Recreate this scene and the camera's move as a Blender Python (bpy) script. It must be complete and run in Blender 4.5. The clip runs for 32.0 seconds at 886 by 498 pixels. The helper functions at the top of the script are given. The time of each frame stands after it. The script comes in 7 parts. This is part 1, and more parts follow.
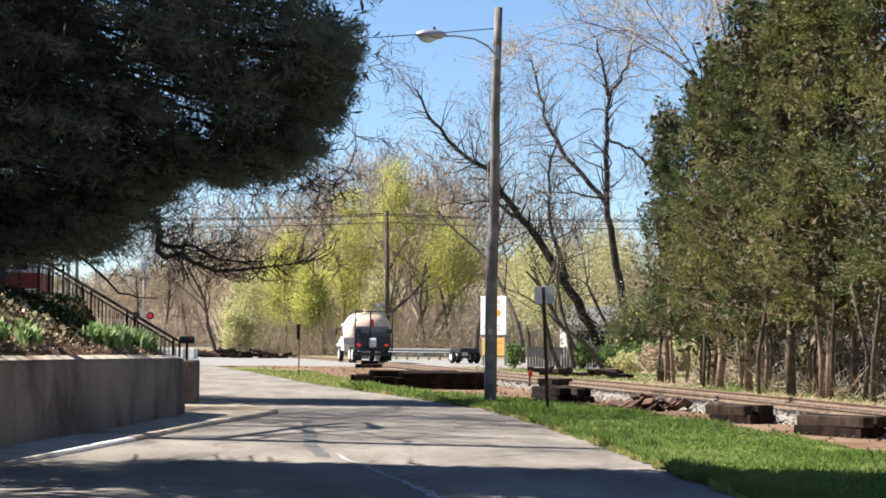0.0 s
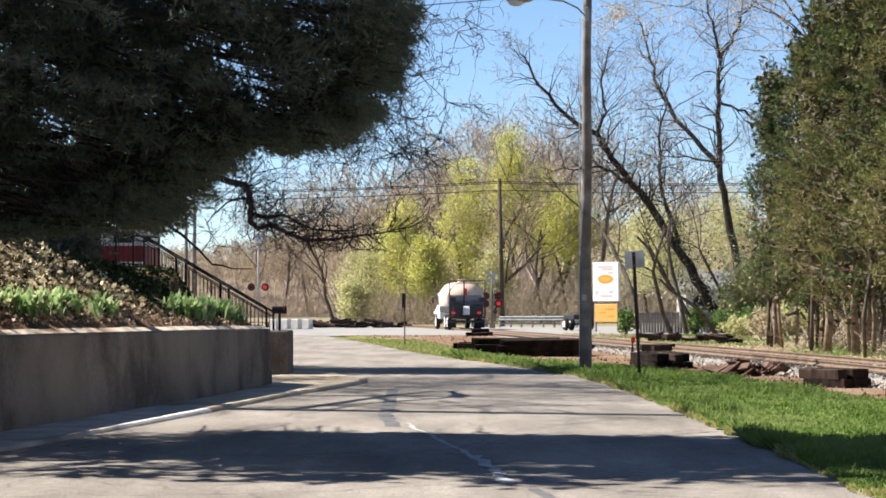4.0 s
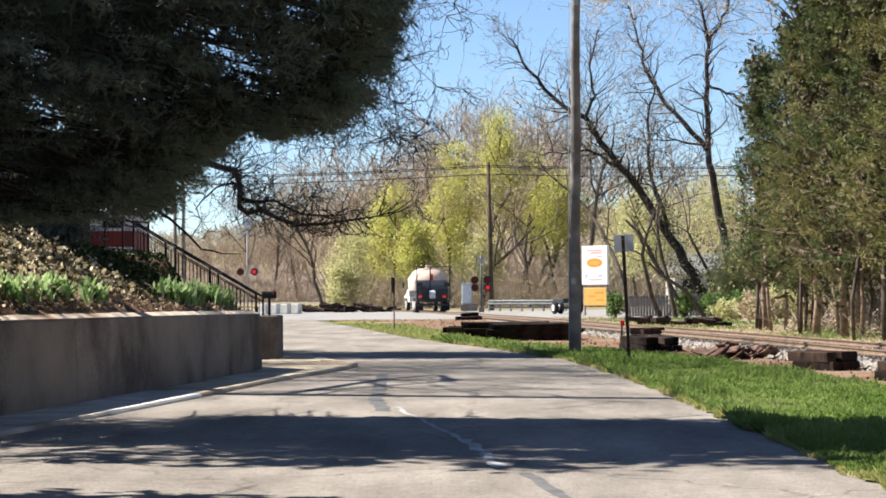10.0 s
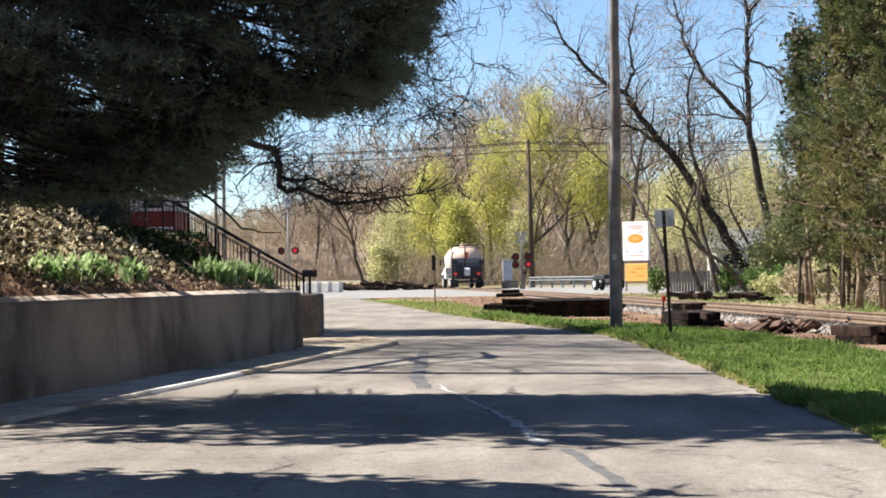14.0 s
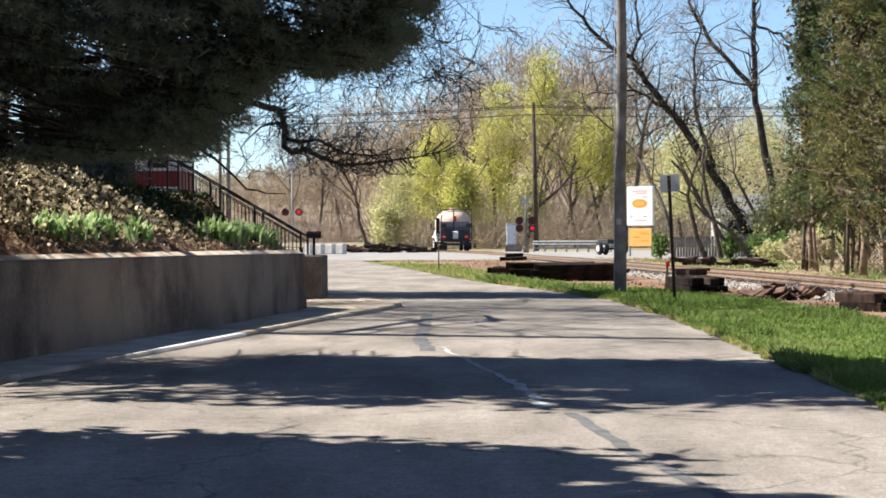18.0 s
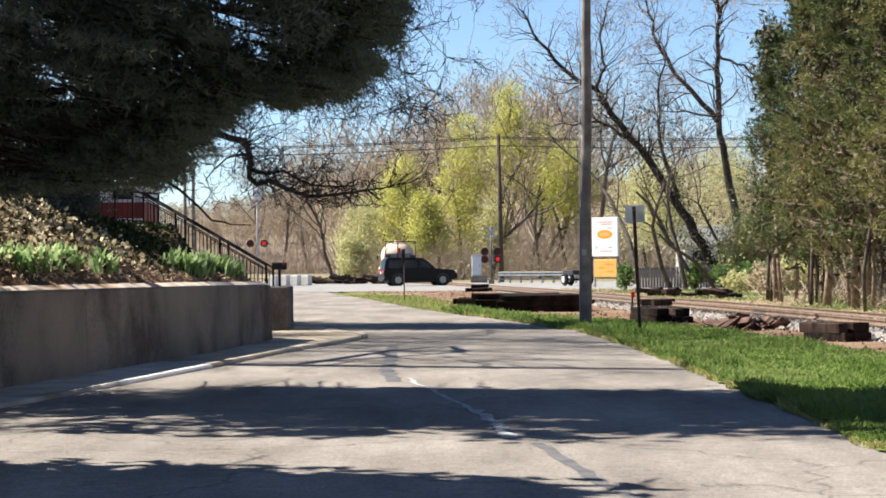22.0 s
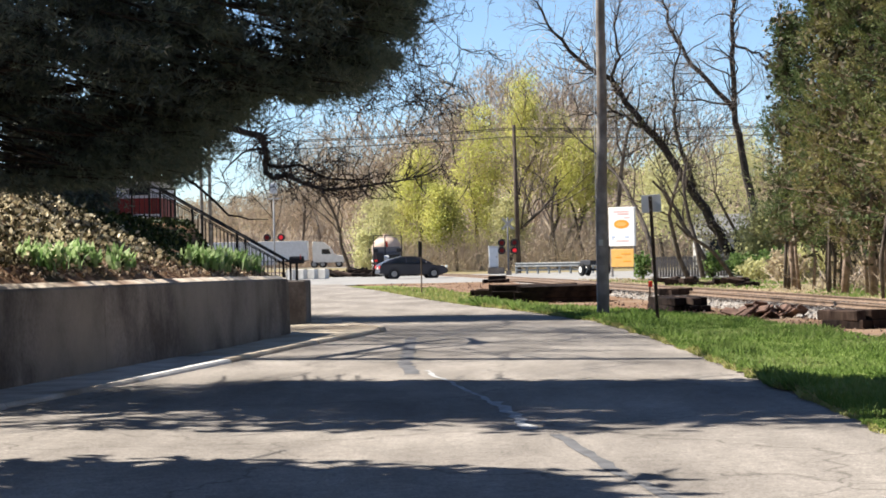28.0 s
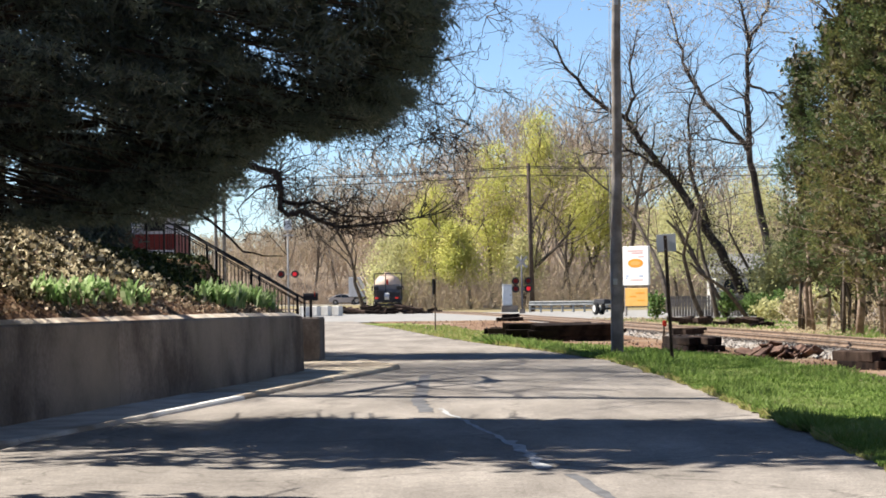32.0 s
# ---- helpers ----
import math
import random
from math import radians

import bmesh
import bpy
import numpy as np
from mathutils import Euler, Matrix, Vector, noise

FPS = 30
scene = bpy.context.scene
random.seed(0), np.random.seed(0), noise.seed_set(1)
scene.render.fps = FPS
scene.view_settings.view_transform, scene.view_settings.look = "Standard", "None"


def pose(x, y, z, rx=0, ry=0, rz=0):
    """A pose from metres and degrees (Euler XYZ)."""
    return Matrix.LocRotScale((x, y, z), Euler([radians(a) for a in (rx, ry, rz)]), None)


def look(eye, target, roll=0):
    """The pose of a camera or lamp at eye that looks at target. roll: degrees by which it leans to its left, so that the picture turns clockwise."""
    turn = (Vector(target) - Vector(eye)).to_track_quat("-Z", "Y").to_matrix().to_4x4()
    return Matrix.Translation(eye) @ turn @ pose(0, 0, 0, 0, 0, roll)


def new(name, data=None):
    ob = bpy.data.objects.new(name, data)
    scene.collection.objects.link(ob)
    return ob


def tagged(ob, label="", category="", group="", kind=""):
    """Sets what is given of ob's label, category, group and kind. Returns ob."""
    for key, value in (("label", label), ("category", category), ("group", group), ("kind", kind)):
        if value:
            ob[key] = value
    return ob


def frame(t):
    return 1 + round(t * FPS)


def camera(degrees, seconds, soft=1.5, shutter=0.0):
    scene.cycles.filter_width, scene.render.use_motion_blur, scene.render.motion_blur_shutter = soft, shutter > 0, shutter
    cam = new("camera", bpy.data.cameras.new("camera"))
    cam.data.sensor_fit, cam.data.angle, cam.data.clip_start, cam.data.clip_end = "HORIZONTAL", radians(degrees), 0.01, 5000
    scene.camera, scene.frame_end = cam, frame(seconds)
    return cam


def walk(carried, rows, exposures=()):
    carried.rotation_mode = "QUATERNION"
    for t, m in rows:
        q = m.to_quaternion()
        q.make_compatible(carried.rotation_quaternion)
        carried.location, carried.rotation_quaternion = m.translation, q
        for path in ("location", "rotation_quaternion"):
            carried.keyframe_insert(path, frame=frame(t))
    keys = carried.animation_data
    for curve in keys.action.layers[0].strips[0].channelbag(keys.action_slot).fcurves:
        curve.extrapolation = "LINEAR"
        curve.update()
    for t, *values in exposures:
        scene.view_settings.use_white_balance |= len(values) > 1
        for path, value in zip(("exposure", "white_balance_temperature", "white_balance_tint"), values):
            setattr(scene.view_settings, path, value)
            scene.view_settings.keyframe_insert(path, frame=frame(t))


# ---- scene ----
cam = camera(25.0, 32.0, 1.75)
PATH = [
    (0, (-0.723, -0.34, 1.588), (-0.596, 1.654, 1.677), 0.5),
    (0.5, (-0.448, 0.017, 1.582), (-0.29, 2.008, 1.686), 1.1),
    (1, (-0.18, 0.165, 1.576), (-0.068, 2.159, 1.668), 1.6),
    (1.5, (-0.014, 0.204, 1.588), (0.054, 2.201, 1.65), 0.8),
    (2, (-0.005, 0.142, 1.58), (0.006, 2.141, 1.645), 0.5),
    (2.5, (0.006, 0.146, 1.571), (-0.005, 2.146, 1.627), 0.6),
    (3, (0.012, 0.15, 1.572), (0.0, 2.15, 1.613), 0.2),
    (3.5, (0.032, 0.146, 1.568), (0.028, 2.145, 1.611), -0.2),
    (4, (0.025, 0.088, 1.57), (0.029, 2.087, 1.627), -0.3),
    (4.5, (0.04, 0.177, 1.569), (0.049, 2.176, 1.631), -0.5),
    (6.5, (0.026, 0.162, 1.564), (0.032, 2.162, 1.615), -0.6),
    (7, (0.016, 0.156, 1.569), (0.015, 2.156, 1.619), -0.4),
    (7.5, (0.017, 0.103, 1.569), (0.013, 2.102, 1.617), -0.2),
    (8, (0.015, 0.152, 1.566), (0.013, 2.151, 1.614), -0.2),
    (8.5, (0.007, 0.105, 1.569), (0.003, 2.105, 1.611), -0.2),
    (9, (0.007, 0.11, 1.57), (0.007, 2.109, 1.608), -0.3),
    (9.5, (0.016, 0.122, 1.57), (0.026, 2.121, 1.611), -0.4),
    (10, (0.013, 0.055, 1.575), (0.028, 2.055, 1.616), -0.5),
    (10.5, (0.02, 0.128, 1.571), (0.037, 2.127, 1.615), -0.7),
    (11, (0.022, 0.195, 1.564), (0.038, 2.194, 1.611), -0.9),
    (11.5, (0.015, 0.109, 1.565), (0.021, 2.108, 1.613), -1.0),
    (12, (0.013, 0.153, 1.562), (0.012, 2.153, 1.605), -0.9),
    (12.5, (0.009, 0.101, 1.572), (0.0, 2.1, 1.609), -0.9),
    (13, (0.012, 0.15, 1.564), (-0.011, 2.149, 1.598), -1.0),
    (13.5, (0.01, 0.112, 1.566), (-0.018, 2.112, 1.593), -0.9),
    (14, (0.026, 0.14, 1.566), (0.0, 2.14, 1.585), -1.0),
    (14.5, (0.018, 0.158, 1.563), (-0.003, 2.158, 1.574), -1.0),
    (16.5, (0.001, 0.172, 1.557), (-0.025, 2.172, 1.565), -0.6),
    (17, (0.01, 0.176, 1.56), (-0.017, 2.176, 1.565), -0.6),
    (17.5, (0.012, 0.173, 1.557), (-0.017, 2.173, 1.55), -0.5),
    (18, (0.007, 0.177, 1.56), (-0.023, 2.177, 1.542), -0.4),
    (18.5, (0.004, 0.128, 1.558), (-0.024, 2.128, 1.534), -0.4),
    (19, (-0.008, 0.077, 1.564), (-0.043, 2.077, 1.55), -0.3),
    (19.5, (-0.013, 0.075, 1.566), (-0.054, 2.074, 1.57), -0.3),
    (20, (-0.002, 0.133, 1.563), (-0.032, 2.133, 1.58), -0.2),
    (20.5, (-0.005, 0.088, 1.56), (0.0, 2.087, 1.593), 0.1),
    (21, (-0.01, 0.112, 1.556), (0.002, 2.111, 1.599), 0.2),
    (21.5, (-0.013, 0.147, 1.559), (-0.021, 2.147, 1.579), -0.3),
    (22, (-0.002, 0.14, 1.555), (0.003, 2.14, 1.568), -0.5),
    (22.5, (0.0, 0.031, 1.566), (0.023, 2.03, 1.56), -0.7),
    (23, (-0.011, 0.116, 1.565), (-0.001, 2.116, 1.554), -0.6),
    (23.5, (-0.007, 0.087, 1.559), (-0.006, 2.087, 1.548), -0.8),
    (24, (0.0, 0.089, 1.557), (-0.003, 2.089, 1.542), -0.8),
    (24.5, (-0.011, 0.101, 1.559), (-0.02, 2.101, 1.546), -0.9),
    (25, (0.001, 0.137, 1.557), (-0.004, 2.137, 1.554), -0.9),
    (25.5, (0.003, 0.173, 1.549), (-0.008, 2.173, 1.555), -1.1),
    (27.5, (-0.003, 0.092, 1.565), (-0.024, 2.092, 1.574), -1.3),
    (28, (0.0, 0.126, 1.563), (-0.012, 2.126, 1.568), -1.2),
    (28.5, (-0.003, 0.089, 1.569), (-0.016, 2.089, 1.58), -1.1),
    (29, (-0.002, 0.13, 1.562), (-0.019, 2.129, 1.585), -1.1),
    (29.5, (0.003, 0.189, 1.56), (-0.018, 2.189, 1.596), -1.0),
    (30, (-0.01, 0.053, 1.569), (-0.025, 2.053, 1.612), -1.0),
    (30.5, (-0.009, 0.079, 1.567), (-0.017, 2.078, 1.603), -1.0),
    (31, (-0.01, 0.147, 1.562), (-0.024, 2.146, 1.596), -0.9),
    (31.5, (-0.008, 0.134, 1.56), (-0.027, 2.134, 1.6), -0.8),
    (32, (-0.017, 0.155, 1.565), (-0.042, 2.154, 1.608), -0.8),
]
walk(cam, [(t, look(eye, target, roll)) for t, eye, target, roll in PATH])

# ---- world, sun ----
SUN_AZ, SUN_EL = math.atan2(0.34, -0.94), radians(47.5)
world = bpy.data.worlds.new("sky")
scene.world = world
world.use_nodes = True
wn = world.node_tree
sky = wn.nodes.new("ShaderNodeTexSky")
sky.sky_type, sky.sun_disc, sky.sun_elevation = "NISHITA", False, SUN_EL
sky.sun_rotation = math.pi / 2 - SUN_AZ
sky.air_density, sky.dust_density, sky.ozone_density, sky.altitude = 1.0, 0.0, 4.2, 2000
wn.links.new(sky.outputs[0], wn.nodes["Background"].inputs[0])
wn.nodes["Background"].inputs[1].default_value = 0.059
sun_data = bpy.data.lights.new("sun", "SUN")
sun_data.energy, sun_data.angle, sun_data.color = 5.0, radians(0.53), (1.0, 0.93, 0.82)
sun_dir = Vector((math.cos(SUN_AZ) * math.cos(SUN_EL), math.sin(SUN_AZ) * math.cos(SUN_EL), math.sin(SUN_EL)))
sun_ob = new("sun", sun_data)
sun_ob.matrix_world = look((sun_dir * 60)[:], (0, 0, 0))
scene.view_settings.exposure = 1.46
scene.view_settings.use_white_balance = True
scene.view_settings.white_balance_temperature, scene.view_settings.white_balance_tint = 6450, 10


# ---- materials ----
def surface(name, c1, c2, scale=8.0, rough=0.8, bump=0.3, fine=60.0, metal=0.0, c3=None, stain=0.6, contrast=(0.35, 0.65), spec=0.22, bumpdist=0.01, stretch=None):
    """Two-tone noise surface with a fine grain, a coarse stain and a bump."""
    m = bpy.data.materials.new(name)
    m.use_nodes = True
    n, l = m.node_tree.nodes, m.node_tree.links
    b = n["Principled BSDF"]
    co = n.new("ShaderNodeTexCoord")
    big, small = n.new("ShaderNodeTexNoise"), n.new("ShaderNodeTexNoise")
    big.inputs["Scale"].default_value, big.inputs["Detail"].default_value = scale, 5
    small.inputs["Scale"].default_value, small.inputs["Detail"].default_value = fine, 3
    if stretch:
        mp = n.new("ShaderNodeMapping")
        mp.inputs["Scale"].default_value = stretch
        l.new(co.outputs["Object"], mp.inputs["Vector"]), l.new(mp.outputs["Vector"], big.inputs["Vector"])
    else:
        l.new(co.outputs["Object"], big.inputs["Vector"])
    l.new(co.outputs["Object"], small.inputs["Vector"])
    ramp = n.new("ShaderNodeValToRGB")
    ramp.color_ramp.elements[0].position, ramp.color_ramp.elements[1].position = contrast
    ramp.color_ramp.elements[0].color, ramp.color_ramp.elements[1].color = (*c1, 1), (*c2, 1)
    l.new(big.outputs["Fac"], ramp.inputs["Fac"])
    grain = n.new("ShaderNodeMapRange")
    grain.inputs["To Min"].default_value, grain.inputs["To Max"].default_value = 1 - stain * 0.5, 1 + stain * 0.5
    l.new(small.outputs["Fac"], grain.inputs["Value"])
    mul = n.new("ShaderNodeMix")
    mul.data_type, mul.blend_type = "RGBA", "MULTIPLY"
    mul.inputs["Factor"].default_value = 1.0
    l.new(ramp.outputs["Color"], mul.inputs["A"]), l.new(grain.outputs["Result"], mul.inputs["B"])
    out = mul.outputs["Result"]
    if c3:
        spot = n.new("ShaderNodeTexNoise")
        spot.inputs["Scale"].default_value, spot.inputs["Detail"].default_value = scale * 0.23, 6
        l.new(co.outputs["Object"], spot.inputs["Vector"])
        sr = n.new("ShaderNodeMapRange")
        sr.inputs["From Min"].default_value, sr.inputs["From Max"].default_value = 0.5, 0.68
        l.new(spot.outputs["Fac"], sr.inputs["Value"])
        mx = n.new("ShaderNodeMix")
        mx.data_type = "RGBA"
        mx.inputs["B"].default_value = (*c3, 1)
        l.new(sr.outputs["Result"], mx.inputs["Factor"]), l.new(out, mx.inputs["A"])
        out = mx.outputs["Result"]
    l.new(out, b.inputs["Base Color"])
    b.inputs["Roughness"].default_value, b.inputs["Metallic"].default_value = rough, metal
    b.inputs["Specular IOR Level"].default_value = spec
    if bump:
        bp = n.new("ShaderNodeBump")
        bp.inputs["Strength"].default_value, bp.inputs["Distance"].default_value = bump, bumpdist
        l.new(small.outputs["Fac"], bp.inputs["Height"]), l.new(bp.outputs["Normal"], b.inputs["Normal"])
    return m


def paint(name, c, rough=0.4, metal=0.0, emit=0.0, coat=0.0):
    """Painted or moulded surface with faint dirt."""
    m = surface(name, [v * 0.88 for v in c], c, 3.0, rough, 0.05, 40, metal, stain=0.12)
    b = m.node_tree.nodes["Principled BSDF"]
    b.inputs["Coat Weight"].default_value = coat
    if emit:
        b.inputs["Emission Color"].default_value, b.inputs["Emission Strength"].default_value = (*c, 1), emit
    return m


def foliage(name, cols, thru=0.35, rough=0.6, drift=0.0, size=1.0):
    """Leaves: a colour per leaf that drifts from bough to bough, some light through them."""
    m = bpy.data.materials.new(name)
    m.use_nodes = True
    n, l = m.node_tree.nodes, m.node_tree.links
    b, o = n["Principled BSDF"], n["Material Output"]
    geo, ramp = n.new("ShaderNodeNewGeometry"), n.new("ShaderNodeValToRGB")
    e = ramp.color_ramp.elements
    while len(e) < len(cols):
        e.new(0.5)
    for i, c in enumerate(cols):
        e[i].position, e[i].color = i / (len(cols) - 1), (*c, 1)
    pick = geo.outputs["Random Per Island"]
    if drift:
        co, tone, span, mixer = n.new("ShaderNodeTexCoord"), n.new("ShaderNodeTexNoise"), n.new("ShaderNodeMapRange"), n.new("ShaderNodeMix")
        tone.inputs["Scale"].default_value, tone.inputs["Detail"].default_value = size, 3
        span.inputs["From Min"].default_value, span.inputs["From Max"].default_value = 0.3, 0.7
        mixer.inputs["Factor"].default_value = drift
        l.new(co.outputs["Object"], tone.inputs["Vector"]), l.new(tone.outputs["Fac"], span.inputs["Value"])
        l.new(pick, mixer.inputs["A"]), l.new(span.outputs["Result"], mixer.inputs["B"])
        pick = mixer.outputs["Result"]
    l.new(pick, ramp.inputs["Fac"])
    l.new(ramp.outputs["Color"], b.inputs["Base Color"])
    b.inputs["Roughness"].default_value, b.inputs["Specular IOR Level"].default_value = rough, 0.1
    tr, mix = n.new("ShaderNodeBsdfTranslucent"), n.new("ShaderNodeMixShader")
    l.new(ramp.outputs["Color"], tr.inputs["Color"])
    mix.inputs[0].default_value = thru
    l.new(b.outputs[0], mix.inputs[1]), l.new(tr.outputs[0], mix.inputs[2]), l.new(mix.outputs[0], o.inputs["Surface"])
    return m


def asphalt():
    """Old sun-bleached asphalt: coarse stone grain, worn wheel lines, stains and fine cracks."""
    m = bpy.data.materials.new("old_asphalt")
    m.use_nodes = True
    n, l = m.node_tree.nodes, m.node_tree.links
    b, co = n["Principled BSDF"], n.new("ShaderNodeTexCoord")

    def tex(scale, detail, stretch=(1, 1, 1), rough=0.6):
        mp, t = n.new("ShaderNodeMapping"), n.new("ShaderNodeTexNoise")
        mp.inputs["Scale"].default_value = stretch
        t.inputs["Scale"].default_value, t.inputs["Detail"].default_value, t.inputs["Roughness"].default_value = scale, detail, rough
        l.new(co.outputs["Object"], mp.inputs["Vector"]), l.new(mp.outputs["Vector"], t.inputs["Vector"])
        return t.outputs["Fac"]

    def ramp(src, lo, hi, a, c):
        r = n.new("ShaderNodeMapRange")
        for k, v in (("From Min", lo), ("From Max", hi), ("To Min", a), ("To Max", c)):
            r.inputs[k].default_value = v
        l.new(src, r.inputs["Value"])
        return r.outputs["Result"]

    def times(a, c):
        k = n.new("ShaderNodeMath")
        k.operation = "MULTIPLY"
        l.new(a, k.inputs[0]), l.new(c, k.inputs[1])
        return k.outputs[0]

    base = n.new("ShaderNodeValToRGB")
    e = base.color_ramp.elements
    e[0].position, e[1].position = 0.34, 0.66
    e[0].color, e[1].color = (0.174, 0.157, 0.141, 1), (0.272, 0.247, 0.222, 1)
    l.new(tex(0.55, 7, (1, 0.5, 1)), base.inputs["Fac"])
    wear = ramp(tex(1.6, 5, (1.0, 0.14, 1)), 0.35, 0.65, 0.86, 1.1)
    mottle = ramp(tex(7, 4), 0.3, 0.7, 0.84, 1.14)
    fine = tex(110, 2)
    grain = times(ramp(tex(34, 3), 0.3, 0.7, 0.70, 1.30), ramp(fine, 0.3, 0.7, 0.74, 1.26))
    fleck = ramp(tex(22, 2), 0.60, 0.70, 1.0, 0.62)
    cell, warp = n.new("ShaderNodeTexVoronoi"), n.new("ShaderNodeVectorMath")
    wob = n.new("ShaderNodeTexNoise")
    wob.inputs["Scale"].default_value, wob.inputs["Detail"].default_value = 1.3, 5
    l.new(co.outputs["Object"], wob.inputs["Vector"])
    warp.operation = "ADD"
    l.new(co.outputs["Object"], warp.inputs[0]), l.new(wob.outputs["Color"], warp.inputs[1])
    cell.feature, cell.inputs["Scale"].default_value = "DISTANCE_TO_EDGE", 0.27
    l.new(warp.outputs[0], cell.inputs["Vector"])
    crack = ramp(cell.outputs["Distance"], 0.0, 0.008, 0.6, 1.0)
    value = times(times(times(wear, mottle), times(grain, fleck)), crack)
    mul = n.new("ShaderNodeMix")
    mul.data_type, mul.blend_type = "RGBA", "MULTIPLY"
    mul.inputs["Factor"].default_value = 1.0
    l.new(base.outputs["Color"], mul.inputs["A"]), l.new(value, mul.inputs["B"])
    l.new(mul.outputs["Result"], b.inputs["Base Color"])
    b.inputs["Roughness"].default_value, b.inputs["Specular IOR Level"].default_value = 0.95, 0.04
    bp = n.new("ShaderNodeBump")
    bp.inputs["Strength"].default_value, bp.inputs["Distance"].default_value = 0.6, 0.008
    l.new(fine, bp.inputs["Height"]), l.new(bp.outputs["Normal"], b.inputs["Normal"])
    return m


ASPHALT = asphalt()
ASPHALT_FAR = surface("road_asphalt", (0.21, 0.205, 0.2), (0.27, 0.265, 0.255), 0.5, 0.9, 0.2, 40, stain=0.3, spec=0.04)
SEAL = surface("crack_seal", (0.26, 0.265, 0.27), (0.40, 0.405, 0.41), 6, 0.9, 0.3, 60, spec=0.04)
PATCH = surface("asphalt_patch", (0.090, 0.091, 0.097), (0.135, 0.135, 0.142), 4, 0.9, 0.4, 80, spec=0.04)
CONCRETE = surface("weathered_concrete", (0.110, 0.092, 0.079), (0.228, 0.192, 0.166), 1.3, 0.9, 0.6, 16, c3=(0.27, 0.23, 0.19), stain=0.8, stretch=(1.0, 1.0, 0.75), contrast=(0.36, 0.62), spec=0.04)
PAVING = surface("pavement_concrete", (0.38, 0.35, 0.31), (0.54, 0.50, 0.45), 1.8, 0.9, 0.5, 40, c3=(0.22, 0.18, 0.14), stain=0.7, spec=0.04)
PAVE_END = surface("sandy_concrete", (0.33, 0.28, 0.215), (0.45, 0.39, 0.31), 1.4, 0.95, 0.6, 30, c3=(0.24, 0.19, 0.14), stain=0.8, spec=0.04)
SUNLIT_RIM = surface("sunlit_rim_colour", (0.50, 0.41, 0.32), (0.68, 0.59, 0.49), 3.0, 0.95, 0.6, 40, c3=(0.30, 0.20, 0.14), stain=0.8, spec=0.04)
# concrete paled in its colour for kerb and blocks in full sun
KERB_SUNLIT = surface("sunlit_pale_concrete", (0.56, 0.54, 0.51), (0.70, 0.68, 0.64), 2.0, 0.9, 0.4, 40, stain=0.4, spec=0.04)
GROUND = surface("grass_ground", (0.15, 0.13, 0.075), (0.24, 0.20, 0.12), 0.9, 0.95, 0.6, 30, c3=(0.22, 0.18, 0.10), stain=0.8, spec=0.04)
TURF = surface("turf", (0.095, 0.13, 0.033), (0.165, 0.20, 0.06), 1.1, 0.95, 0.6, 40, c3=(0.24, 0.22, 0.10), stain=0.8, spec=0.04)
DIRT = surface("rusty_dirt", (0.115, 0.068, 0.045), (0.21, 0.135, 0.09), 1.4, 0.95, 0.8, 22, c3=(0.25, 0.19, 0.135), stain=1.1, spec=0.04)
WOODFLOOR = surface("woodland_floor", (0.11, 0.088, 0.07), (0.21, 0.165, 0.125), 0.12, 0.95, 0.5, 3.0, c3=(0.15, 0.12, 0.09), stain=0.8, spec=0.04)
SKY_BLOCK = surface("sky_block_brown", (0.07, 0.06, 0.045), (0.13, 0.11, 0.08), 0.3, 0.95, 0.5, 3.0, stain=0.8)
SAND = surface("pale_sandy_dirt", (0.26, 0.20, 0.135), (0.38, 0.31, 0.22), 0.8, 0.95, 0.6, 30, c3=(0.20, 0.20, 0.09), stain=0.7, spec=0.04)
MULCH = surface("mulch_bank", (0.11, 0.064, 0.04), (0.27, 0.165, 0.105), 3.0, 0.95, 0.8, 30, c3=(0.07, 0.06, 0.035), stain=1.0, bumpdist=0.04, spec=0.04)
BALLAST = surface("ballast_bed", (0.14, 0.13, 0.12), (0.34, 0.32, 0.30), 14, 0.95, 0.9, 30, c3=(0.22, 0.17, 0.13), stain=1.1, bumpdist=0.03, spec=0.04)
STONE = surface("ballast_stone", (0.20, 0.185, 0.17), (0.38, 0.355, 0.33), 2, 0.9, 0.3, 30, spec=0.04)
TIE = surface("creosoted_wood", (0.008, 0.006, 0.0055), (0.022, 0.016, 0.014), 5, 0.9, 0.6, 45, c3=(0.035, 0.022, 0.017), stain=0.9, spec=0.06)
TIE_TOP = surface("dusty_wood", (0.028, 0.019, 0.016), (0.075, 0.052, 0.042), 4, 0.9, 0.6, 45, c3=(0.03, 0.023, 0.019), stain=0.8, spec=0.04)
RAILRUST = surface("rusty_rail", (0.14, 0.098, 0.07), (0.235, 0.168, 0.122), 6, 0.6, 0.2, 60, metal=0.1)
PLATERUST = surface("rusty_plate", (0.085, 0.05, 0.038), (0.17, 0.10, 0.075), 5, 0.8, 0.3, 60)
POLEWOOD = surface("weathered_pole_wood", (0.16, 0.143, 0.13), (0.29, 0.265, 0.245), 3.0, 0.85, 0.5, 50, c3=(0.12, 0.09, 0.07), stain=0.7)
DARKPOLE = surface("dark_pole_wood", (0.05, 0.035, 0.026), (0.09, 0.066, 0.05), 3.0, 0.85, 0.4, 50)
BARK = surface("grey_brown_bark", (0.055, 0.043, 0.034), (0.12, 0.098, 0.08), 4.0, 0.9, 0.7, 30, stain=0.8, bumpdist=0.02)
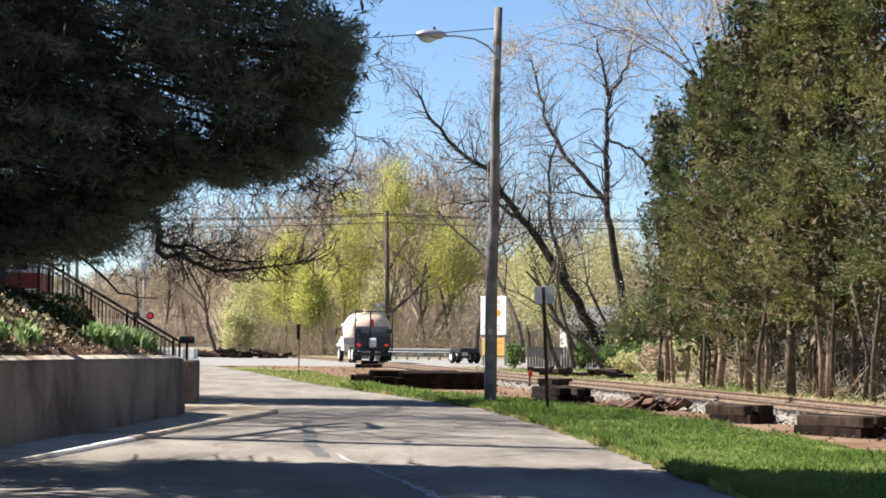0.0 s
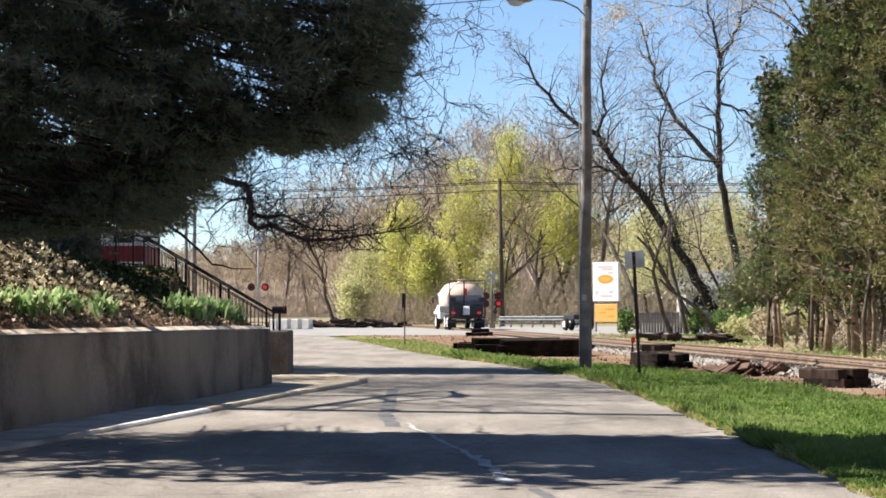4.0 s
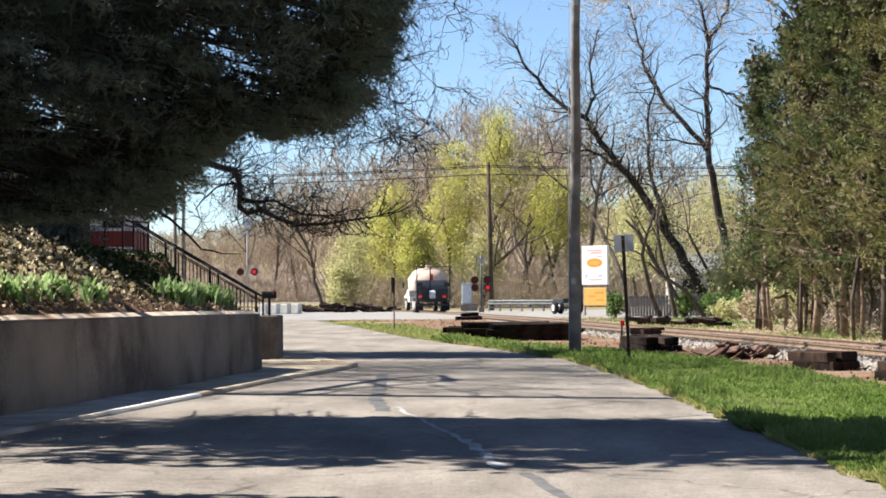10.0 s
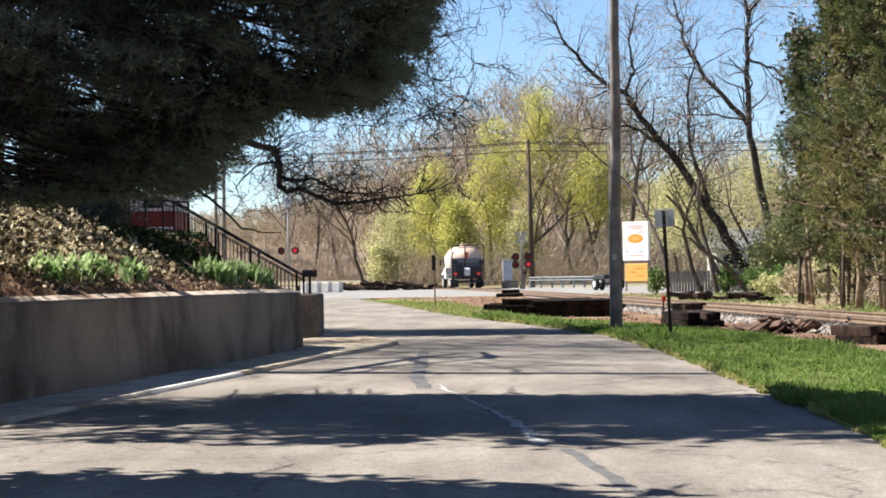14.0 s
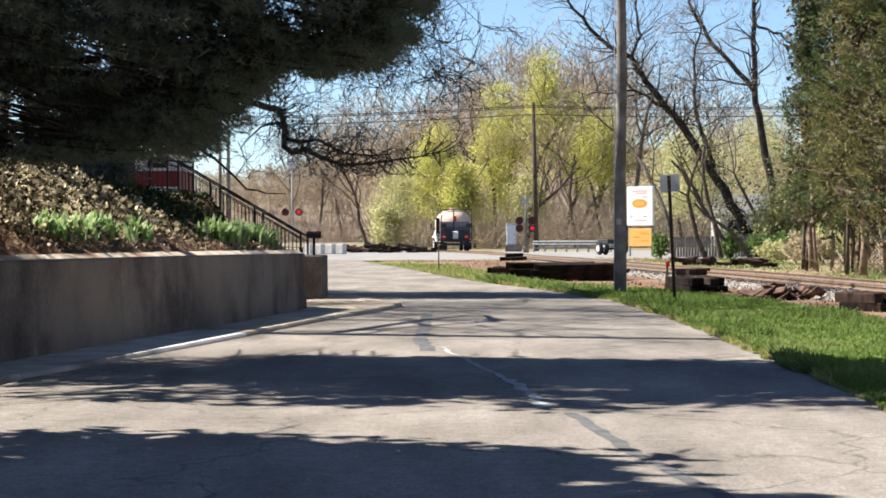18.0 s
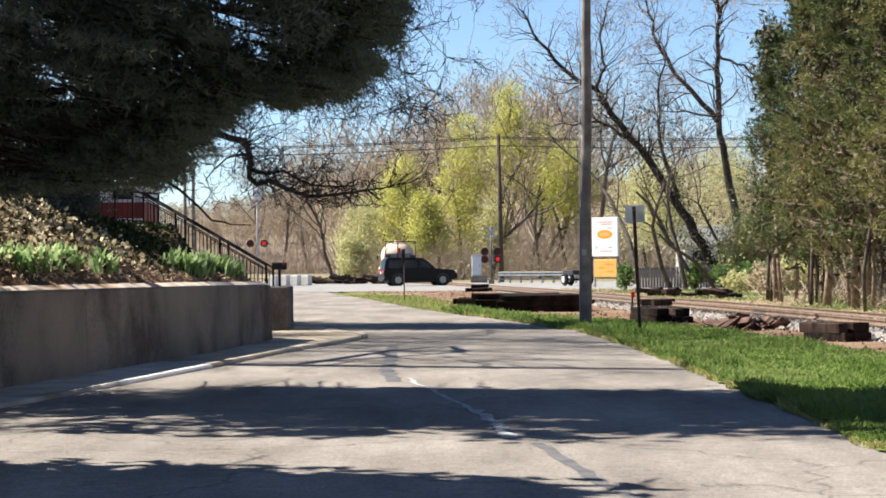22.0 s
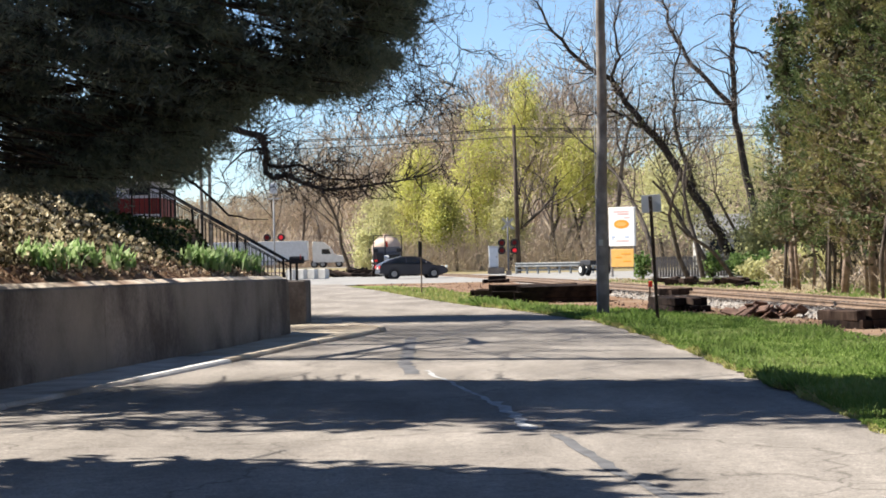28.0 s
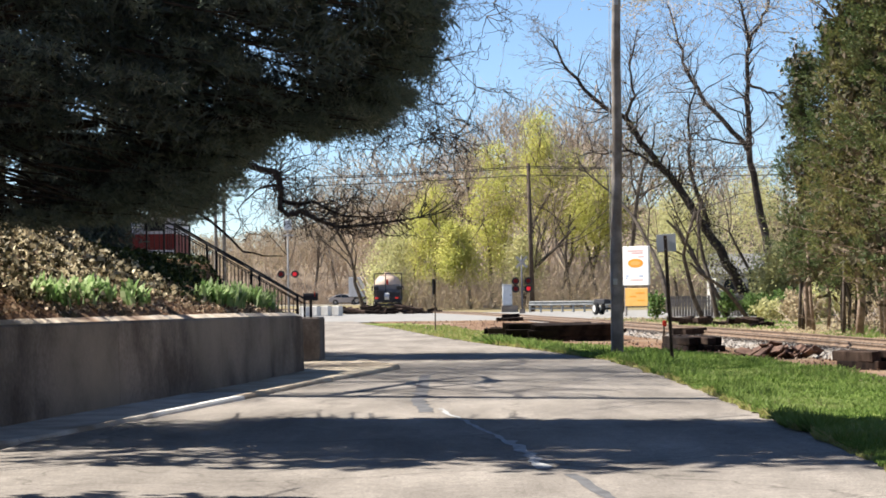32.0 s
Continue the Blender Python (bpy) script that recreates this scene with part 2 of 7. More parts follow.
DARKBARK = surface("dark_bark", (0.022, 0.017, 0.014), (0.055, 0.044, 0.036), 4.0, 0.9, 0.7, 30, stain=0.8, bumpdist=0.02)
PALEBARK = surface("cedar_bark", (0.17, 0.12, 0.088), (0.33, 0.25, 0.19), 5.0, 0.9, 0.7, 30, stain=0.8, bumpdist=0.02)
TWIG = surface("bare_twig", (0.10, 0.075, 0.06), (0.19, 0.15, 0.12), 2.0, 0.9, 0, 30)
# paler than TWIG: light and haze over the far woods are in this colour
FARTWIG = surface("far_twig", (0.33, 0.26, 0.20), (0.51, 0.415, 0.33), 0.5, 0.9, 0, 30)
DARKTWIG = surface("dark_twig", (0.045, 0.036, 0.03), (0.09, 0.072, 0.06), 2.0, 0.9, 0, 30)
METAL = paint("galvanised_steel", (0.42, 0.43, 0.44), 0.45, 0.7)
GREYMETAL = paint("grey_painted_steel", (0.5, 0.52, 0.55), 0.5)
BLACKMETAL = paint("black_painted_iron", (0.016, 0.016, 0.018), 0.4)
SIDING = surface("grey_siding", (0.30, 0.30, 0.29), (0.40, 0.40, 0.39), 2, 0.7, 0.2, 30)
PORCH_SHADE = surface("porch_shade_wall", (0.10, 0.08, 0.065), (0.16, 0.13, 0.105), 2, 0.8, 0.2, 30)
SHINGLE = surface("grey_shingle", (0.12, 0.12, 0.12), (0.20, 0.20, 0.20), 5, 0.9, 0.5, 30)
WHITE = paint("white_paint", (0.78, 0.77, 0.74), 0.45)
OFFWHITE = paint("grey_white_cover", (0.62, 0.65, 0.70), 0.5)
TANK = paint("cream_tank_paint", (0.70, 0.54, 0.44), 0.5)
TANKGREY = paint("grey_tank_end", (0.22, 0.21, 0.22), 0.6)
GALVANISED = surface("weathered_galvanised_steel", (0.20, 0.21, 0.21), (0.30, 0.31, 0.31), 3, 0.6, 0.1, 40)
OFFGREY = paint("weathered_board_white", (0.36, 0.35, 0.34), 0.7)
DULLSTEEL = paint("dull_grey_steel", (0.13, 0.13, 0.15), 0.6)
RUBBER = paint("tyre_rubber", (0.025, 0.025, 0.026), 0.85)
CHARCOAL = paint("charcoal_chassis", (0.035, 0.035, 0.04), 0.6)
ORANGE = paint("orange_print", (0.80, 0.30, 0.03), 0.5)
YELLOW = paint("faded_yellow_panel", (0.66, 0.37, 0.10), 0.6)
REDPAINT = paint("barn_red_paint", (0.20, 0.035, 0.03), 0.6)
CONE = paint("signal_red", (0.65, 0.05, 0.03), 0.5)
GLASS = paint("dark_window_glass", (0.02, 0.025, 0.03), 0.08, coat=0.6)
NAVY = paint("black_car_paint", (0.008, 0.008, 0.010), 0.4, coat=0.15)
NAVY.node_tree.nodes["Principled BSDF"].inputs["Specular IOR Level"].default_value = 0.15
GREYCAR = paint("blue_grey_car_paint", (0.05, 0.05, 0.063), 0.35, 0.2, coat=0.35)
CHROME = paint("bright_wheel_metal", (0.32, 0.32, 0.33), 0.35, 0.8)
REDLENS = paint("red_lamp_lens", (0.75, 0.03, 0.04), 0.3, emit=0.14)
REDLENS_DIM = paint("red_lamp_unlit", (0.14, 0.012, 0.012), 0.2)
TAIL = paint("red_tail_lens", (0.70, 0.05, 0.04), 0.3, emit=0.12)
PINKMARK = paint("faded_red_print", (0.72, 0.42, 0.40), 0.6)
BLUEMARK = paint("faded_blue_print", (0.36, 0.44, 0.62), 0.6)
LAMPGLASS = paint("lamp_glass", (0.7, 0.72, 0.72), 0.2)
# the last, palest tone stands for sunlit specks in the crown
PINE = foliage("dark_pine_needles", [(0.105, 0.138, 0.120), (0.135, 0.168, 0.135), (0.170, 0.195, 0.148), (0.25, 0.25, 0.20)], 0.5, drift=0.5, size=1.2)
PINE_GLINT = foliage("glint_pine_needles", [(0.30, 0.27, 0.20), (0.46, 0.43, 0.35), (0.60, 0.58, 0.50)], 0.4)
# darker copy of PINE: the shade inside the crowns is in its colour
PINE_SHADE = foliage("shaded_pine_needles", [(0.085, 0.105, 0.094), (0.115, 0.132, 0.112)], 0.45)
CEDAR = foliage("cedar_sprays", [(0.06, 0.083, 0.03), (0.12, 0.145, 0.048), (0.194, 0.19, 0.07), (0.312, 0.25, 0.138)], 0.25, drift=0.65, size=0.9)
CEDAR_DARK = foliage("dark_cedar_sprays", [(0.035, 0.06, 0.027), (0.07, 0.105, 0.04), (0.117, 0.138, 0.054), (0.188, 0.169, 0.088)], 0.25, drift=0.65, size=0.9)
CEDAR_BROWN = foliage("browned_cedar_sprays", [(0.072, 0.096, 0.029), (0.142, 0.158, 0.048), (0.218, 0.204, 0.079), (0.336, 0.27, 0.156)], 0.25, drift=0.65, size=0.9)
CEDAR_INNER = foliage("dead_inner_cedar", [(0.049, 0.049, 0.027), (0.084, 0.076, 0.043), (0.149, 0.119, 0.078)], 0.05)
# spring and pale green leaf tones are paled for distance haze
SPRING = foliage("spring_leaves", [(0.38, 0.40, 0.11), (0.47, 0.48, 0.14), (0.55, 0.53, 0.18), (0.48, 0.42, 0.21)], 0.55, drift=0.55, size=0.35)
PALEGREEN = foliage("pale_green_leaves", [(0.38, 0.38, 0.17), (0.47, 0.46, 0.23), (0.50, 0.45, 0.27)], 0.55, drift=0.5, size=0.4)
BROWNBUD = foliage("brown_buds", [(0.23, 0.18, 0.13), (0.34, 0.275, 0.195), (0.40, 0.355, 0.21)], 0.5, drift=0.6, size=0.09)
LACETWIG = surface("fine_grey_twig", (0.17, 0.14, 0.125), (0.27, 0.23, 0.205), 0.7, 0.9, 0, 30)
VINE = foliage("olive_vine_leaves", [(0.07, 0.065, 0.035), (0.13, 0.12, 0.06), (0.20, 0.18, 0.10)], 0.3)
HEDGE = foliage("hedge_leaves", [(0.07, 0.125, 0.038), (0.13, 0.21, 0.060), (0.20, 0.28, 0.098)], 0.4)
BLADE = foliage("grass_blades", [(0.066, 0.118, 0.021), (0.128, 0.202, 0.046), (0.198, 0.272, 0.078), (0.27, 0.29, 0.13)], 0.45, drift=0.6, size=0.55)
DAFF = foliage("daffodil_leaves", [(0.10, 0.19, 0.055), (0.26, 0.38, 0.14), (0.48, 0.56, 0.31)], 0.4)
LEAFLITTER = foliage("dead_leaves", [(0.13, 0.08, 0.05), (0.32, 0.215, 0.14), (0.64, 0.51, 0.37), (0.09, 0.055, 0.033)], 0.15)
SCRAP = foliage("bark_scraps", [(0.08, 0.05, 0.035), (0.17, 0.11, 0.08), (0.27, 0.20, 0.16), (0.12, 0.07, 0.05)], 0.05)
SILVERCAR = paint("silver_car_paint", (0.42, 0.38, 0.36), 0.35, coat=0.3)
STRAW = foliage("dry_grass", [(0.30, 0.27, 0.11), (0.42, 0.38, 0.18), (0.25, 0.29, 0.08), (0.33, 0.34, 0.12)], 0.4)
# ivy tones with shaded gaps and glossy sun flecks put into the colour
FLECK_IVY = foliage("sun_fleck_ivy_leaves", [(0.03, 0.028, 0.016), (0.05, 0.045, 0.024), (0.09, 0.075, 0.04), (0.60, 0.50, 0.32), (0.78, 0.69, 0.48)], 0.2)
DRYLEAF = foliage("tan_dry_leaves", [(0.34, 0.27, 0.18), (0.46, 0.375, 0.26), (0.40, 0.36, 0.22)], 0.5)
SHADE_COVER = foliage("shade_dark_groundcover", [(0.010, 0.020, 0.008), (0.022, 0.038, 0.012), (0.05, 0.06, 0.02)], 0.15)


# ---- mesh helpers ----
def part(name, bm, material, parent=None, label="", smooth=False):
    """A bmesh as one mesh object, under a thing or a part."""
    me = bpy.data.meshes.new(name)
    bm.to_mesh(me)
    bm.free()
    return link_mesh(name, me, material, parent, label, smooth)


def link_mesh(name, me, material, parent=None, label="", smooth=False):
    me.materials.append(material)
    if smooth:
        me.polygons.foreach_set("use_smooth", [True] * len(me.polygons))
    ob = new(name, me)
    if parent:
        ob.parent = parent
    if label:
        ob["label"] = label
    return ob


def empty(name, x, y, z=0.0, rz=0.0):
    ob = new(name)
    ob.empty_display_size = 0.2
    ob.matrix_basis = pose(x, y, z, 0, 0, rz)
    return ob


def box(sx, sy, sz, x=0, y=0, z=0, bevel=0.0, rot=None, bm=None):
    """A box with its centre at x, y, z, and bevelled edges."""
    one = bmesh.new()
    m = Matrix.Translation((x, y, z)) @ (rot.to_matrix().to_4x4() if rot else Matrix()) @ Matrix.Diagonal((sx, sy, sz, 1))
    bmesh.ops.create_cube(one, size=1, matrix=m)
    if bevel:
        bmesh.ops.bevel(one, geom=one.edges[:], offset=bevel, segments=1, affect="EDGES")
    return merge(bm, one)


def cyl(r1, r2, p0, p1, seg=16, bm=None, bevel=0.0):
    """A tapered cylinder from p0 to p1."""
    one = bmesh.new()
    p0, p1 = Vector(p0), Vector(p1)
    q = (p1 - p0).to_track_quat("Z", "Y").to_matrix().to_4x4()
    bmesh.ops.create_cone(one, cap_ends=True, segments=seg, radius1=r1, radius2=r2, depth=(p1 - p0).length, matrix=Matrix.Translation((p0 + p1) / 2) @ q)
    if bevel:
        bmesh.ops.bevel(one, geom=[e for e in one.edges if len(e.link_faces) == 2 and max(len(f.verts) for f in e.link_faces) > 4], offset=bevel, segments=2, affect="EDGES")
    return merge(bm, one)


def merge(bm, one):
    if bm is None:
        return one
    tmp = bpy.data.meshes.new("tmp")
    one.to_mesh(tmp)
    one.free()
    bm.from_mesh(tmp)
    bpy.data.meshes.remove(tmp)
    return bm


def tube(points, radii, seg=8, bm=None):
    """One continuous round body along points, a radius for each."""
    one = bmesh.new()
    pts = [Vector(p) for p in points]
    rings, u = [], None
    for k, (p, r) in enumerate(zip(pts, radii)):
        d = (pts[min(k + 1, len(pts) - 1)] - pts[max(k - 1, 0)]).normalized()
        u = (d.orthogonal() if u is None else u - d * u.dot(d)).normalized()
        v = d.cross(u)
        rings.append([one.verts.new(p + (u * math.cos(a) + v * math.sin(a)) * r) for a in [2 * math.pi * i / seg for i in range(seg)]])
    for a, b in zip(rings, rings[1:]):
        for i in range(seg):
            one.faces.new((a[i], a[(i + 1) % seg], b[(i + 1) % seg], b[i]))
    one.faces.new(rings[0][::-1]), one.faces.new(rings[-1])
    return merge(bm, one)


def pipe(points, r, seg=8, bm=None):
    """A round bar of one thickness along points."""
    return tube(points, [r] * len(points), seg, bm)


def prism(outline, depth, axis="x", bm=None, bevel=0.0):
    """An outline (u, v) pulled along an axis, centred: for x it lies in (y, z), for y in (x, z), for z in (x, y)."""
    one = bmesh.new()
    put = {"x": lambda u, v, d: (d, u, v), "y": lambda u, v, d: (u, d, v), "z": lambda u, v, d: (u, v, d)}[axis]
    a = [one.verts.new(put(u, v, -depth / 2)) for u, v in outline]
    b = [one.verts.new(put(u, v, depth / 2)) for u, v in outline]
    one.faces.new(a), one.faces.new(b[::-1])
    for i in range(len(a)):
        j = (i + 1) % len(a)
        one.faces.new((a[j], a[i], b[i], b[j]))
    bmesh.ops.recalc_face_normals(one, faces=one.faces[:])
    if bevel:
        bmesh.ops.bevel(one, geom=one.edges[:], offset=bevel, segments=2, affect="EDGES")
    return merge(bm, one)


def quads(name, q, material, parent=None, label=""):
    """A mesh of loose four-cornered faces, q of shape (n, 4, 3)."""
    q = np.ascontiguousarray(q, dtype=np.float32)
    n = len(q)
    me = bpy.data.meshes.new(name)
    me.vertices.add(4 * n), me.loops.add(4 * n), me.polygons.add(n)
    me.vertices.foreach_set("co", q.ravel())
    me.loops.foreach_set("vertex_index", np.arange(4 * n, dtype=np.int32))
    me.polygons.foreach_set("loop_start", np.arange(0, 4 * n, 4, dtype=np.int32))
    me.update(calc_edges=True)
    return link_mesh(name, me, material, parent, label)


def leaves(c, size, rng, aspect=1.0, droop=None, jitter=0.4):
    """Quads at centres c (n, 3), turned at random; droop pulls their long side to a direction."""
    n = len(c)
    u = rng.normal(size=(n, 3))
    if droop is not None:
        u = u * 0.55 + np.asarray(droop)
    u /= np.linalg.norm(u, axis=1, keepdims=True)
    v = np.cross(u, rng.normal(size=(n, 3)))
    v /= np.linalg.norm(v, axis=1, keepdims=True) + 1e-9
    s = size * (1 + jitter * rng.uniform(-1, 1, size=(n, 1)))
    u, v = u * s * 0.5, v * s * 0.5 / aspect
    return np.stack([c - u * 0.9 - v * 0.5, c - u * 0.1 + v, c + u, c + u * 0.15 - v], 1)


def sheet(name, left, right, z, material, step=1.0, wobble=0.0, seed=1):
    """A ground strip between two edge lines [(x, y)], with uneven edges where asked."""
    rng = np.random.default_rng(seed)
    y0, y1 = max(left[0][1], right[0][1]), min(left[-1][1], right[-1][1])
    ys = np.arange(y0, y1 + step * 0.5, step)
    lx, rx = np.interp(ys, [p[1] for p in left], [p[0] for p in left]), np.interp(ys, [p[1] for p in right], [p[0] for p in right])
    lx, rx = lx + rng.uniform(-wobble, wobble, len(ys)), rx + rng.uniform(-wobble, wobble, len(ys))
    bm = bmesh.new()
    rows = [[bm.verts.new((a + (b - a) * k / 4, y, z)) for k in range(5)] for a, b, y in zip(lx, rx, ys)]
    for p, q in zip(rows, rows[1:]):
        for k in range(4):
            bm.faces.new((p[k], p[k + 1], q[k + 1], q[k]))
    return part(name, bm, material)


# ---- trees ----
def grow(rng, p, d, length, r, level, out, top, spread=0.6, lift=0.25, kids=(2, 4), wig=0.16, dense=1.0, ratio=1.0):
    """Branches as segments (p0, p1, r0, r1, level), each a crooked run that splits again."""
    n = max(2, int(3 + length * 0.5))
    n = min(n, 7)
    rr = r
    for i in range(n):
        d = (d + Vector(rng.normal(size=3)) * wig + Vector((0, 0, lift * 0.12))).normalized()
        q = p + d * (length / n)
        r2 = max(rr - (r * 0.55) / n, 0.006)
        out.append((p.copy(), q.copy(), rr, r2, level))
        if level < top and i >= (1 if level else n // 3) and rng.uniform() < dense:
            for _ in range(int(rng.integers(kids[0] - 1, kids[1]))):
                side = Vector(rng.normal(size=3))
                side = (side - d * side.dot(d)).normalized()
                nd = (d * (1 - spread * rng.uniform(0.5, 1.0)) + side * spread + Vector((0, 0, lift))).normalized()
                grow(rng, q, nd, length * rng.uniform(0.45, 0.7) * ratio, max(r2 * rng.uniform(0.4, 0.65), 0.006), level + 1, out, top, spread, lift, (2, 3), wig * 1.1, dense, ratio)
        p, rr = q, r2


def seg_quads(segs, sides=3):
    """Thin prisms round the segments."""
    p0, p1 = np.array([s[0][:] for s in segs]), np.array([s[1][:] for s in segs])
    r0, r1 = np.array([[s[2]] for s in segs]), np.array([[s[3]] for s in segs])
    d = p1 - p0
    d /= np.linalg.norm(d, axis=1, keepdims=True) + 1e-9
    ref = np.where(np.abs(d[:, 2:3]) > 0.9, np.array([[1.0, 0, 0]]), np.array([[0, 0, 1.0]]))
    u = np.cross(d, ref)
    u /= np.linalg.norm(u, axis=1, keepdims=True) + 1e-9
    v = np.cross(d, u)
    out = []
    for k in range(sides):
        a, b = 2 * math.pi * k / sides, 2 * math.pi * (k + 1) / sides
        ea, eb = u * math.cos(a) + v * math.sin(a), u * math.cos(b) + v * math.sin(b)
        out.append(np.stack([p0 + ea * r0, p0 + eb * r0, p1 + eb * r1, p1 + ea * r1], 1))
    return np.concatenate(out)


def tips(segs, level):
    return np.array([s[1][:] for s in segs if s[4] >= level])


def bare_tree(name, x, y, h, r, seed, label, lean=(0, 0, 1), top=4, trunk_mat=None, twig_mat=None, leaf=None, leaf_n=3, leaf_size=0.3, group="", spread=0.6, z=0.0, lift=0.25, minr=0.012, dense=0.7):
    """A leafless or budding tree: trunk, limbs, twigs, and leaves at its tips."""
    rng = np.random.default_rng(seed)
    segs = []
    grow(rng, Vector((0, 0, 0)), Vector(lean).normalized(), h * 0.62, r, 0, segs, top, spread, lift, (2, 4), 0.16, dense)
    segs = [(a, b, max(r0, minr), max(r1, minr), lv) for a, b, r0, r1, lv in segs]
    root = empty(name, x, y, z)
    tagged(root, label, "tree", group)
    quads("trunk", seg_quads([s for s in segs if s[4] == 0], 9), trunk_mat or BARK, root)
    quads("limb_mass", seg_quads([s for s in segs if s[4] in (1, 2)], 5), trunk_mat or BARK, root)["kind"] = "stuff"
    fine = [s for s in segs if s[4] > 2]
    if fine:
        quads("twig_mass", seg_quads(fine, 3), twig_mat or TWIG, root)["kind"] = "stuff"
    if leaf:
        c = tips(segs, top - 1)
        c = np.repeat(c, leaf_n, 0) + rng.normal(size=(len(c) * leaf_n, 3)) * leaf_size * 2.2
        quads("crown", leaves(c, leaf_size, rng, 1.4), leaf, root)["kind"] = "stuff"
    return root


def spray_kits(rng, n, long, wide, length, width, kinds=5, lean=0.9, lift=0.0):
    """Small sprays along +x: n narrow leaves round a short axis, spreading from it."""
    kits = []
    for _ in range(kinds):
        t = rng.uniform(0.0, 1.0, n)
        a = rng.uniform(0, 2 * math.pi, n)
        r = wide * np.sqrt(rng.uniform(0.05, 1, n)) * np.sin(math.pi * np.clip(0.12 + 0.80 * t, 0, 1))
        base = np.stack([t * long, r * np.cos(a), r * np.sin(a) * 0.8 + lift * t * t], 1)
        d = np.stack([np.full(n, lean), np.cos(a), np.sin(a) * 0.8], 1) + rng.normal(size=(n, 3)) * 0.3
        d /= np.linalg.norm(d, axis=1, keepdims=True)
        side = np.cross(d, rng.normal(size=(n, 3)))
        side /= np.linalg.norm(side, axis=1, keepdims=True)
        ln = length * rng.uniform(0.6, 1.25, (n, 1))
        w = side * width * 0.5
        kits.append(np.stack([base - w * 0.7, base + w * 0.7, base + d * ln * 0.6 + w, base + d * ln - w * 0.3], 1))
    return np.array(kits)


def set_sprays(kits, at, dirs, scale, rng):
    """Kits turned to their directions and set at their places, as quads."""
    at, d = np.asarray(at, float), np.asarray(dirs, float)
    d = d / (np.linalg.norm(d, axis=1, keepdims=True) + 1e-9)
    up = np.where(np.abs(d[:, 2:3]) > 0.95, np.array([[1.0, 0, 0]]), np.array([[0, 0, 1.0]]))
    v = np.cross(up, d)
    v /= np.linalg.norm(v, axis=1, keepdims=True) + 1e-9
    w = np.cross(d, v)
    rot = np.stack([d, v, w], 2) * np.asarray(scale, float)[:, None, None]
    q = kits[rng.integers(len(kits), size=len(at))]
    return (np.einsum("nij,nklj->nkli", rot, q) + at[:, None, None, :]).reshape(-1, 4, 3)


def pine_fans(root, x, y, z0, n, low, top, seed, window, band):
    """The lower boughs of the street pine: flat fans that end in blunt tufts of needles, hanging no lower than low(x)."""
    rng = np.random.default_rng(seed)
    pts, dirs, size, inner, stems = [], [], [], [], []
    rough = lambda u, v: 0.20 * noise.noise((u * 1.6, v * 0.8, 3)) + 0.16 * noise.noise((u * 4.6, v * 1.5, 8))
    opened = lambda a, b, c: window[0] < a * 24 / b < window[1] and window[2] < 1.57 + (c - 1.57) * 24 / b < window[3]
    gap = lambda a, b, c: a < -1.1 and max(noise.noise((a * 1.9 + 7, b * 0.22, c * 2.9)) - 0.06, noise.noise((a * 3.1, b * 0.25, c * 4.6 + 3))) > 0.24
    while n > 0:
        cx = rng.uniform(-7.4, -0.35)
        floor_z = low(cx)
        edge = rng.uniform() < 0.30
        cz = floor_z + (rng.uniform(0.12, 0.5) if edge else rng.uniform(0.2, top - floor_z))
        if cz > top:
            continue
        half = 0.9 + 2.4 * min(1.0, max(0.0, (cz - floor_z - 0.35) / 1.3))
        cy = y + rng.uniform(-1, 1) * half
        t = cy + 0.36 * (cx + 6.5)
        if t < band[0] + 0.5 or t > band[1] - 0.3:
            continue
        if t < band[0] + 3.0 and rng.uniform() > 0.56:
            continue
        n -= 1
        out = Vector((cx - x, (cy - y) * 0.8, 0))
        out = (out.normalized() + Vector((rng.normal() * 0.35, rng.normal() * 0.35, rng.uniform(-0.22, 0.12)))).normalized()
        side = Vector((-out.y, out.x, rng.normal() * 0.12)).normalized()
        ln, wd = rng.uniform(0.55, 0.95), rng.uniform(0.22, 0.42)
        b = Vector((cx, cy, cz)) - out * ln * 0.6
        droop = rng.uniform(0.05, 0.3)
        stems.append((b - out * 0.5 + Vector((0, 0, 0.1)), b, 0.016, 0.012, 0))
        stems.append((b, b + out * ln * 0.8 - Vector((0, 0, droop * 0.5 * ln)), 0.012, 0.004, 0))
        for k in range(17):
            u, v = rng.uniform(0.1, 1.0), rng.uniform(-1, 1)
            p = b + out * (ln * u) + side * (v * wd * (1.15 - 0.5 * u)) - Vector((0, 0, droop * ln * u * u)) + Vector((0, 0, rng.normal() * 0.05))
            if p.z < low(p.x) + 0.06 + rough(p.x, p.y):
                continue
            if (gap(*p) and rng.uniform() < 0.85) or (opened(*p) and rng.uniform() < 0.95):
                continue
            pts.append(p[:])
            dirs.append((out * 0.9 + side * (v * 0.9) + Vector((0, 0, rng.uniform(-0.25, 0.15))))[:])
            size.append(rng.uniform(0.8, 1.3))
            if p.z > low(p.x) + 0.2:
                inner.append(p[:])
    kits = spray_kits(rng, 21, 0.19, 0.045, 0.078, 0.014, 6, 0.8)
    pts, dirs, size = np.array(pts) - [x, y, z0], np.array(dirs), np.array(size)
    # clustered tufts take a pale colour: sun glints on needles and dead twigs
    dead = np.array([noise.noise((a * 1.7, b * 1.7, c * 1.7 + 5)) > 0.42 for a, b, c in pts]) & (rng.uniform(size=len(pts)) < 0.75)
    quads("sprays", set_sprays(kits, pts[~dead], dirs[~dead], size[~dead], rng), PINE, root)["kind"] = "stuff"
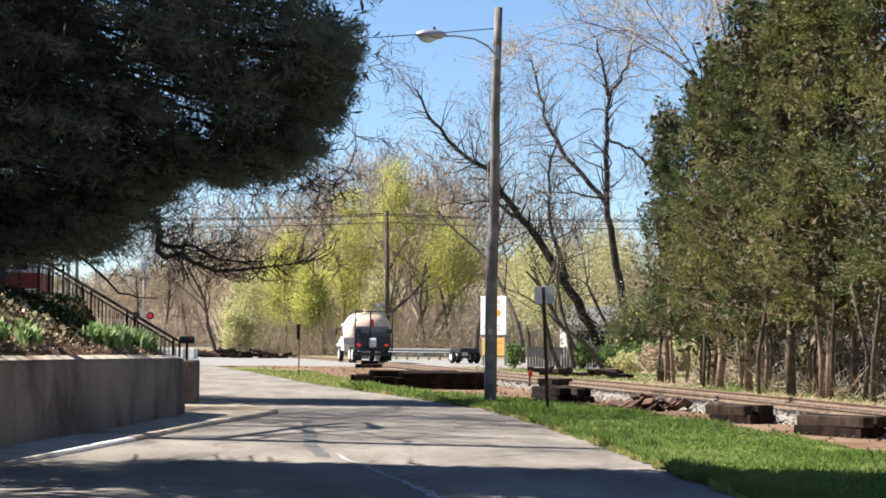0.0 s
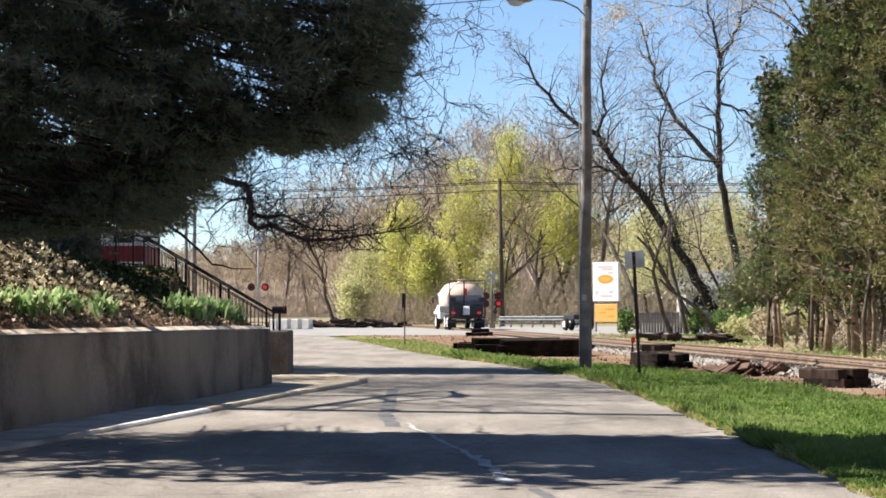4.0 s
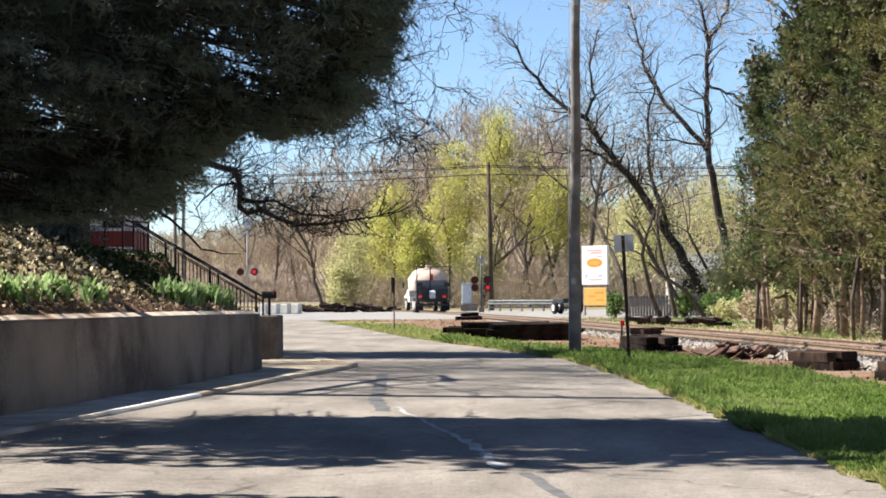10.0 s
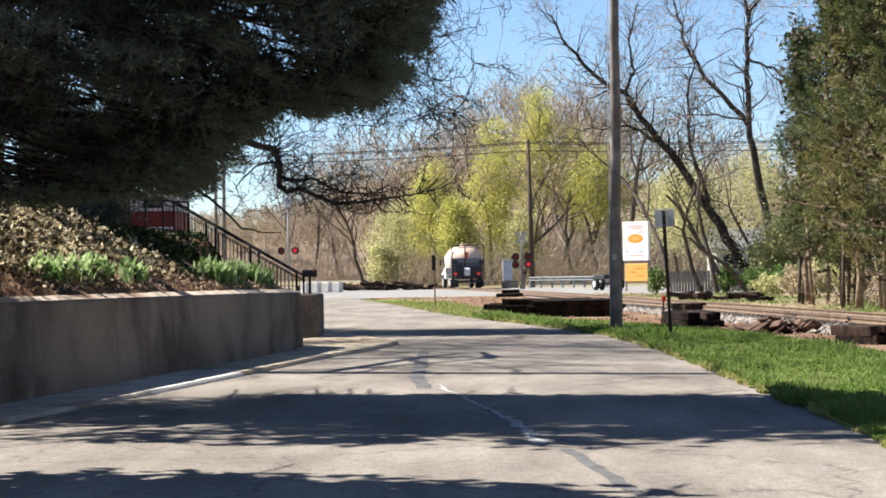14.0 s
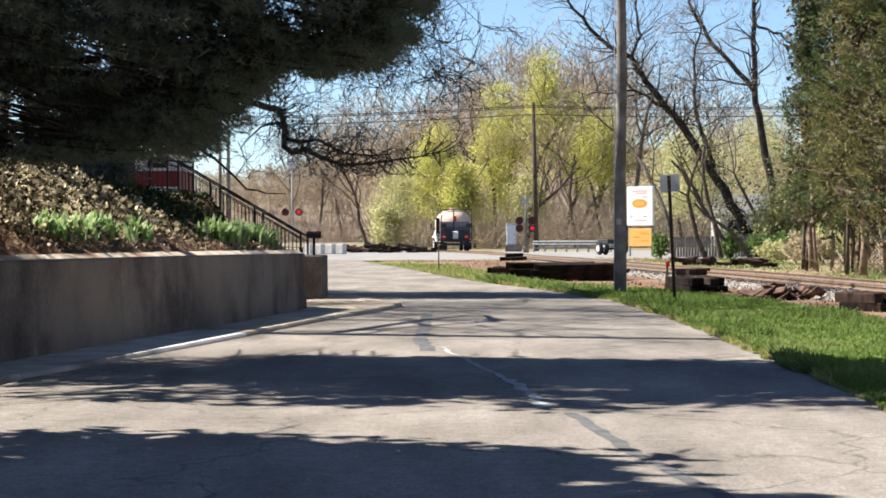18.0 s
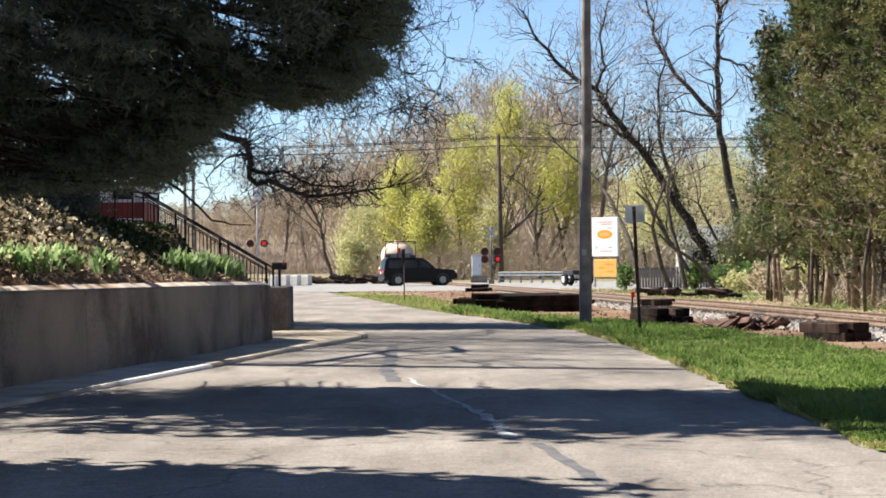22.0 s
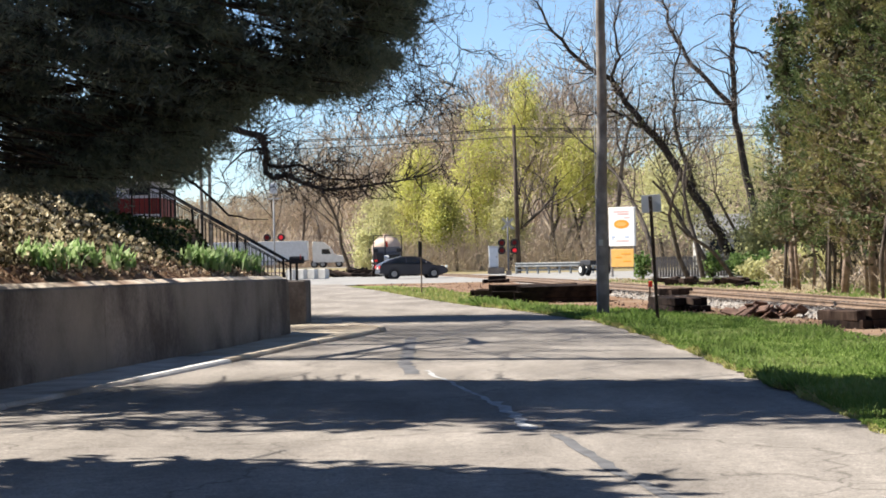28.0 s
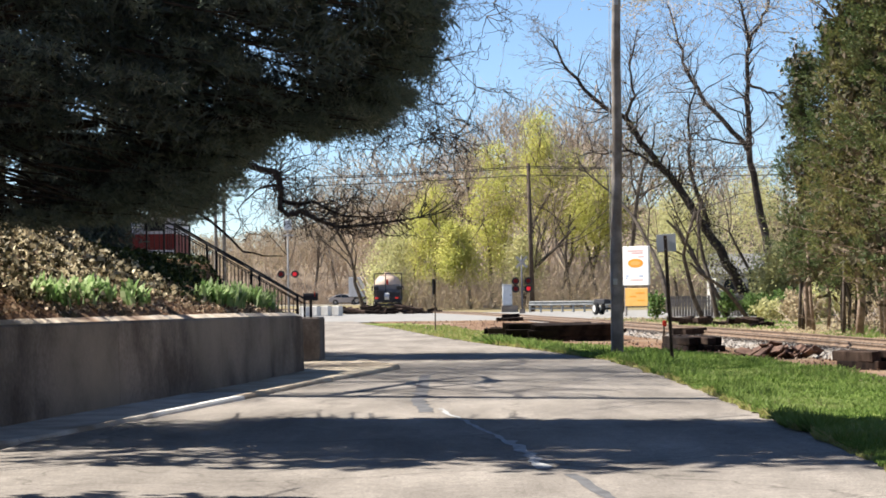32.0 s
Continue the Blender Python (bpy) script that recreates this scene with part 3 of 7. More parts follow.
    thin = spray_kits(rng, 7, 0.24, 0.05, 0.06, 0.010, 5, 0.8)
    quads("glint_sprays", set_sprays(thin, pts[dead], dirs[dead], size[dead], rng), PINE_GLINT, root, "pale needles and dead twigs coloured as sun glints")["kind"] = "stuff"
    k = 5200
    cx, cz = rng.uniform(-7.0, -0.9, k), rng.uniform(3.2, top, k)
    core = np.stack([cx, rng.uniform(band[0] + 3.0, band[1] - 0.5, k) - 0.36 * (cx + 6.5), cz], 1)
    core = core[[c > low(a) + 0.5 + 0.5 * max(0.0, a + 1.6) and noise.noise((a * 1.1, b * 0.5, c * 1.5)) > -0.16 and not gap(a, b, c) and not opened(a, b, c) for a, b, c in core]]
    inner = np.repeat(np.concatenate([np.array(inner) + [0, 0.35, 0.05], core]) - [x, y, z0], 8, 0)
    quads("inner_sprays", leaves(inner + rng.normal(size=inner.shape) * [0.13, 0.13, 0.08], 0.17, rng, 7.0), PINE_SHADE, root)["kind"] = "stuff"
    o = Vector((x, y, z0))
    quads("branchlet_mass", seg_quads([(a - o, b - o, r0, r1, lv) for a, b, r0, r1, lv in stems if min(a.z, b.z) > low(min(a.x, b.x)) + 0.05], 4), DARKBARK, root)["kind"] = "stuff"


def cedar(x, y, h, base, reach, seed, label, mat, mat2, near=True):
    """A cedar: bare lower trunk, dead inner twigs, and plumes of fine sprays along rising boughs, in tufts with dark gaps."""
    rng = np.random.default_rng(seed)
    root = empty("cedar_tree", x, y, 0)
    tagged(root, label, "tree", "cedar row")
    part("trunk", tube([(rng.normal() * 0.05, rng.normal() * 0.05, -0.3 + (h + 0.1) * i / 8) for i in range(9)], [rng.uniform(0.10, 0.16) * 0.86 ** i for i in range(9)], 12), BARK if seed % 3 == 1 else PALEBARK, root, smooth=True)
    segs, pts, dirs, size, inner, dead = [], [], [], [], [], []
    nb = int(h * (8.5 if near else 6))
    for b in range(nb):
        f = ((b + rng.uniform()) / nb) ** 1.1
        z = base + (h - base) * f
        a = b * 2.39996 + rng.uniform(-0.5, 0.5)
        ell = reach * ((1 - f) ** 0.92 * 0.92 + 0.08) * rng.uniform(0.62, 1.12) * min(1.0, 0.7 + f * 3)
        d = Vector((math.cos(a), math.sin(a), rng.uniform(-0.05, 0.3) if f < 0.35 else rng.uniform(0.15, 0.7))).normalized()
        p = Vector((0, 0, z))
        for i in range(6):
            d = (d + Vector((rng.normal() * 0.1, rng.normal() * 0.1, 0.05))).normalized()
            q = p + d * (ell / 6)
            segs.append((p.copy(), q.copy(), 0.024 - 0.003 * i, 0.021 - 0.003 * i, 0))
            u = (i + 1) / 6
            if i >= 1:
                for _ in range(2 if i < 5 else 3):
                    if u < 0.5 and rng.uniform() < 0.5:
                        continue
                    off = Vector(rng.normal(size=3) * [1, 1, 0.8]).normalized() * rng.uniform(0.08, 0.38)
                    c = p.lerp(q, rng.uniform()) + off
                    if noise.noise(((c.x + x) * 0.95, (c.y + y) * 0.95, c.z * 1.05)) < -0.19:
                        continue
                    pts.append(c[:])
                    dirs.append((d * 0.55 + off.normalized() * 0.6 + Vector((0, 0, rng.uniform(-0.1, 0.5))))[:])
                    size.append(rng.uniform(0.75, 1.25))
            if i < 4:
                inner.append((p + Vector(rng.normal(size=3)) * 0.25)[:])
            if near and f < 0.5 and i in (2, 3, 4):
                for _ in range(2):
                    e = (d + Vector(rng.normal(size=3)) * 0.7).normalized()
                    m = q + e * rng.uniform(0.15, 0.4)
                    dead += [(q.copy(), m, 0.009, 0.007, 0), (m, m + (e + Vector(rng.normal(size=3)) * 0.6) * rng.uniform(0.12, 0.35), 0.007, 0.004, 0)]
            p = q
    quads("bough_mass", seg_quads(segs, 4), PALEBARK, root)["kind"] = "stuff"
    if dead:
        quads("dead_twig_mass", seg_quads(dead, 3), PALEBARK, root, "pale dead twigs")["kind"] = "stuff"
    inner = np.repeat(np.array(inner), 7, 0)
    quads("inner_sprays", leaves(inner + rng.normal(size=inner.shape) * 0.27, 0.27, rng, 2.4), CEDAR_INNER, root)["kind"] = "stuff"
    kits = spray_kits(rng, 33 if near else 12, 0.46, 0.16, 0.122 if near else 0.24, 0.037 if near else 0.085, 6, 1.1, 0.08)
    pts, dirs, size = np.array(pts), np.array(dirs), np.array(size)
    # the second tone paints lighter and shaded lobes, as well as browned patches
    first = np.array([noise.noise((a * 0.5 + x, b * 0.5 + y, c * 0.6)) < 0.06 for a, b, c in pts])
    for name, some, mt in (("sprays", first, mat), ("tone_lobe_sprays", ~first, mat2)):
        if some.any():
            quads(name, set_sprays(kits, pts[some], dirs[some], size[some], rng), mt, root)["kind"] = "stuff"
    return root


def conifer(name, x, y, z0, h, base, reach, seed, label, mat, leaf_size=0.2, clumps=5000, per=8, droop=-0.25, trunk_r=0.25, trunk_mat=None, shape=1.0, group="", flat=0.35, aspect=3.0, fill=0.35, low=None, seen=99.0, boughs=7, gaps=-9.0, squash=1.0, blob=0.0, tufts=-9.0, window=None, fans=0, back=0, band=None, cap=None):
    """An evergreen: trunk, boughs in whorls and sprays along them. Above the height seen its sprays are coarse."""
    rng = np.random.default_rng(seed)
    root = empty(name, x, y, z0)
    tagged(root, label, "shrub" if "shrub" in name else "tree", group)
    bm = tube([(rng.normal() * 0.07, rng.normal() * 0.07, -0.3 + (h + 0.2) * i / 8) for i in range(9)], [trunk_r * 0.84 ** i for i in range(9)], 12)
    part("trunk", bm, trunk_mat or BARK, root, smooth=True)
    nb = max(24, int(h * boughs))
    segs, pts = [], []
    for b in range(nb):
        f = (b + rng.uniform()) / nb
        f = f ** 1.15
        z = base + (h - base) * f
        ell = reach * (1 - f) ** (0.75 * shape) * rng.uniform(0.75, 1.08)
        a = b * 2.39996 + rng.uniform(-0.4, 0.4)
        ell *= math.hypot(math.cos(a), math.sin(a) * squash)
        d = Vector((math.cos(a), math.sin(a) * squash, rng.uniform(-0.02, 0.3))).normalized()
        p = Vector((0, 0, z))
        n = 7
        for i in range(n):
            d = (d + Vector((rng.normal() * 0.08, rng.normal() * 0.08, droop * 0.3))).normalized()
            q = p + d * (ell / n)
            rr = 0.02 + 0.012 * ell * (1 - i / n) * 0.4
            segs.append((p.copy(), q.copy(), rr, rr * 0.8, 0))
            m = clumps / (nb * n) * (0.45 + 0.2 * i) * (ell / reach + 0.15)
            for _ in range(int(m + rng.uniform())):
                w = min(0.9, ell * fill * 0.5) * (0.35 + 0.65 * rng.uniform())
                pts.append((p.lerp(q, rng.uniform()) + Vector((rng.normal() * w, rng.normal() * w, rng.normal() * w * flat)))[:])
            p = q
    pts = np.array(pts)
    if gaps > -5:
        pts = pts[[noise.noise((px * 0.8 + x, py * 0.8 + y, pz * 1.3)) > gaps for px, py, pz in pts]]
    if tufts > -5:
        pts = pts[[pz + z0 > seen or noise.noise((px * 2.1, py * 2.1 + x, pz * 2.9)) > tufts for px, py, pz in pts]]
    if window:
        a, b, c, d = window
        open_gap = (pts[:, 0] + x > a) & (pts[:, 0] + x < b) & (pts[:, 2] + z0 > c) & (pts[:, 2] + z0 < d) & (rng.uniform(size=len(pts)) < 0.93)
        pts = pts[~open_gap]
    if low:
        pts = pts[[pz + z0 > low(px + x) + 0.1 + 0.42 * noise.noise((px * 1.2, py * 0.8, 3)) + 0.28 * noise.noise((px * 3.1, py * 1.5, 8)) for px, py, pz in pts]]
        segs = [g for g in segs if g[1].z + z0 > low(g[1].x + x) + 0.1]
    if cap:
        pts = pts[[pz + z0 < cap(px + x) + 0.3 * noise.noise((px, py, 2)) for px, py, pz in pts]]
        segs = [g for g in segs if g[1].z + z0 < cap(g[1].x + x) - 0.1]
    if fans:
        segs = [g for g in segs if (g[0].x < 1.6 or g[0].z + z0 > seen) and not (window[0] - 0.3 < g[0].x + x < window[1] + 0.3 and window[2] - 0.1 < g[0].z + z0 < window[3] + 0.1)]
    quads("bough_mass", seg_quads(segs, 4), trunk_mat or BARK, root)["kind"] = "stuff"
    if back:
        bz = rng.uniform(2.8, 10.5, back)
        pts = np.concatenate([pts, np.stack([rng.uniform(-2.2, 0.8, back), band[1] - y - np.abs(rng.normal(size=back)) * 1.1, bz - z0], 1)])
    if band:
        t = pts[:, 1] + y + 0.36 * (pts[:, 0] + x + 6.5)
        loose = np.array([noise.noise((a * 0.6, b * 1.9, c * 0.9)) for a, b, c in pts])
        pts = pts[(t > band[0]) & (t < band[1] + 0.06 * (pts[:, 2] + z0 - 2.4)) & ((t > band[0] + 3.4) | (loose > -0.03))]
    near = pts[:, 2] + z0 < seen
    if (~near).any():
        c = np.repeat(pts[~near], 2, 0)
        quads("upper_sprays", leaves(c + rng.normal(size=c.shape) * 0.2, 0.42, rng, 2.0), mat, root)["kind"] = "stuff"
    if fans:
        pine_fans(root, x, y, z0, fans, low, seen + 0.3, seed, window, band)
        return root
    if not near.any():
        return root
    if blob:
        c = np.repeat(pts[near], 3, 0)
        quads("inner_sprays", leaves(c + rng.normal(size=c.shape) * blob * 0.8, blob * 1.1, rng, 3.6), PINE_SHADE, root)["kind"] = "stuff"
    pts = pts[near]
    c = np.repeat(pts, per, 0)
    c = c + rng.normal(size=c.shape) * leaf_size * 0.8
    quads("sprays", leaves(c, leaf_size, rng, aspect, (0, 0, droop)), mat, root)["kind"] = "stuff"
    return root


# ---- ground, roads ----
def plane(name, x0, y0, x1, y1, z, material):
    bm = bmesh.new()
    bm.faces.new([bm.verts.new(p) for p in ((x0, y0, z), (x1, y0, z), (x1, y1, z), (x0, y1, z))])
    return part(name, bm, material)


tagged(plane("ground", -2500, -1500, 2500, 3500, -0.06, GROUND), "rough grass and dirt ground spreading to the horizon", "ground", kind="structure")

ROAD_R = [(3.7, -30), (3.65, 10), (3.65, 17), (3.67, 23), (3.62, 28.5), (3.55, 36.5), (3.2, 44), (1.75, 53.8), (0.27, 61.2), (-1.1, 70.7), (-3.4, 89.3), (-5.3, 101), (-6.5, 112)]
ROAD_L = [(-6.2, -30), (-5.4, 10), (-4.85, 21.7), (-4.5, 27), (-4.3, 31), (-4.1, 40), (-4.6, 48), (-6.0, 55), (-6.9, 62), (-8.4, 85.8), (-11, 101), (-15, 112)]
tagged(sheet("road", ROAD_L, ROAD_R, 0.0, ASPHALT, 0.8, 0.05), "worn pale grey asphalt street bending away", "road", kind="structure")
tagged(sheet("crossing_road", [(-90, 108), (-90, 152)], [(60, 108), (60, 152)], -0.012, ASPHALT_FAR, 4.0), "pale asphalt main road over the level crossing", "road", kind="structure")

TRACK = [(11.6, 10), (10.9, 25), (10.2, 34.6), (9.5, 44.2), (8.2, 57), (7.35, 64), (6.5, 74), (5.6, 88), (4.6, 103), (3.1, 122), (0.4, 140), (-2.2, 153), (-6.6, 168), (-18, 200), (-34, 235)]


def smooth_line(pts, step):
    y = np.array([p[1] for p in pts], float)
    x = np.array([p[0] for p in pts], float)
    ys = np.arange(y[0], y[-1], step)
    xs = np.interp(ys, y, x)
    k = int(14 / step)
    pad = np.concatenate([xs[0] - (xs[1] - xs[0]) * np.arange(k, 0, -1), xs, xs[-1] + (xs[-1] - xs[-2]) * np.arange(1, k + 1)])
    xs = np.convolve(pad, np.ones(2 * k + 1) / (2 * k + 1), "valid")
    return xs, ys


TX, TY = smooth_line(TRACK, 0.5)
TZ = np.interp(TY, [20, 60, 100, 115, 150, 200], [0.22, 0.2, 0.08, 0.0, 0.0, 0.0])


def track_x(y):
    return float(np.interp(y, TY, TX))


def strip(name, offs, material, close=False):
    """A long solid along the track: offs are (sideways, up) corners of its section."""
    nx, ny = np.gradient(TY), -np.gradient(TX)
    ln = np.hypot(nx, ny)
    nx, ny = nx / ln, ny / ln
    bm = bmesh.new()
    rows = [[bm.verts.new((x + a * u, y + b * u, z + v)) for u, v in offs] for x, y, z, a, b in zip(TX, TY, TZ, nx, ny)]
    n = len(offs)
    for p, q in zip(rows, rows[1:]):
        for k in range(n if close else n - 1):
            bm.faces.new((p[k], p[(k + 1) % n], q[(k + 1) % n], q[k]))
    bmesh.ops.recalc_face_normals(bm, faces=bm.faces[:])
    return part(name, bm, material)


tagged(strip("track_bed", [(-2.3, -0.5), (-1.6, -0.05), (1.6, -0.05), (2.6, -0.5)], BALLAST), "grey crushed stone bed under the railway track", "track bed", kind="structure")
track = empty("railway_track", 0, 0)
tagged(track, "single rusty railway track on wooden ties", "railway track")
RAIL = [(-0.07, 0), (-0.07, 0.02), (-0.012, 0.035), (-0.012, 0.085), (-0.036, 0.095), (-0.036, 0.12), (0.036, 0.12), (0.036, 0.095), (0.012, 0.085), (0.012, 0.035), (0.07, 0.02), (0.07, 0)]
for side in (-0.75, 0.75):
    strip("rail", [(side + u, v - 0.02) for u, v in RAIL], RAILRUST, True).parent = track
tie_mesh = bpy.data.meshes.new("sleeper")
b = box(2.55, 0.23, 0.18, bevel=0.012)
b.to_mesh(tie_mesh), b.free()
tie_mesh.materials.append(TIE_TOP)
s_rng = random.Random(5)
for i in range(150):
    y = 24 + i * 0.6
    k = min(int((y - TY[0]) / 0.5), len(TY) - 2)
    ob = new("sleeper", tie_mesh)
    ob.parent = track
    ob.matrix_basis = pose(track_x(y), y, float(np.interp(y, TY, TZ)) - 0.112, 0, 0, math.degrees(math.atan2(TY[k + 1] - TY[k], TX[k + 1] - TX[k])) - 90 + s_rng.uniform(-1, 1))

rng = np.random.default_rng(11)
n = 32000
gy = rng.uniform(24, 90, n) ** 1.0
gs = rng.uniform(-2.4, 2.5, n)
gx = np.interp(gy, TY, TX) + gs
gz = np.interp(gy, TY, TZ) - 0.05 - np.clip(np.abs(gs) - 1.6, 0, 1) * 0.5 + 0.02
tagged(quads("ballast_stones", leaves(np.stack([gx, gy, gz], 1), 0.055, rng, 1.15), STONE), "loose grey crushed stones along the track", "gravel", kind="stuff")

# dirt between the verge, the track and the crossing
tagged(sheet("dirt_yard", [(5.0, 26), (5.2, 40), (4.8, 50), (1.9, 57), (-0.8, 74), (-3.2, 92), (-4.6, 102), (-5.5, 108.5)], [(9.3, 26), (8.4, 40), (7.2, 50), (6.9, 57), (6.0, 74), (5.2, 92), (4.4, 102), (3.6, 108.5)], 0.012, DIRT, 1.0, 0.12), "rusty brown dirt and stone dust beside the track", "dirt", kind="structure")
VERGE_R = [(7.2, -30), (7.2, 10), (7.2, 20), (7.1, 28), (6.75, 34), (6.2, 40), (5.6, 46), (4.6, 51), (3.4, 56), (2.1, 63), (1.0, 72), (-1.1, 89), (-3.0, 101)]
tagged(sheet("grass_verge", [(x - 0.08, y) for x, y in ROAD_R], VERGE_R, 0.02, TURF, 0.3, 0.10), "mown grass verge along the street", "grass verge", kind="structure")


tagged(sheet("dirt_path", [(track_x(y) + 2.2, y) for y in range(20, 100, 4)], [(track_x(y) + 4.9, y) for y in range(20, 100, 4)], 0.008, SAND, 1.0, 0.25), "pale sandy strip beyond the track", "dirt", kind="structure")


def grass_patch(name, label, n, pick, seed, size=0.1, mat=None):
    rng = np.random.default_rng(seed)
    c = pick(rng, n)
    tip = rng.normal(size=(len(c), 3)) * [0.5, 0.5, 0.1] + [0, 0, 1]
    lush = np.array([noise.noise((a * 0.55, b * 0.3, 7)) + 0.5 * noise.noise((a * 2.3, b * 1.4, 2)) for a, b, _ in c])[:, None]
    h = size * rng.uniform(0.5, 1.4, (len(c), 1)) * np.clip(1.0 + 2.2 * lush, 0.18, 2.8)
    w = np.cross(tip, rng.normal(size=(len(c), 3)))
    w = w / np.linalg.norm(w, axis=1, keepdims=True) * 0.011 * (0.6 + c[:, 1:2] / 40)
    q = np.stack([c - w, c + w, c + w * 0.3 + tip * h, c - w * 0.3 + tip * h], 1)
    return tagged(quads(name, q, mat or BLADE), label, "grass", kind="stuff")


def verge_points(rng, n):
    y = 12 + 80 * rng.uniform(size=n) ** 1.7
    y = y[rng.uniform(size=n) > np.clip((y - 40) / 20, 0, 0.93)]
    n = len(y)
    lx = np.interp(y, [p[1] for p in ROAD_R], [p[0] for p in ROAD_R]) - 0.04 + np.array([0.34 * noise.noise((v * 0.42, 1, 0)) + 0.12 * noise.noise((v * 2.9, 5, 0)) for v in y])
    rx = np.interp(y, [p[1] for p in VERGE_R], [p[0] for p in VERGE_R]) + 0.15
    return np.stack([lx + (rx - lx) * rng.uniform(size=n), y, np.full(n, 0.02)], 1)


grass_patch("grass", "bright green spring grass on the verge", 125000, verge_points, 3, 0.05)


def edge_points(rng, n):
    y = 13 + 50 * rng.uniform(size=n) ** 1.5
    bulge = np.array([0.34 * noise.noise((v * 0.42, 1, 0)) + 0.14 * noise.noise((v * 2.9, 5, 0)) for v in y])
    x = np.interp(y, [p[1] for p in ROAD_R], [p[0] for p in ROAD_R]) + bulge - 0.05 + rng.uniform(size=n) ** 1.6 * 1.1
    return np.stack([x, y, np.full(n, 0.02)], 1)


grass_patch("grass", "taller tufts of green grass along the street's edge", 34000, edge_points, 4, 0.085)


def far_grass_points(rng, n):
    y = rng.uniform(50, 100, n)
    x = np.interp(y, TY, TX) + rng.uniform(2.6, 9.0, n)
    keep = np.array([noise.noise((a * 0.35, b * 0.12, 12)) > -0.05 for a, b in zip(x, y)])
    return np.stack([x, y, np.full(n, 0.012)], 1)[keep]


grass_patch("grass", "short pale green grass between the track and the cedars", 22000, far_grass_points, 5, 0.06)


def fringe_points(rng, n):
    y = 12 + 82 * rng.uniform(size=n) ** 1.4
    x = np.interp(y, [p[1] for p in ROAD_R], [p[0] for p in ROAD_R]) + np.abs(rng.normal(size=n)) * 0.22 - 0.14 + np.array([0.2 * noise.noise((v * 1.1, 9, 0)) for v in y])
    far = rng.uniform(size=n) < np.clip((y - 42) / 30, 0, 0.85)
    rx = np.interp(y, [p[1] for p in VERGE_R], [p[0] for p in VERGE_R])
    x = np.where(far, x + (rx - x) * rng.uniform(size=n), x)
    return np.stack([x, y, np.full(n, 0.015)], 1)


grass_patch("dry_grass", "straw-coloured dry grass along the street's edge", 30000, fringe_points, 6, 0.045, STRAW)

# unseen slope added behind the camera: it closes the street and blocks sky light
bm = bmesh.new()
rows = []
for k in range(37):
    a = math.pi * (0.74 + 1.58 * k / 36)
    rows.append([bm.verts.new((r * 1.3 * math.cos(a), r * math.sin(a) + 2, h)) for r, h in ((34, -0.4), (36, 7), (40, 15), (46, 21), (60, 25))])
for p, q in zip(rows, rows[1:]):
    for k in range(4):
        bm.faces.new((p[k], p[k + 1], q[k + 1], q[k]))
tagged(part("backdrop", bm, SKY_BLOCK, smooth=True), "unseen brown slope added behind the camera to hold back sky light", "hill", kind="structure")

dr = np.random.default_rng(91)
n = 4500
dy = 34 + 74 * dr.uniform(size=n) ** 1.2
dx = np.interp(dy, TY, TX) + 2.4 + np.abs(dr.normal(size=n)) * 2.2
tagged(quads("dead_leaves", leaves(np.stack([dx, dy, np.full(n, 0.03) + dr.uniform(0, 0.05, n)], 1), 0.11, dr, 1.5), DRYLEAF), "dry tan leaves and twigs beyond the track", "dead leaves", kind="stuff")
n = 1500
dy = dr.uniform(30, 106, n)
dl = np.interp(dy, [26, 40, 50, 57, 74, 92, 102, 108], [6.6, 5.9, 4.8, 2.6, -0.4, -2.8, -4.2, -5])
dx = dl + (np.interp(dy, TY, TX) - 1.4 - dl) * dr.uniform(size=n)
tagged(quads("gravel_litter", leaves(np.stack([dx, dy, np.full(n, 0.025) + dr.uniform(0, 0.03, n)], 1), 0.075, dr, 1.4), SCRAP), "rusty stones and bark scraps on the dirt", "gravel", kind="stuff")

# crack seal and patches in the street
def ribbon(name, pts, w, z, material, seed=0, ragged=0.25):
    """A narrow strip laid on the street along pts, its edges wandering a little."""
    ys = np.arange(pts[-1][1], pts[0][1], 0.12)
    xs = np.interp(ys, [p[1] for p in pts[::-1]], [p[0] for p in pts[::-1]])
    k = 9
    xs = np.convolve(np.concatenate([[xs[0]] * k, xs, [xs[-1]] * k]), np.ones(2 * k + 1) / (2 * k + 1), "valid")
    bm = bmesh.new()
    rows = []
    for x, y in zip(xs, ys):
        x += 0.06 * noise.noise((y * 0.8, seed, 0)) + 0.03 * noise.noise((y * 3, seed, 2))
        a, c = (w * (1 + ragged * 2.5 * noise.noise((y * 2.2, seed, g))) for g in (4, 8))
        rows.append((bm.verts.new((x - max(a, 0.012), y, z)), bm.verts.new((x + max(c, 0.012), y, z))))
    for p, q in zip(rows, rows[1:]):
        bm.faces.new((p[0], p[1], q[1], q[0]))
    return part(name, bm, material)


tagged(ribbon("crack_seal", [(-0.46, 27.0), (-0.27, 25.8), (0.14, 22.6), (0.40, 20.7)], 0.030, 0.006, SEAL, 2, 0.6), "pale sealed crack in the asphalt", "road crack", kind="structure")
tagged(ribbon("crack_seal", [(0.37, 21.1), (0.55, 19.1), (0.65, 17.7)], 0.062, 0.008, SEAL, 3, 0.8), "broad pale crack filling in the asphalt", "road crack", kind="structure")
tagged(ribbon("asphalt_patch", [(-0.85, 38), (-0.80, 32.7), (-0.74, 28.2), (-0.56, 26.2)], 0.10, 0.005, PATCH, 4), "grey filled joint along the street", "road patch", kind="structure")
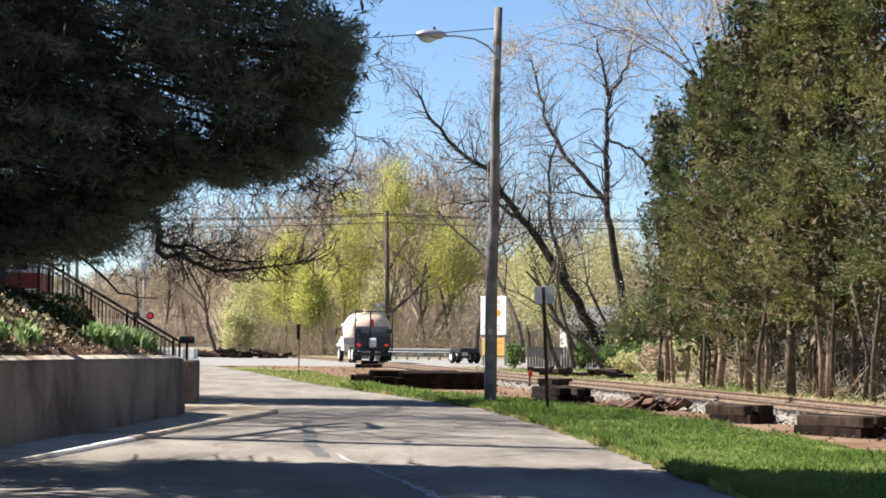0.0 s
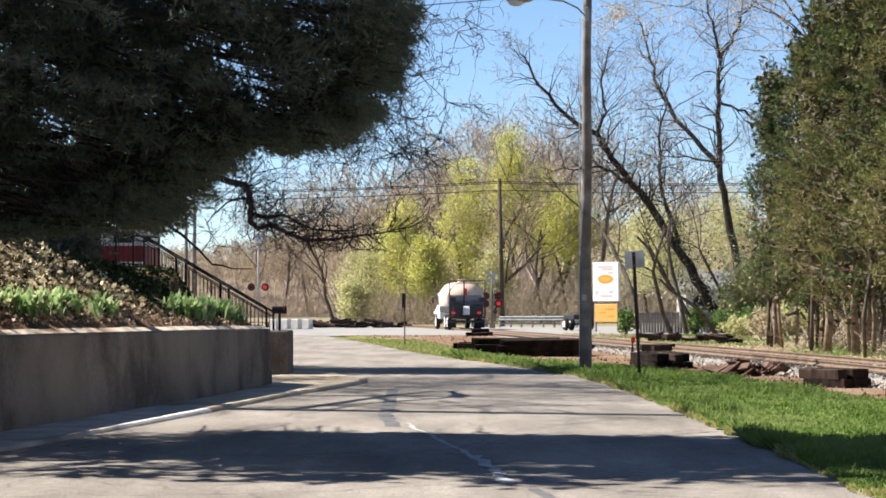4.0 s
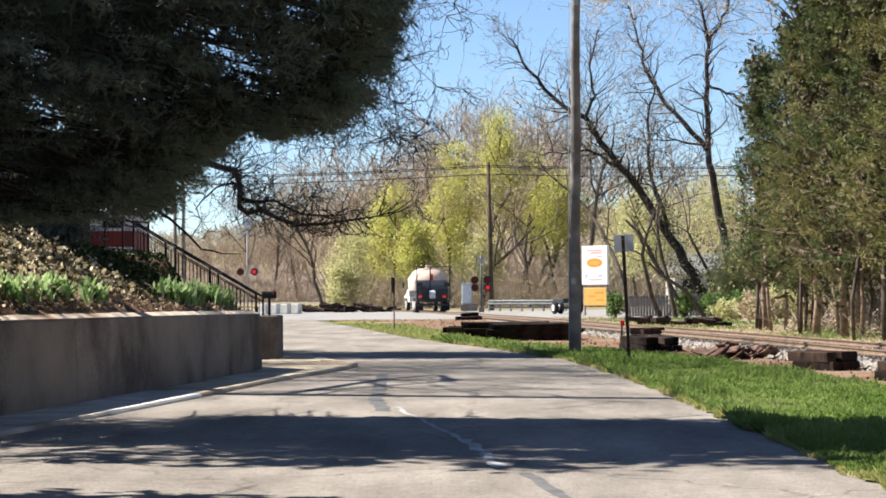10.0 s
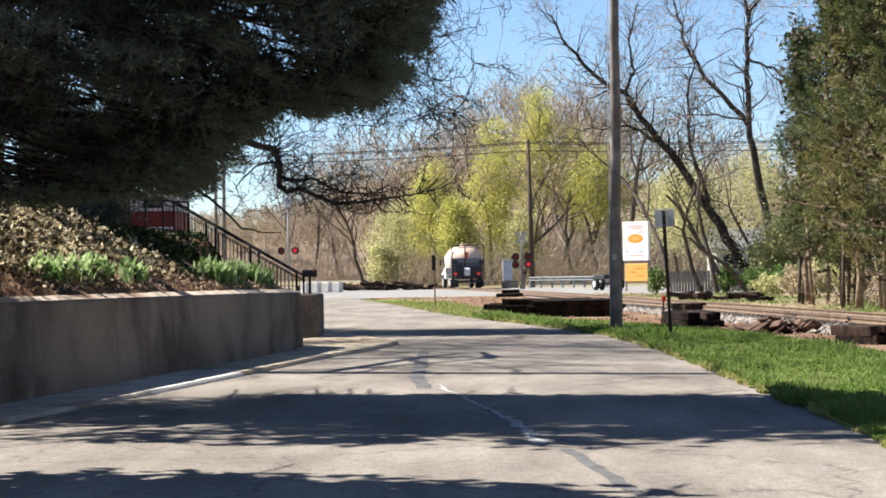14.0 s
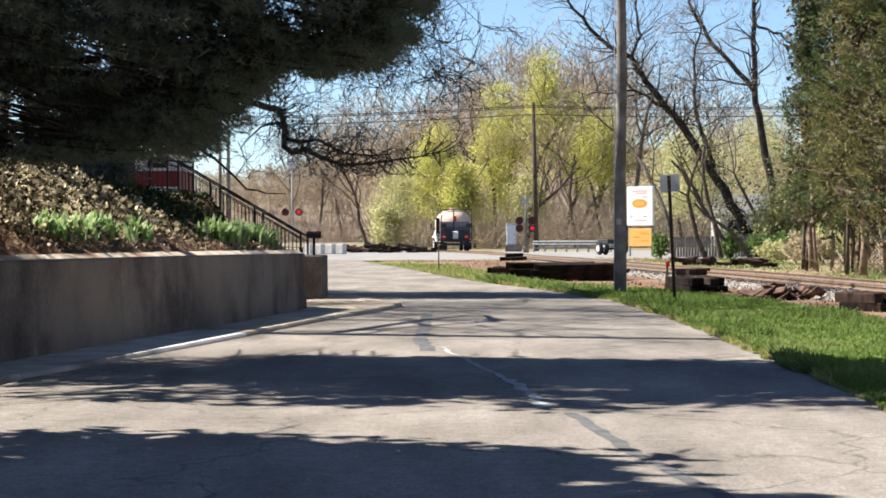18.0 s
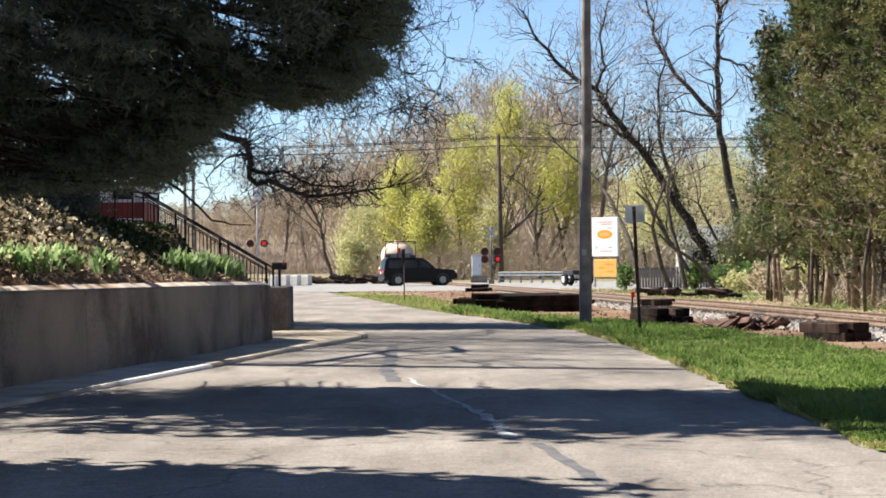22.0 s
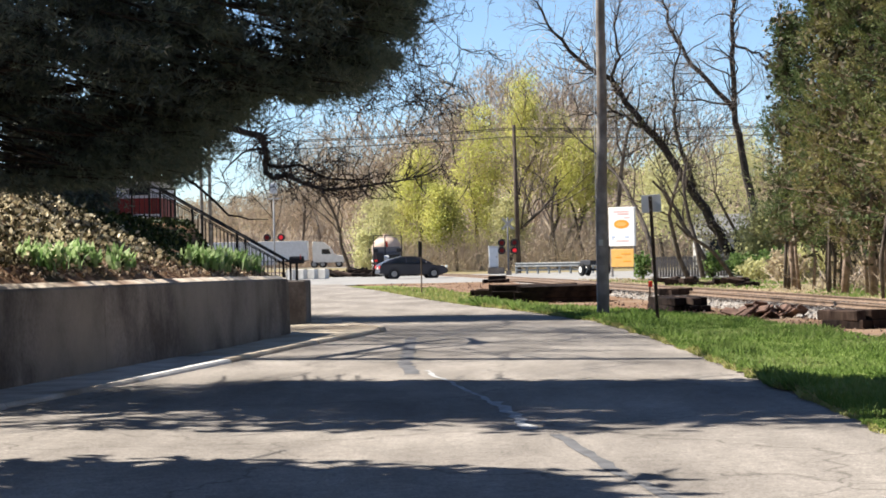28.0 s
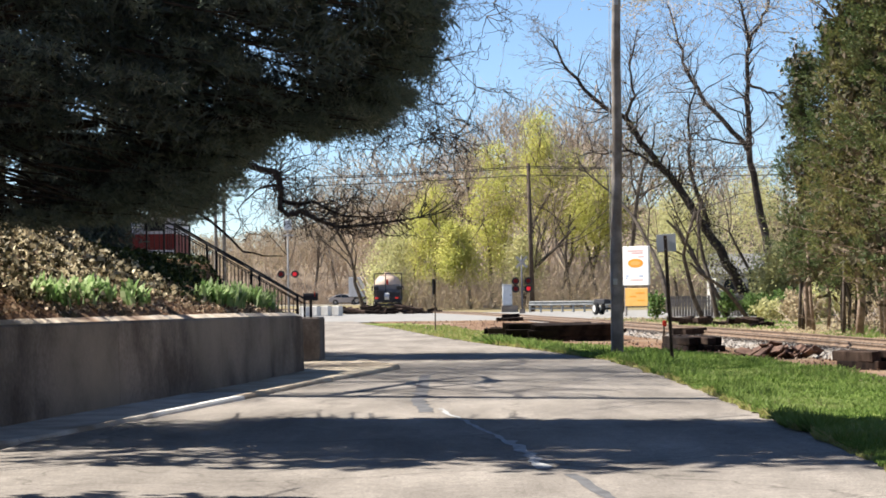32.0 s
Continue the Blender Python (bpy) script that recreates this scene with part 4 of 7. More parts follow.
tagged(ribbon("asphalt_patch", [(0.74, 17.3), (1.0, 16.0), (1.08, 14.2), (1.38, 12.6), (1.5, 10)], 0.055, 0.005, PATCH, 5), "grey filled joint along the street", "road patch", kind="structure")

# ---- pavement, kerb, retaining wall, bank ----
WALL = [(-8.6, 4), (-6.45, 18), (-5.9, 21.5), (-5.29, 25.5), (-4.55, 30.1), (-3.85, 34.3), (-3.25, 39.3), (-3.87, 46.2)]
KERB = [(-7.4, 4), (-6.0, 14), (-5.35, 19), (-4.97, 21.15), (-4.66, 22.5), (-4.35, 24.3), (-3.99, 26.4), (-3.36, 30.15), (-2.75, 34.3), (-2.4, 36.2), (-1.99, 38.06), (-1.54, 40.45), (-1.45, 41.6), (-1.65, 42.6), (-2.2, 43.4)]


def wall_x(y):
    return float(np.interp(y, [p[1] for p in WALL], [p[0] for p in WALL]))


def wall_top(y):
    return float(np.interp(y, [4, 21.5, 25.5, 30.1, 34.3, 39.3, 46.2], [1.3, 1.255, 1.235, 1.21, 1.185, 1.14, 1.04]))


def kerb_top(y):
    return float(np.interp(y, [4, 22, 28, 34, 41], [0.045, 0.05, 0.055, 0.06, 0.075]))


def pavement():
    for name, y0, y1, mt, label in (("pavement", 4, 31.5, PAVING, "pale concrete pavement below the retaining wall"), ("pavement_end", 31.5, 43.6, PAVE_END, "sandy worn pavement end below the retaining wall")):
        bm = bmesh.new()
        ys = np.arange(y0, y1 + 0.1, 0.35)
        rows = []
        for y in ys:
            k = float(np.interp(y, [p[1] for p in KERB], [p[0] for p in KERB])) - 0.15
            w = wall_x(y) - 0.05
            rows.append([bm.verts.new((w + (k - w) * f, y, kerb_top(y) - 0.008 + 0.012 * noise.noise((w + (k - w) * f, y, 3)) * (0 < f < 1))) for f in (0, 0.3, 0.6, 1.0)])
        for p, q in zip(rows, rows[1:]):
            for k in range(3):
                bm.faces.new((p[k], p[k + 1], q[k + 1], q[k]))
        pv = tagged(part(name, bm, mt), label, "pavement", kind="structure")
    rng = random.Random(8)
    kerb = empty("kerb", 0, 0)
    tagged(kerb, "low worn concrete kerb with broken edges along the street", "kerb", kind="structure")
    line = [Vector((x, y, 0)) for x, y in KERB]
    dist = [0.0]
    for a, c in zip(line, line[1:]):
        dist.append(dist[-1] + (c - a).length)
    at = lambda d: Vector((np.interp(d, dist, [p.x for p in line]), np.interp(d, dist, [p.y for p in line]), 0))
    d = 0.0
    while d < dist[-1] - 0.2:
        ln = min(0.6 if d > dist[-1] - 4 else rng.uniform(1.6, 2.8), dist[-1] - d)
        bm = bmesh.new()
        rows = []
        lift, n = rng.uniform(-0.006, 0.006), 3 if ln < 1 else 8
        for i in range(n + 1):
            p = at(d + 0.004 + (ln - 0.008) * i / n)
            q = at(d + 0.004 + (ln - 0.008) * i / n + 0.05) - at(d - 0.05 + (ln - 0.008) * i / n)
            side = Vector((q.y, -q.x, 0)).normalized()
            t = kerb_top(p.y) + lift
            chip = max(0.0, rng.gauss(0, 0.02))
            sec = ((-0.17, -0.1), (-0.17, t), (-0.035 - chip, t + 0.004), (-0.006 - chip * 0.6, t - 0.022 - chip * 0.5), (0.012, -0.1))
            rows.append([bm.verts.new(p + side * u + Vector((0, 0, v))) for u, v in sec])
        for p, q in zip(rows, rows[1:]):
            for k in range(4):
                bm.faces.new((p[k], p[k + 1], q[k + 1], q[k]))
        bm.faces.new(rows[0][::-1]), bm.faces.new(rows[-1])
        bmesh.ops.recalc_face_normals(bm, faces=bm.faces[:])
        # stones from 23.5 to 29.3 are paler: the sunlit stretch put into colour
        part("kerb_stone", bm, PAVING if at(d).y < 23.5 else KERB_SUNLIT if at(d).y < 29.3 else PAVE_END, kerb)
        d += ln
    return kerb


pavement()
tagged(sheet("apron", [(-5.2, 41), (-4.2, 44), (-3.7, 46), (-3.6, 49)], [(-1.75, 41), (-2.0, 44), (-2.2, 46), (-2.9, 49)], 0.014, PAVE_END, 0.5, 0.12), "broken sandy apron at the pavement's end", "pavement", kind="structure")


def retaining_wall():
    root = empty("retaining_wall", 0, 0)
    tagged(root, "stained poured concrete retaining wall below the bank", "wall", kind="structure")
    cuts = [4, 11, 17, 22.5, 28, 33, 36.4, 39.3]
    for a, c in zip(cuts, cuts[1:]):
        bm = bmesh.new()
        rows = []
        for y in np.linspace(a + 0.006, c - 0.006, 12):
            x, t = wall_x(y), wall_top(y)
            rows.append([bm.verts.new(p) for p in ((x, y, -0.2), (x - 0.03, y, t - 0.03), (x - 0.06, y, t), (x - 0.30, y, t), (x - 0.34, y, -0.2))])
        for p, q in zip(rows, rows[1:]):
            for k in range(4):
                bm.faces.new((p[k], p[k + 1], q[k + 1], q[k]))
        bm.faces.new(rows[0][::-1]), bm.faces.new(rows[-1])
        bmesh.ops.recalc_face_normals(bm, faces=bm.faces[:])
        part("wall_panel", bm, CONCRETE, root)
        # raised rim added along the top, its pale colour standing for the sunlit edge
        bm = bmesh.new()
        rows = []
        for y in np.linspace(a + 0.006, c - 0.006, 24):
            x, t = wall_x(y) - 0.02 * noise.noise((y * 2.3, 0, 0)), wall_top(y)
            j = 0.015 * noise.noise((y * 1.7, 4, 0))
            rows.append([bm.verts.new(p) for p in ((x - 0.055, y, t + 0.003), (x - 0.07, y, t + 0.012), (x - 0.20, y, t + 0.065 + j), (x - 0.30, y, t + 0.06))])
        for p, q in zip(rows, rows[1:]):
            for k in range(3):
                bm.faces.new((p[k], p[k + 1], q[k + 1], q[k]))
        bmesh.ops.recalc_face_normals(bm, faces=bm.faces[:])
        part("wall_rim", bm, SUNLIT_RIM, root, "pale rim of soil and wall top coloured as the sunlit edge")
    bm = box(0.5, 1.6, 1.25, -3.72, 47.15, 0.39, 0.03)
    part("end_pier", bm, CONCRETE, root)
    return root


retaining_wall()


def bank_edge(y):
    return wall_x(min(y, 46.2)) - 0.11 - max(0.0, y - 47) * 0.13


def bank_z(x, y):
    s = max(0.0, bank_edge(y) - x)
    z = wall_top(min(y, 46.2)) - 0.04 + min(s * float(np.interp(y, [28, 32, 36, 40, 45, 48], [0.62, 0.55, 0.42, 0.32, 0.45, 0.62])), float(np.interp(y, [31, 35.5, 50, 54], [1.40, 1.28, 1.42, 1.75]))) + max(0, s - 2.8) * 0.05
    if y > 39.3:
        z *= 1 - min(1.0, (y - 39.3) / 1.5) * (1 - min(1.0, s / 2.2))
    z += (0.07 * noise.noise((x * 0.9, y * 0.9, 0)) + 0.03 * noise.noise((x * 3, y * 3, 4))) * min(1.0, s)
    keep = min(1.0, max(0.0, (s - 4.5) / 2.0)) * min(1.0, max(0.0, (96 - y) / 10))
    return z * max(keep, min(1.0, max(0.0, (60 - y) / 8))) - (0.12 if y > 39.6 and s < 0.1 else 0)


def bank():
    bm = bmesh.new()
    ys = np.concatenate([np.arange(4, 60.1, 0.5), np.arange(61, 97, 2.0)])
    ss = [0, 0.15, 0.4, 0.7, 1.0, 1.4, 1.8, 2.2, 2.6, 3.0, 3.6, 4.5, 5.5, 6.5, 9, 14, 25]
    rows = []
    for y in ys:
        x0 = bank_edge(y)
        rows.append([bm.verts.new((x0 - s, y, bank_z(x0 - s, y))) for s in ss])
    for p, q in zip(rows, rows[1:]):
        for k in range(len(ss) - 1):
            bm.faces.new((p[k + 1], p[k], q[k], q[k + 1]))
    return tagged(part("earth_bank", bm, MULCH, smooth=True), "steep bank covered with brown mulch and dead leaves", "bank", kind="structure")


bank()


def on_bank(rng, n, y0, y1, s0, s1):
    y = rng.uniform(y0, y1, n)
    s = rng.uniform(s0, s1, n)
    x = np.interp(np.minimum(y, 46.2), [p[1] for p in WALL], [p[0] for p in WALL]) - 0.11 - s
    return np.stack([x, y, [bank_z(a, b) for a, b in zip(x, y)]], 1)


lr = np.random.default_rng(21)
c = on_bank(lr, 19000, 19, 42, 0.24, 3.6) + lr.normal(size=(19000, 3)) * [0, 0, 0.025] + [0, 0, 0.03]
# edge of the cast shadow over the bank; the leaf colours change along it
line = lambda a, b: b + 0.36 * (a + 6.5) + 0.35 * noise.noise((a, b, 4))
c = c[[line(a, b) < 34.5 or bank_edge(b) - a < 0.7 for a, b, _ in c]]
tagged(quads("dead_leaves", leaves(c, 0.075, lr, 1.6), LEAFLITTER), "dry brown and tan leaves over the bank", "dead leaves", kind="stuff")
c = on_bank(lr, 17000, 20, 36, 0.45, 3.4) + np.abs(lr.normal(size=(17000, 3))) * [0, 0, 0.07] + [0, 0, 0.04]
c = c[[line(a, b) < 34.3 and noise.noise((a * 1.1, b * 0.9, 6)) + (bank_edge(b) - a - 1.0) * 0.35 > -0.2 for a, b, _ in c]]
tagged(quads("ivy_leaves", leaves(c, 0.092, lr, 1.4), FLECK_IVY), "ivy leaves toned from dark gaps to pale sun flecks over the upper bank", "groundcover", kind="stuff")
# near-black leaves begin at the shadow line; their colour adds to its shade
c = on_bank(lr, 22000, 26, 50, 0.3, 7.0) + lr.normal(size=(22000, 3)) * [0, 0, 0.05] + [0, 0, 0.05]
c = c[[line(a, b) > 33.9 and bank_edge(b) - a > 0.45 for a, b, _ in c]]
tagged(quads("groundcover", leaves(c, 0.10, lr, 1.5), SHADE_COVER), "near-black green groundcover standing in for shade on the bank", "groundcover", kind="stuff")


def daffodils(y0, n, wx, wy, seed, label, tall=1.0):
    rng = np.random.default_rng(seed)
    q = []
    for i in range(n):
        y = y0 + rng.uniform(-wy, wy)
        s = 0.38 + rng.uniform(0, wx)
        x = wall_x(min(y, 46.2)) - 0.16 - s
        base = np.array([x, y, bank_z(x, y) - 0.02])
        for k in range(int(rng.integers(5, 9))):
            a = rng.uniform(0, 2 * math.pi)
            w = np.array([math.cos(a + 1.57), math.sin(a + 1.57), 0]) * rng.uniform(0.026, 0.048)
            p, up, out = base + rng.normal(size=3) * [0.05, 0.05, 0], 0.0, np.array([math.cos(a), math.sin(a), 0])
            h, bend = rng.uniform(0.17, 0.38) * tall, rng.uniform(0.1, 0.6)
            pts = [p + out * bend * h * t * t + np.array([0, 0, h * t * (1 - 0.35 * bend * t)]) for t in (0, 0.4, 0.75, 1.0)]
            ws = [0.8, 1.0, 0.8, 0.15]
            for j in range(3):
                q.append([pts[j] - w * ws[j], pts[j] + w * ws[j], pts[j + 1] + w * ws[j + 1], pts[j + 1] - w * ws[j + 1]])
    return tagged(quads("daffodil_clump", np.array(q), DAFF), label, "plant", "daffodils on the bank", kind="stuff")


daffodils(28.9, 44, 0.26, 2.05, 31, "clump of grey-green daffodil leaves above the wall")
daffodils(35.8, 42, 0.34, 1.1, 32, "clump of bright green daffodil leaves by the stairs", 1.3)
daffodils(38.7, 44, 0.45, 1.0, 33, "dense green leaves below the stair railing", 1.25)


# ---- stairs and railings ----
def stairs():
    root = empty("stairs", 0, 0)
    tagged(root, "narrow concrete stairs up the bank", "stairs", kind="structure")
    a, c = Vector((-4.1, 47.9, 0.25)), Vector((-7.6, 50.4, 2.35))
    ang = math.degrees(math.atan2(c.y - a.y, c.x - a.x))
    for i in range(12):
        p = a.lerp(c, i / 11)
        ob = part("step", box(0.42, 1.1, 0.9, bevel=0.012), PAVING, root)
        ob.matrix_basis = pose(p.x, p.y, p.z - 0.45, 0, 0, ang)
    return root


def railing(name, a, c, label, pickets=True, h=0.9, gap=0.13, posts=4):
    """A black iron railing between two foot points."""
    a, c = Vector(a), Vector(c)
    root = empty(name, a.x, a.y, a.z)
    tagged(root, label, "railing")
    w = c - a
    up = Vector((0, 0, h))
    part("top_rail", pipe([up * 1.0, w + up], 0.024, 8), BLACKMETAL, root)
    part("mid_rail", pipe([up * 0.86, w + up * 0.86], 0.014, 6), BLACKMETAL, root)
    part("bottom_rail", pipe([up * 0.12, w + up * 0.12], 0.016, 6), BLACKMETAL, root)
    for i in range(posts):
        p = w * (i / (posts - 1))
        part("post", box(0.05, 0.05, h + 0.35, p.x, p.y, p.z + h / 2 - 0.15, 0.004), BLACKMETAL, root)
    n = int(w.length / gap)
    if pickets:
        me = bpy.data.meshes.new("picket")
        b = box(0.016, 0.016, h * 0.76)
        b.to_mesh(me), b.free()
        me.materials.append(BLACKMETAL)
        for i in range(1, n):
            p = w * (i / n)
            ob = new("picket", me)
            ob.parent = root
            ob.matrix_basis = pose(p.x, p.y, p.z + h * 0.49)
    return root


stairs()
railing("stair_railing", (-4.05, 47.2, 0.62), (-7.55, 49.6, 2.55), "black iron stair railing with thin pickets")
railing("stair_railing", (-4.0, 48.6, 0.55), (-7.5, 51.1, 2.5), "black iron stair railing with thin pickets")
railing("picket_railing", (-7.3, 52.4, 2.55), (-9.6, 52.6, 2.75), "black iron picket railing along the upper path", h=0.85, posts=3)


def mailbox(x, y, z):
    root = empty("mailbox", x, y, z)
    tagged(root, "dark metal mailbox on a slim post", "mailbox")
    part("post", box(0.06, 0.06, 0.42, 0, 0, 0.2, 0.006), BLACKMETAL, root)
    prof = [(-0.09, 0), (0.09, 0), (0.09, 0.10)] + [(0.09 * math.cos(a), 0.10 + 0.07 * math.sin(a)) for a in np.linspace(0.3, 2.84, 7)] + [(-0.09, 0.10)]
    ob = part("box", prism(prof, 0.34, "x", bevel=0.004), CHARCOAL, root)
    ob.matrix_basis = pose(0, 0, 0.40)
    part("flag", box(0.02, 0.012, 0.12, 0.1, -0.1, 0.55), CONE, root)
    return root


mailbox(-3.72, 47.0, 1.01)


# ---- poles, signs, signals ----
def street_lamp():
    root = empty("street_lamp_pole", 3.43, 47.0, 0)
    tagged(root, "weathered wooden utility pole carrying a cobra-head street lamp", "street lamp")
    bm = tube([(0.012 * math.sin(i * 1.3) + 0.012 * i, 0.01 * math.cos(i), -0.4 + i * 9.9 / 11) for i in range(12)], [0.150 - 0.005 * i for i in range(12)], 24)
    part("pole", bm, POLEWOOD, root, smooth=True)
    arm = [(0.08, -0.08, 8.36), (-0.12, -0.1, 8.56), (-0.45, -0.12, 8.72), (-0.9, -0.13, 8.78), (-1.15, -0.13, 8.77)]
    part("arm", pipe([Vector(a) for a in arm], 0.022, 8), METAL, root)
    part("bracket", box(0.10, 0.06, 0.35, 0.1, -0.14, 8.4, 0.01), METAL, root)
    bm = bmesh.new()
    bmesh.ops.create_uvsphere(bm, u_segments=20, v_segments=12, radius=1, matrix=Matrix.Translation((-1.48, -0.13, 8.80)) @ Matrix.Diagonal((0.37, 0.16, 0.125, 1)))
    head = part("lamp_head", bm, METAL, root, "grey metal cobra-head housing", True)
    bm = bmesh.new()
    bmesh.ops.create_uvsphere(bm, u_segments=16, v_segments=10, radius=1, matrix=Matrix.Translation((-1.56, -0.13, 8.73)) @ Matrix.Diagonal((0.21, 0.125, 0.13, 1)))
    part("lens", bm, LAMPGLASS, head, smooth=True)
    part("photocell", cyl(0.035, 0.03, (-1.4, -0.13, 8.91), (-1.4, -0.13, 8.99), 10), CHARCOAL, head)
    part("tag", box(0.10, 0.02, 0.14, -0.02, -0.15, 1.75, 0.003), METAL, root, "small metal tag")
    part("ground_wire", pipe([Vector((-0.13, -0.08, 0)), Vector((-0.11, -0.08, 4)), Vector((-0.06, -0.09, 8.3))], 0.008, 5), GREYMETAL, root)
    return root


street_lamp()


def post_sign(name, x, y, h, w, ph, turn, label, lean=0.0, back=GREYMETAL):
    root = empty(name, x, y, 0)
    root.matrix_basis = pose(x, y, 0, 0, lean, turn)
    tagged(root, label, "road sign")
    bm = prism([(-0.038, -0.015), (-0.02, 0.02), (0.02, 0.02), (0.038, -0.015), (0.028, -0.015), (0.014, 0.011), (-0.014, 0.011), (-0.028, -0.015)], h + 0.3, "z")
    ob = part("post", bm, DARKPOLE, root, "dark rusty steel channel post")
    ob.matrix_basis = pose(0, 0, h / 2 - 0.15)
    part("panel", box(w, 0.006, ph, 0, 0.03, h - ph / 2 + 0.03, 0.002), back, root, "bare grey metal back of the sign")
    for k in (0.2, 0.8):
        part("bolt", cyl(0.012, 0.012, (0, -0.03, h - ph * k), (0, -0.02, h - ph * k), 8), METAL, root)
    return root


post_sign("road_sign", 4.13, 41.05, 2.66, 0.42, 0.36, -24, "grey road sign seen from behind on a rusty post", -2.5)
post_sign("road_sign", -1.34, 78.6, 2.05, 0.45, 0.6, 72, "narrow dark road sign edge-on beside the street", 0, CHARCOAL)


def crossing_signal(name, x, y, h, lamps, label, turn=0, cross=True, box_top=False):
    root = empty(name, x, y, 0, turn)
    tagged(root, label, "crossing signal", "level crossing signals")
    part("mast", cyl(0.065, 0.06, (0, 0, 0), (0, 0, h), 14), DULLSTEEL if cross else OFFGREY, root, smooth=True)
    part("base", box(0.4, 0.4, 0.35, 0, 0, 0.12, 0.02), CONCRETE, root)
    if cross:
        for a in (45, -45):
            ob = part("crossbuck_board", box(1.1, 0.02, 0.17, bevel=0.004), OFFGREY, root, "weathered grey-white crossbuck board")
            ob.matrix_basis = pose(0, -0.09 - (a > 0) * 0.024, h - 0.45, 0, a, 0)
    if box_top:
        part("bell_box", box(0.55, 0.4, 0.75, 0.0, 0, h + 0.25, 0.05), GREYMETAL, root, "grey box on the mast top")
        part("arm", box(0.9, 0.08, 0.1, 0, 0, h - 0.5, 0.01), METAL, root)
    for k, (dx, z) in enumerate(lamps):
        hd = part("lamp_head", cyl(0.27, 0.27, (dx, -0.06, z), (dx, -0.03, z), 24), CHARCOAL, root, "black round backing disc")
        part("hood", cyl(0.19, 0.17, (dx, -0.28, z + 0.02), (dx, -0.07, z), 18), CHARCOAL, hd)
        part("lens", cyl(0.15, 0.15, (dx, -0.30, z), (dx, -0.27, z), 18), REDLENS if k == 0 else REDLENS_DIM, hd, "red flashing lamp")
    if lamps:
        part("crossarm", box(1.05, 0.06, 0.06, 0, 0, lamps[0][1], 0.008), METAL, root)
    return root


crossing_signal("crossing_signal", 3.75, 141.2, 4.05, [(0.45, 1.72), (-0.45, 1.72), (0.45, 2.26), (-0.45, 2.26)], "crossbuck signal mast with two pairs of red lamps")
crossing_signal("crossing_signal", -13.0, 144, 6.3, [(0.5, 3.0), (-0.5, 3.0)], "tall grey signal mast with two red lamps", cross=False, box_top=True)


def cabinet(x, y):
    root = empty("signal_cabinet", x, y)
    tagged(root, "pale grey metal signal cabinet on a concrete base", "cabinet")
    part("base", box(1.25, 1.0, 0.55, 0.05, 0, 0.2, 0.02), CONCRETE, root)
    part("body", box(0.72, 0.7, 1.55, -0.12, 0, 1.25, 0.03), GREYMETAL, root)
    part("roof", box(0.8, 0.78, 0.06, -0.12, 0, 2.05, 0.015), GREYMETAL, root)
    d = part("door", box(0.62, 0.02, 1.4, -0.12, -0.362, 1.25, 0.008), OFFWHITE, root)
    part("handle", box(0.03, 0.03, 0.14, 0.1, -0.385, 1.25, 0.006), CHARCOAL, d)
    return root


cabinet(3.0, 150)


def far_pole():
    root = empty("utility_pole", 4.85, 152.5)
    tagged(root, "dark wooden utility pole with a crossarm and insulators", "utility pole")
    part("pole", cyl(0.19, 0.13, (0, 0, -0.3), (-0.18, 0, 11.3), 12), DARKPOLE, root, smooth=True)
    part("crossarm", box(0.10, 2.4, 0.12, -0.17, 0, 10.75, 0.01), DARKPOLE, root)
    for dy in (-1.0, -0.4, 0.4, 1.0):
        part("insulator", cyl(0.05, 0.03, (-0.17, dy, 10.8), (-0.17, dy, 11.0), 8), CHARCOAL, root)
    return root


far_pole()


def wire(name, a, c, sag, label, r=0.02):
    a, c = Vector(a), Vector(c)
    pts = [a.lerp(c, t) - Vector((0, 0, sag * 4 * t * (1 - t))) for t in np.linspace(0, 1, 14)]
    return tagged(part(name, pipe(pts, r, 5), BLACKMETAL), label, "cable", "overhead wires")


for dz, dy in ((11.0, -1.0), (11.0, 1.0), (10.4, 0.0)):
    wire("overhead_wire", (4.68, 152.5 + dy, dz), (-45, 158 + dy, dz + 0.4), 0.7, "dark overhead wire between poles", 0.03)
    wire("overhead_wire", (4.68, 152.5 + dy, dz), (50, 138 + dy, dz + 0.2), 0.7, "dark overhead wire between poles", 0.03)
wire("lamp_wire", (3.53, 47, 9.0), (-14, 49.5, 8.9), 0.35, "thin cable from the lamp pole", 0.012)
for x in (-24.0, -23.2):
    p = empty("utility_pole", x, 190)
    tagged(p, "distant brown utility pole", "utility pole")
    part("pole", cyl(0.2, 0.14, (0, 0, -0.3), (0, 0, 13.5), 10), POLEWOOD, p)
    part("crossarm", box(2.0, 0.1, 0.12, 0, 0, 12.6), DARKPOLE, p)


